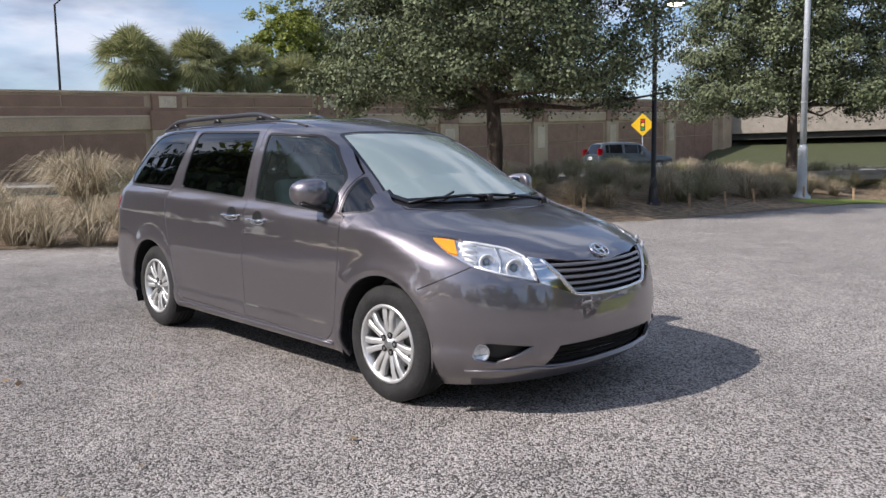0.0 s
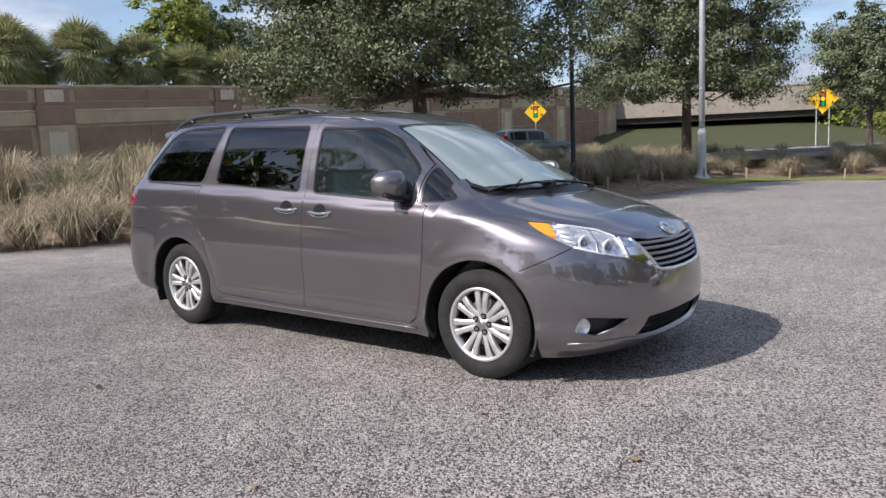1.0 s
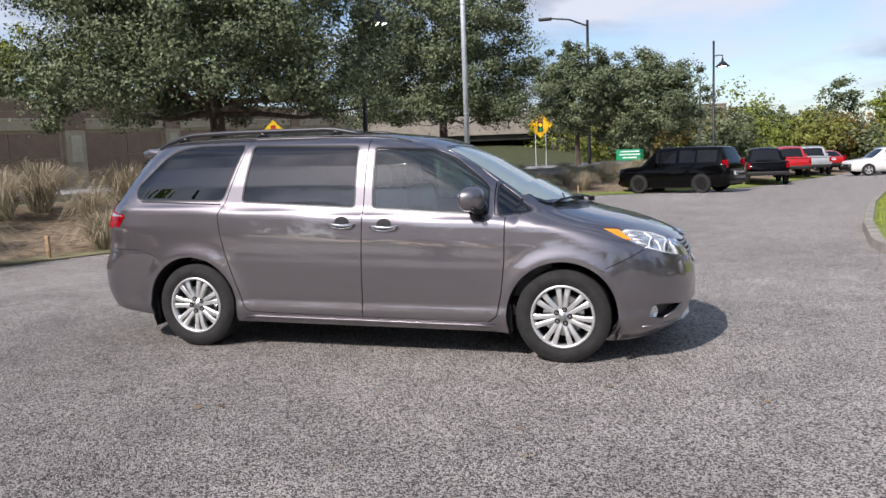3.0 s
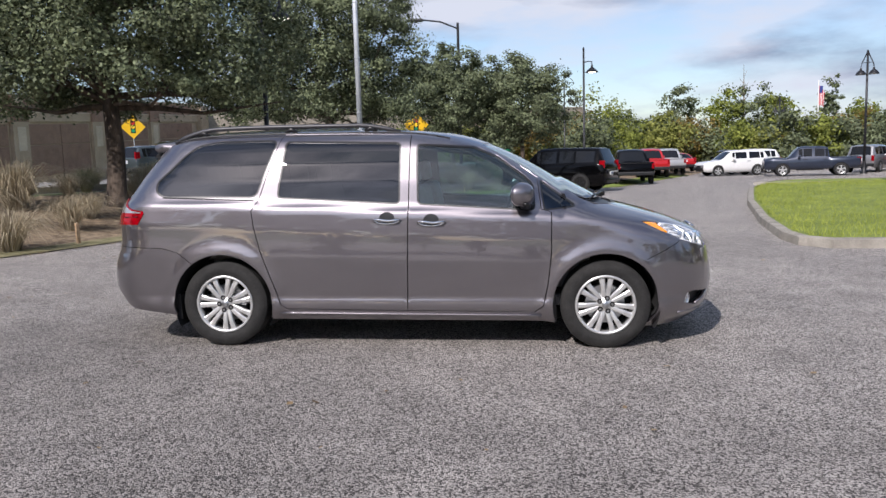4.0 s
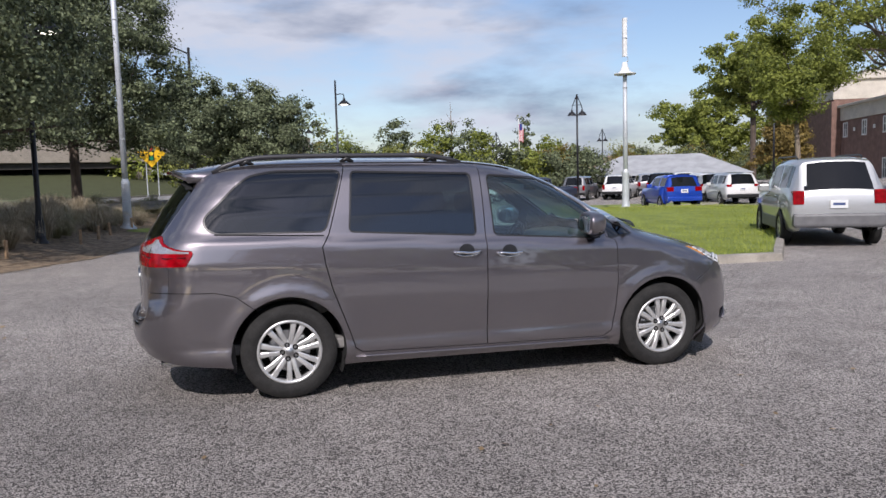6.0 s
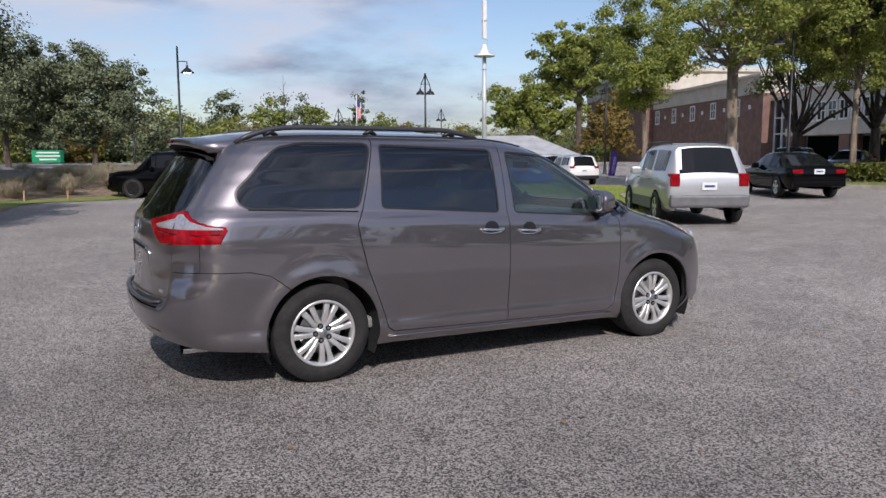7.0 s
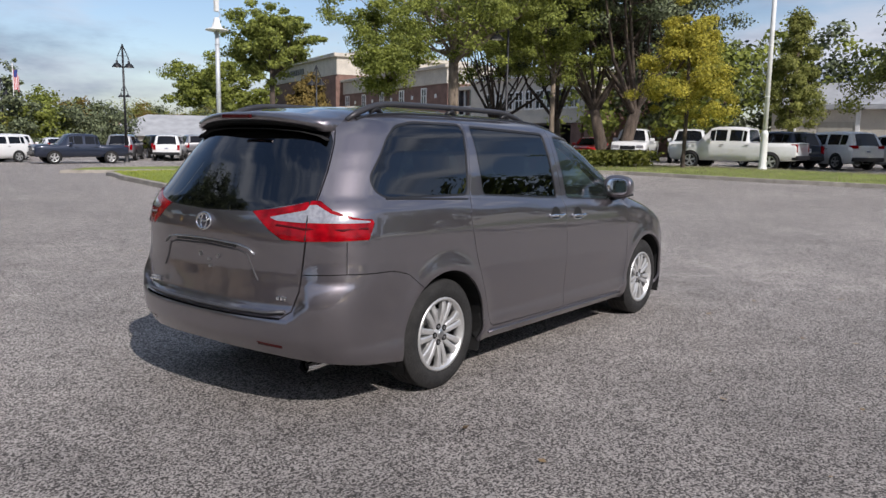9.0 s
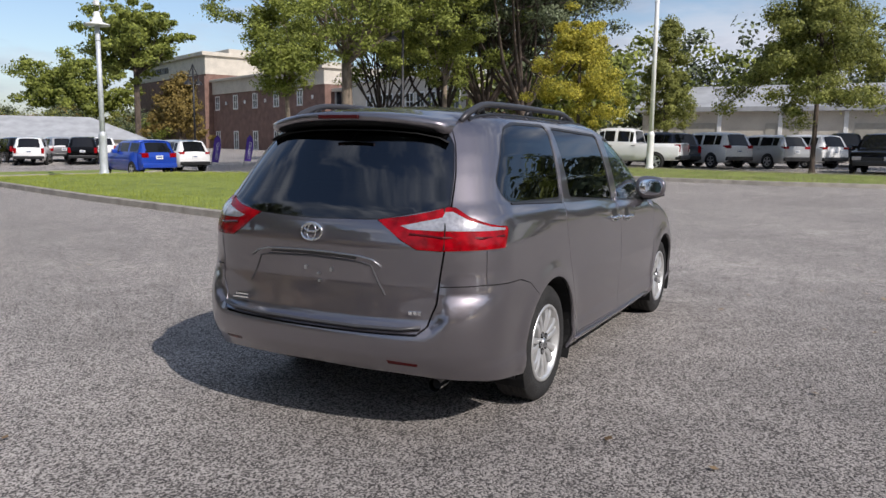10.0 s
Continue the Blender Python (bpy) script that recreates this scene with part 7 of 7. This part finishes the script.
vehicle("suv", "white crossover in the far row", "car", 17.2, 50.6, 190, P_WHITE, suv_shape(4.7, 1.72, 0.93), 2.7, 0.35)
vehicle("sedan", "pale silver sedan in the far row", "car", 18.3, 54.2, 190, P_SILVER, sedan_shape(4.6, 1.46, 0.9), 2.7, 0.33)
vehicle("pickup_truck", "black pickup truck seen from its tailgate", "car", 7.4, 38.6, 88, P_BLACK, pickup_shape(5.7, 1.9, 1.0, 1.18), 3.6, 0.4, cargo=True, rear_lamp=(0.85, 1.15, 0.12))
vehicle("pickup_truck", "red pickup truck seen from its tailgate", "car", 9.7, 46.2, 88, P_RED, pickup_shape(5.7, 1.85, 0.98, 1.15), 3.6, 0.39, cargo=True, rear_lamp=(0.85, 1.15, 0.12))
vehicle("pickup_truck", "silver pickup truck beside the red one", "car", 11.6, 50.0, 86, P_SILVER, pickup_shape(5.7, 1.85, 0.98, 1.15), 3.6, 0.39, cargo=True, rear_lamp=(0.85, 1.15, 0.12))
for i, (x, y, p, nm, lb) in enumerate(((13.5, 56, P_RED, "sedan", "red sedan in the far row"), (17.2, 55.5, P_BLACK, "suv", "black crossover in the far row"), (20.2, 57, P_GREY, "suv", "grey crossover in the far row"), (23.5, 56, P_WHITE, "sedan", "white sedan in the far row"), (28.5, 50, P_BLACK, "suv", "black crossover in the far row"), (30.8, 48.5, P_GREY, "suv", "grey crossover in the far row"), (33.0, 46.8, P_WHITE, "suv", "white crossover in the far row"))):
    vehicle(nm, lb, "car", x, y, 95 - 6 * i, p, suv_shape(4.6, 1.7, 0.92) if nm == "suv" else sedan_shape(), 2.7, 0.34)
for i, (x, y, p, lb) in enumerate(((24.6, 47.6, P_GREY, "grey sport utility vehicle in the middle row"), (29.3, 43.6, P_BLACK, "black sport utility vehicle in the middle row"), (26.8, 45.4, P_WHITE, "white crossover in the middle row"))):
    vehicle("suv", lb, "car", x, y, 50, p, suv_shape(4.8, 1.78, 0.95), 2.8, 0.37)
vehicle("pickup_truck", "white crew-cab pickup truck beside the verge", "car", 31.6, 7.4, 88, P_WHITE, pickup_shape(5.8, 1.93, 1.0, 1.2), 3.6, 0.4, cargo=True, rear_lamp=(0.85, 1.2, 0.12))
vehicle("suv", "dark blue sport utility vehicle behind the white pickup", "car", 35.3, 6.6, 50, P_NAVY, suv_shape(4.7, 1.75, 0.94), 2.75, 0.36)
vehicle("suv", "white sport utility vehicle with dark glass in the row", "car", 36.7, 4.4, 52, P_WHITE, suv_shape(4.75, 1.78, 0.95), 2.85, 0.37, rear_lamp=(1.0, 1.15, 0.3))
vehicle("suv", "silver crossover in the row", "car", 38.1, 1.8, 50, P_SILVER, suv_shape(4.7, 1.68, 0.93), 2.75, 0.36, rear_lamp=(1.0, 1.12, 0.3))
vehicle("suv", "white crossover at the end of the row", "car", 40.3, 0.1, 48, P_WHITE, suv_shape(4.8, 1.74, 0.94), 2.75, 0.36, rear_lamp=(1.0, 1.12, 0.3))
vehicle("pickup_truck", "black and grey pickup truck nose-on in the row", "car", 45.5, -2.0, 180, P_BLACK, pickup_shape(5.7, 1.9, 1.0, 1.18), 3.6, 0.4, cargo=True)
vehicle("suv", "black sport utility vehicle on the asphalt beside the tree", "car", 33.4, -3.6, 170, P_BLACK, suv_shape(4.7, 1.75, 0.94), 2.75, 0.37)
vehicle("pickup_truck", "white pickup truck under the trees", "car", 38.5, 15.4, 195, P_WHITE, pickup_shape(5.7, 1.9, 1.0, 1.18), 3.6, 0.4, cargo=True)
vehicle("pickup_truck", "white pickup truck under the trees", "car", 39.4, 12.4, 195, P_WHITE, pickup_shape(5.7, 1.9, 1.0, 1.18), 3.6, 0.4, cargo=True)
vehicle("sedan", "dark blue sedan parked under the oaks", "car", 38.0, 21.5, 200, P_NAVY, sedan_shape(), 2.75, 0.33)
vehicle("sedan", "maroon sedan parked under the oaks", "car", 38.8, 18.5, 200, P_RED, sedan_shape(), 2.75, 0.33)
vehicle("suv", "black crossover parked under the oaks", "car", 36.8, 24.5, 200, P_BLACK, suv_shape(), 2.75, 0.34)


# ---- trees east and north ----
tree("oak", 26.8, 20.3, land(26.8, 20.3), 13.6, 5.9, 4.7, 0.3, GREEN_LEAF, "tall oak with ragged bright green leaves and a pale trunk", 61, 66000, 230, 0.085, 0.95, "layered", BARK_PALE, 13)
tree("oak", 18.3, 17.2, land(18.3, 17.2) + 0.1, 7.0, 1.7, 3.1, 0.1, GREEN_LEAF, "slender young oak with hanging bright green leaves on the lawn", 73, 26000, 90, 0.066, 0.62, "round", BARK_PALE, 7)
tree("oak", 40.5, 26.9, land(40.5, 26.9), 14.5, 5.6, 5.6, 0.3, GREEN_LEAF, "dark oak with spreading limbs before the building", 62, 56000, 220, 0.11, 1.15, "layered", BARK, 15, fork=0.3)
tree("oak", 32.3, 17.6, land(32.3, 17.6), 11.0, 3.2, 4.0, 0.15, GREEN_LEAF, "slender oak with hanging bright green leaves", 63, 36000, 130, 0.085, 0.85, "layered", BARK_PALE, 8)
tree("oak", 43.8, 23.8, land(43.8, 23.8), 15.0, 5.8, 5.8, 0.34, OAK_LEAF, "dark oak with spreading limbs before the building", 66, 56000, 220, 0.11, 1.15, "layered", BARK, 15, fork=0.3)
tree("oak", 36.6, 15.3, land(36.6, 15.3), 15.5, 6.2, 6.0, 0.4, OAK_LEAF, "great twin-stemmed oak beside the verge", 64, 64000, 240, 0.105, 1.15, "layered", BARK, 14, (0.55, -0.4), 0.3)
tree("oak", 36.1, 16.3, land(36.1, 16.3), 15.0, 5.4, 6.0, 0.36, OAK_LEAF, "great twin-stemmed oak beside the verge", 65, 48000, 190, 0.105, 1.15, "layered", BARK, 12, (-0.4, 0.5), 0.3)
tree("ash", 28.5, 8.75, land(28.5, 8.75), 7.3, 2.9, 1.9, 0.09, YELLOW_LEAF, "slender yellow-leaved autumn tree on the verge", 67, 32000, 120, 0.07, 0.6, "cone", BARK, 8)
tree("cypress", 43.5, 7.9, land(43.5, 7.9), 9.2, 2.1, 1.2, 0.14, MIX_LEAF, "pointed yellow-green tree beside the low building", 68, 30000, 110, 0.09, 0.65, "cone", BARK, 8)
tree("cypress", 32.2, -0.9, land(32.2, -0.9), 9.4, 3.9, 2.2, 0.1, MIX_LEAF, "layered green tree on the kerbed verge", 69, 64000, 150, 0.075, 0.8, "cone", BARK, 10)
tree("oak", 84.0, 116.3, 0.0, 15.8, 8.6, 3.2, 0.4, GREEN_LEAF, "rounded dark green tree beyond the car park", 70, 26000, 170, 0.34, 2.1, "layered", BARK, 10)
tree("oak", 66.0, 80.9, 0.0, 19.2, 5.6, 9.6, 0.42, GREEN_LEAF, "tall high-crowned oak near the brick building", 71, 26000, 130, 0.26, 1.5, "layered", BARK, 10)
tree("cedar", 59.3, 66.3, 0.0, 9.0, 3.9, 1.4, 0.2, RUST_LEAF, "broad low cedar with rust-tinged leaves by the building", 72, 17000, 120, 0.2, 1.2, "cone", BARK, 8)


def woodland(name, spots, mats, label, seed, count=900, leaf=0.42):
    """Far trees that nobody could count: many crowns in one mesh for each leaf colour."""
    rng = np.random.default_rng(seed)
    for m_i, mat in enumerate(mats):
        qs, tr = [], []
        for i, (x, y, h, r) in enumerate(spots):
            if i % len(mats) != m_i:
                continue
            p, cs, out = crown_places(rng, int(count * r / 3), 46, r, h * 0.5, h * 0.55, 0.3 + 0.42 * r, "cone" if i % 5 == 3 else "round")
            g = land(x, y)
            qs.append(leaves(p + np.array([x, y, g]), leaf * rng.uniform(0.6, 1.3, len(p)), rng, 0.6, 1.6, out))
        tagged(new(name, leaf_mesh(name, np.concatenate(qs), mat)), label, "woods", "", "stuff")


rng = np.random.default_rng(77)
north = []
for k in range(64):
    u = k / 63
    back = u > 0.6
    north.append(((-4 + 72 * u) * (1.35 if back else 1) + rng.normal() * 1.5, (80 - 12 * u) * (1.55 if back else 1) + rng.normal() * 4, rng.uniform(3.3, 5.0) * (1.3 if back else 1), rng.uniform(2.2, 3.4) * (1.4 if back else 1)))
north += [(12, 78, 5.4, 3.0), (8, 70, 4.8, 2.8), (16, 73, 4.6, 2.6)]
woodland("far_woods", north, (GREEN_LEAF, OAK_LEAF, MIX_LEAF, OAK_LEAF, RUST_LEAF, OAK_LEAF, GREEN_LEAF, OAK_LEAF), "line of mixed green and rusty trees beyond the car park", 78, 3000, 0.2)
tall = [(35.2, 159.5, 15.0, 4.2), (44.0, 157.0, 13.2, 4.6), (48.5, 156.5, 14.2, 4.8), (52.5, 155.5, 12.6, 4.2), (62.2, 151.2, 14.0, 2.4), (54.6, 153.8, 11.2, 1.9), (24.0, 161.0, 10.0, 3.0), (66.5, 149.5, 10.0, 3.5)]
woodland("tall_woods", tall, (OAK_LEAF, GREEN_LEAF), "taller dark crowns and conifers standing above the woods", 83, 2600, 0.36)
east = [(66 + rng.normal() * 3, y, rng.uniform(9.5, 13), rng.uniform(3.4, 4.6)) for y in np.arange(-26, 26, 3.4)] + [(56 + rng.normal() * 2, y, rng.uniform(10, 13), 4.2) for y in (17, 21, 26)]
woodland("east_woods", east, (GREEN_LEAF, OAK_LEAF), "tall dark green trees behind the low building", 79, 1800, 0.29)
west = [(-50 + rng.normal() * 3, y, rng.uniform(8.5, 10.5), rng.uniform(2.6, 3.6)) for y in np.arange(20, 60, 3.2)] + [(-30 + i * 6, 96 + rng.normal() * 3, rng.uniform(7, 9), 4.0) for i in range(8)]
west = [w for w in west if w[1] > 30]
woodland("west_woods", west, (GREEN_LEAF, OAK_LEAF), "dense green trees beyond the highway wall", 80, 1500, 0.27)
# trees and buildings behind the camera's path close the place for reflections
south = [(x, -15 + 0.25 * (x + 30) + rng.normal() * 1.5, rng.uniform(9, 13.5), rng.uniform(3.2, 4.4)) for x in np.arange(-44, -22, 3.6)]
south += [(x, -34 + rng.normal() * 2.5 - 0.01 * x * x * 0.2, rng.uniform(6.5, 9.5), rng.uniform(3.2, 4.4)) for x in np.arange(-46, 30, 5.2)]
south += [(d * math.cos(a), d * math.sin(a), h, 3.4) for a, d, h in ((radians(200 + 4.6 * k), 26 + 1.5 * (k % 3), 10.5 + 1.3 * (k * 7 % 4)) for k in range(9))]
south += [(d * math.cos(a), d * math.sin(a), h, 3.6) for a, d, h in ((radians(317 + 4.8 * k), 38 + 1.5 * (k % 2), 10.5 + 1.2 * (k * 5 % 3)) for k in range(6))]
woodland("south_woods", south, (OAK_LEAF, GREEN_LEAF), "row of dark trees on the other side of the car park", 81, 1600, 0.36)
twig = thing("bare_tree", Matrix.Translation((46.9, 156.4, -0.3)) @ Matrix.Diagonal((1.6, 1.6, 1.6, 1)), "tall bare dead tree above the woods", "tree")
part("trunk", join(tube([(0, 0, 0), (0.1, 0, 6), (0, 0, 11.5)], [0.15, 0.1, 0.02], 6), *[tube([(0, 0, z), (d * 0.7, 0.1, z + 0.8)], [0.04, 0.01], 5) for z, d in ((7, 1), (7.8, -1), (8.6, 1), (9.2, -0.8), (10, 0.6))]), BARK_PALE, twig)

# hedge on the verge and lawn blades
rng = np.random.default_rng(90)
hp = []
for k in range(5200):
    u = rng.random()
    hp.append((26.3 + 2.0 * u + rng.normal() * 0.42, 14.0 - 3.6 * u + rng.normal() * 0.3, rng.random() ** 0.6 * 0.72))
hp = np.array(hp)
hp[:, 2] += np.array([land(a, b) + 0.13 for a, b in hp[:, :2]])
hedge = new("hedge", leaf_mesh("hedge", leaves(hp, 0.11 * rng.uniform(0.6, 1.3, len(hp)), rng), HEDGE_LEAF))
tagged(hedge, "low clipped hedge with yellowing green leaves on the verge", "hedge")


def blades(name, outline, count, height, mat, label, seed):
    rng = np.random.default_rng(seed)
    o = np.array(outline)
    p = rng.uniform(o.min(0), o.max(0), (count, 2))
    p = p[inside(outline, p)]
    n = len(p)
    z = np.array([land(a, b) for a, b in p]) + 0.12
    az = rng.uniform(0, 6.28, n)
    h = height * rng.uniform(0.5, 1.3, n)
    a = np.stack([p[:, 0], p[:, 1], z], 1)
    w = np.stack([np.cos(az), np.sin(az), 0 * az], 1) * 0.006
    tip = a + np.stack([rng.normal(size=n) * 0.03, rng.normal(size=n) * 0.03, h], 1)
    q = np.stack([a - w, a + w, tip + w * 0.3, tip - w * 0.3], 1).reshape(-1, 3)
    tagged(new(name, leaf_mesh(name, q, mat)), label, "grass", "", "stuff")


LAWN_LEAF = leafy("lawn_blades", (0.3, 0.38, 0.055), 0.35, 0.35, (0.5, 0.54, 0.11))
blades("lawn_blades", grown(LAWN, -0.22), 60000, 0.075, LAWN_LEAF, "short mown grass blades of the lawn island", 91)
blades("verge_blades", grown(EAST, -0.22), 26000, 0.09, STRAW_GREEN, "short straw-green grass on the verge", 92)


# ---- buildings ----
FRAME_GREY = material("window_frame_paint", (0.46, 0.45, 0.43), 0.6, scale=4, spread=0.1)


def facade_window(parent, x0, x1, z0, z1, y, bars=1, mat=FRAME_GREY, k=1.0):
    """A framed window on a wall that looks towards -y; k widens its frame."""
    w = part("window", join(*[as_lists(box(*b)) for b in ((x0, x1, y - 0.06 * k, y + 0.02, z1 - 0.09 * k, z1), (x0, x1, y - 0.08 * k, y + 0.02, z0 - 0.03 * k, z0 + 0.07 * k), (x0, x0 + 0.08 * k, y - 0.06 * k, y + 0.02, z0, z1), (x1 - 0.08 * k, x1, y - 0.06 * k, y + 0.02, z0, z1))]), mat, parent)
    part("pane", as_lists(box(x0 + 0.08 * k, x1 - 0.08 * k, y - 0.015, y + 0.015, z0 + 0.07 * k, z1 - 0.09 * k)), DARK_GLASS, w)
    for n in range(bars):
        xm = x0 + (x1 - x0) * (n + 1) / (bars + 1)
        part("glazing_bar", as_lists(box(xm - 0.025 * k, xm + 0.025 * k, y - 0.05 * k, y - 0.016, z0, z1)), mat, w)
    zm = (z0 + z1) / 2
    part("glazing_bar", as_lists(box(x0, x1, y - 0.045 * k, y - 0.016, zm - 0.025 * k, zm + 0.025 * k)), mat, w)


# the long brick hall: a tall block, a lower block, a glazed entry and a portico in one line
hall = thing("brick_building", Matrix.Translation((99.1, 119.7, 0.0)) @ Matrix.Rotation(math.atan2(-0.917, -0.4), 4, "Z"), "two-storey red brick building with pale cornice and white windows", "building")
part("tall_wall", as_lists(box(0, 35, 0, 24, -0.8, 11.5)), BRICK, hall)
part("tall_band", as_lists(box(-0.05, 35.05, -0.12, 24, 11.5, 14.3, 0.03)), STUCCO, hall)
part("tall_cornice", as_lists(box(-0.5, 35.5, -0.7, 24.5, 14.3, 14.9, 0.08)), STUCCO, hall)
part("roof_unit", as_lists(box(24, 30, 6, 11, 14.9, 16.2, 0.05)), STUCCO, hall)
for k in range(7):
    part("sign_bar", as_lists(box(10.0 + k * 1.3, 10.9 + k * 1.3, -0.25, -0.13, 12.5, 13.5)), BLACK_METAL, hall)
part("corner_pier", as_lists(box(32.4, 35.2, -0.35, 1.0, -0.8, 11.2, 0.05)), BRICK, hall)
part("low_wall", as_lists(box(35.2, 70, 1.0, 22, -0.8, 8.3)), BRICK, hall)
part("low_band", as_lists(box(35.2, 70.05, 0.85, 22, 8.3, 10.2, 0.03)), STUCCO, hall)
part("low_cornice", as_lists(box(35.2, 70.4, 0.4, 22.4, 10.2, 10.55, 0.06)), STUCCO, hall)
for x in (37.0, 43.7, 50.4, 57.0, 63.7):
    facade_window(hall, x - 0.75, x + 0.75, 5.9, 8.0, 1.0, 1, WHITE_PAINT, 1.8)
    facade_window(hall, x - 0.75, x + 0.75, 0.0, 2.7, 1.0, 1, WHITE_PAINT, 1.8)
    part("wall_light", as_lists(box(x + 3.2, x + 3.5, 0.8, 1.0, 6.6, 7.1, 0.03)), WHITE_PAINT, hall)
part("glass_entry", as_lists(box(70, 77, 2.6, 14, -0.8, 7.4)), DARK_GLASS, hall)
for k in range(5):
    part("mullion", as_lists(box(70 + 1.7 * k - 0.07, 70 + 1.7 * k + 0.07, 2.4, 2.6, -0.8, 7.4)), WHITE_PAINT, hall)
for z in (1.6, 3.6, 5.4):
    part("transom", as_lists(box(70, 77, 2.42, 2.59, z - 0.07, z + 0.07)), WHITE_PAINT, hall)
part("entry_roof", as_lists(box(69.8, 77.2, 1.9, 14.3, 7.4, 7.8, 0.04)), STUCCO, hall)
part("upper_storey", as_lists(box(77, 98, 0.2, 16, 4.0, 7.9)), STUCCO, hall)
part("upper_cornice", as_lists(box(76.8, 98.4, -0.2, 16.4, 7.9, 8.35, 0.05)), WHITE_PAINT, hall)
part("portico_beam", as_lists(box(77, 98, -0.05, 16, 3.2, 4.0, 0.04)), STUCCO, hall)
for k in range(9):
    x = 80.6 + 1.85 * k
    facade_window(hall, x, x + 1.5, 4.6, 6.5, 0.2, 1, WHITE_PAINT, 1.6)
for x in (77.8, 87.2, 96.6):
    part("column", as_lists(box(x - 0.8, x + 0.8, 0.1, 1.5, -0.8, 3.2, 0.05)), BRICK, hall)
# dark block behind the columns stands in for the portico's shaded inside
part("portico_shade", as_lists(box(77, 98, 7.5, 16, -0.8, 3.2)), DARK_GLASS, hall)
part("end_wall", as_lists(box(98, 100.2, -0.1, 16, -0.8, 5.8, 0.05)), BRICK, hall)

low = thing("low_building", Matrix.Translation((57.0, -25.0, 0.8)) @ Matrix.Rotation(math.radians(88), 4, "Z"), "low pale building with a broad grey metal roof", "building")
part("wall", as_lists(box(0, 38, -10, 0.0, -0.5, 3.4)), STUCCO, low)
part("roof", prism([(0.6, 3.3), (0.6, 3.65), (-5.2, 5.6), (-11, 3.65), (-11, 3.3)], "x", -0.5, 38.5), ROOF_GREY, low)
for k in range(9):
    part("pilaster", as_lists(box(1 + k * 4.4, 1.3 + k * 4.4, 0.0, 0.12, -0.5, 3.3, 0.02)), WHITE_PAINT, low)
for k in range(6):
    part("shutter_panel", as_lists(box(2.2 + k * 6, 4.6 + k * 6, 0.0, 0.05, 0.2, 2.4, 0.02)), material("tan_panel", (0.36, 0.34, 0.29), 0.8, scale=2, spread=0.1) if k == 0 else bpy.data.materials["tan_panel"], low)
for nm, cx, cy, rot, L3, D, hw, hr, rm, lb in (("house", 45.5, 70.5, -34, 19, 10, 1.7, 4.0, ROOF_GREY, "low house with a broad grey hipped roof"), ("house", 62, 104, -30, 18, 9, 2.9, 4.9, ROOF_BROWN, "long low house with a brown roof")):
    t = thing(nm, pose(cx, cy, -0.3, 0, 0, rot), lb, "building")
    part("wall", as_lists(box(-L3 / 2, L3 / 2, 0, D, 0, hw)), STUCCO, t)
    vs = [(-L3 / 2 - 0.5, -0.5, hw - 0.1), (L3 / 2 + 0.5, -0.5, hw - 0.1), (L3 / 2 + 0.5, D + 0.5, hw - 0.1), (-L3 / 2 - 0.5, D + 0.5, hw - 0.1), (-L3 / 2 + D / 2, D / 2, hr), (L3 / 2 - D / 2, D / 2, hr)]
    part("roof", (vs, [(0, 1, 5, 4), (1, 2, 5), (2, 3, 4, 5), (3, 0, 4), (3, 2, 1, 0)]), rm, t)
    for k in range(4):
        facade_window(t, -L3 / 2 + 1.5 + k * L3 / 4.5, -L3 / 2 + 2.7 + k * L3 / 4.5, 0.8, 1.8, 0.0)

# feather flags by the building
for x, y, lean in ((29.8, 32.6, 0.2), (31.6, 31.6, -0.15)):
    t = thing("feather_flag", pose(x, y, land(x, y), 0, 8, -40) @ Matrix.Diagonal((0.68, 0.68, 0.68, 1)), "purple feather advertising flag with white lettering", "flag", "feather flags")
    part("pole", tube([(0, 0, 0), (0, 0, 2.6), (0.25, 0, 3.0)], 0.02, 6), BLACK_METAL, t)
    part("cloth", prism([(0.03, 0.5), (0.6, 0.55), (0.68, 1.8), (0.55, 2.7), (0.25, 2.98), (0.03, 2.6)], "y", -0.008, 0.008), CLOTH_PURPLE, t)
    c = bpy.data.curves.new("lettering", "FONT")
    c.body, c.size, c.extrude = "CERTIFIED", 0.34, 0.002
    ob = new("lettering", c)
    ob.parent = t
    ob.matrix_basis = pose(0.5, -0.012, 0.75, 90, -90, 0)
    c.materials.append(CLOTH_WHITE)


# fallen leaves along the bed's edge and a few on the asphalt
rng = np.random.default_rng(95)
fall = []
for ex, ey in dense(BED_EDGE[2:9], 0.03):
    if rng.random() < 0.75:
        d = abs(rng.normal()) * 0.45 - 0.25
        fall.append((ex + d, ey - 0.3 * d))
for k in range(130):
    fall.append((rng.uniform(-7, 7), rng.uniform(-4.5, 6)))
fall = np.array([(a, b, land(a, b) + 0.016) for a, b in fall if not (abs(a) < 2.8 and abs(b) < 1.2)])
litter = new("fallen_leaves", leaf_mesh("fallen_leaves", leaves(fall, rng.uniform(0.018, 0.05, len(fall)), rng, 0.15, 1.5, np.tile([0.0, 0.0, 1.0], (len(fall), 1)), 0.15), leafy("dead_leaves", (0.2, 0.12, 0.06), 0.5, 0.1, (0.42, 0.3, 0.16))))
tagged(litter, "scattered small brown fallen leaves on asphalt and mulch", "leaves", "", "stuff")
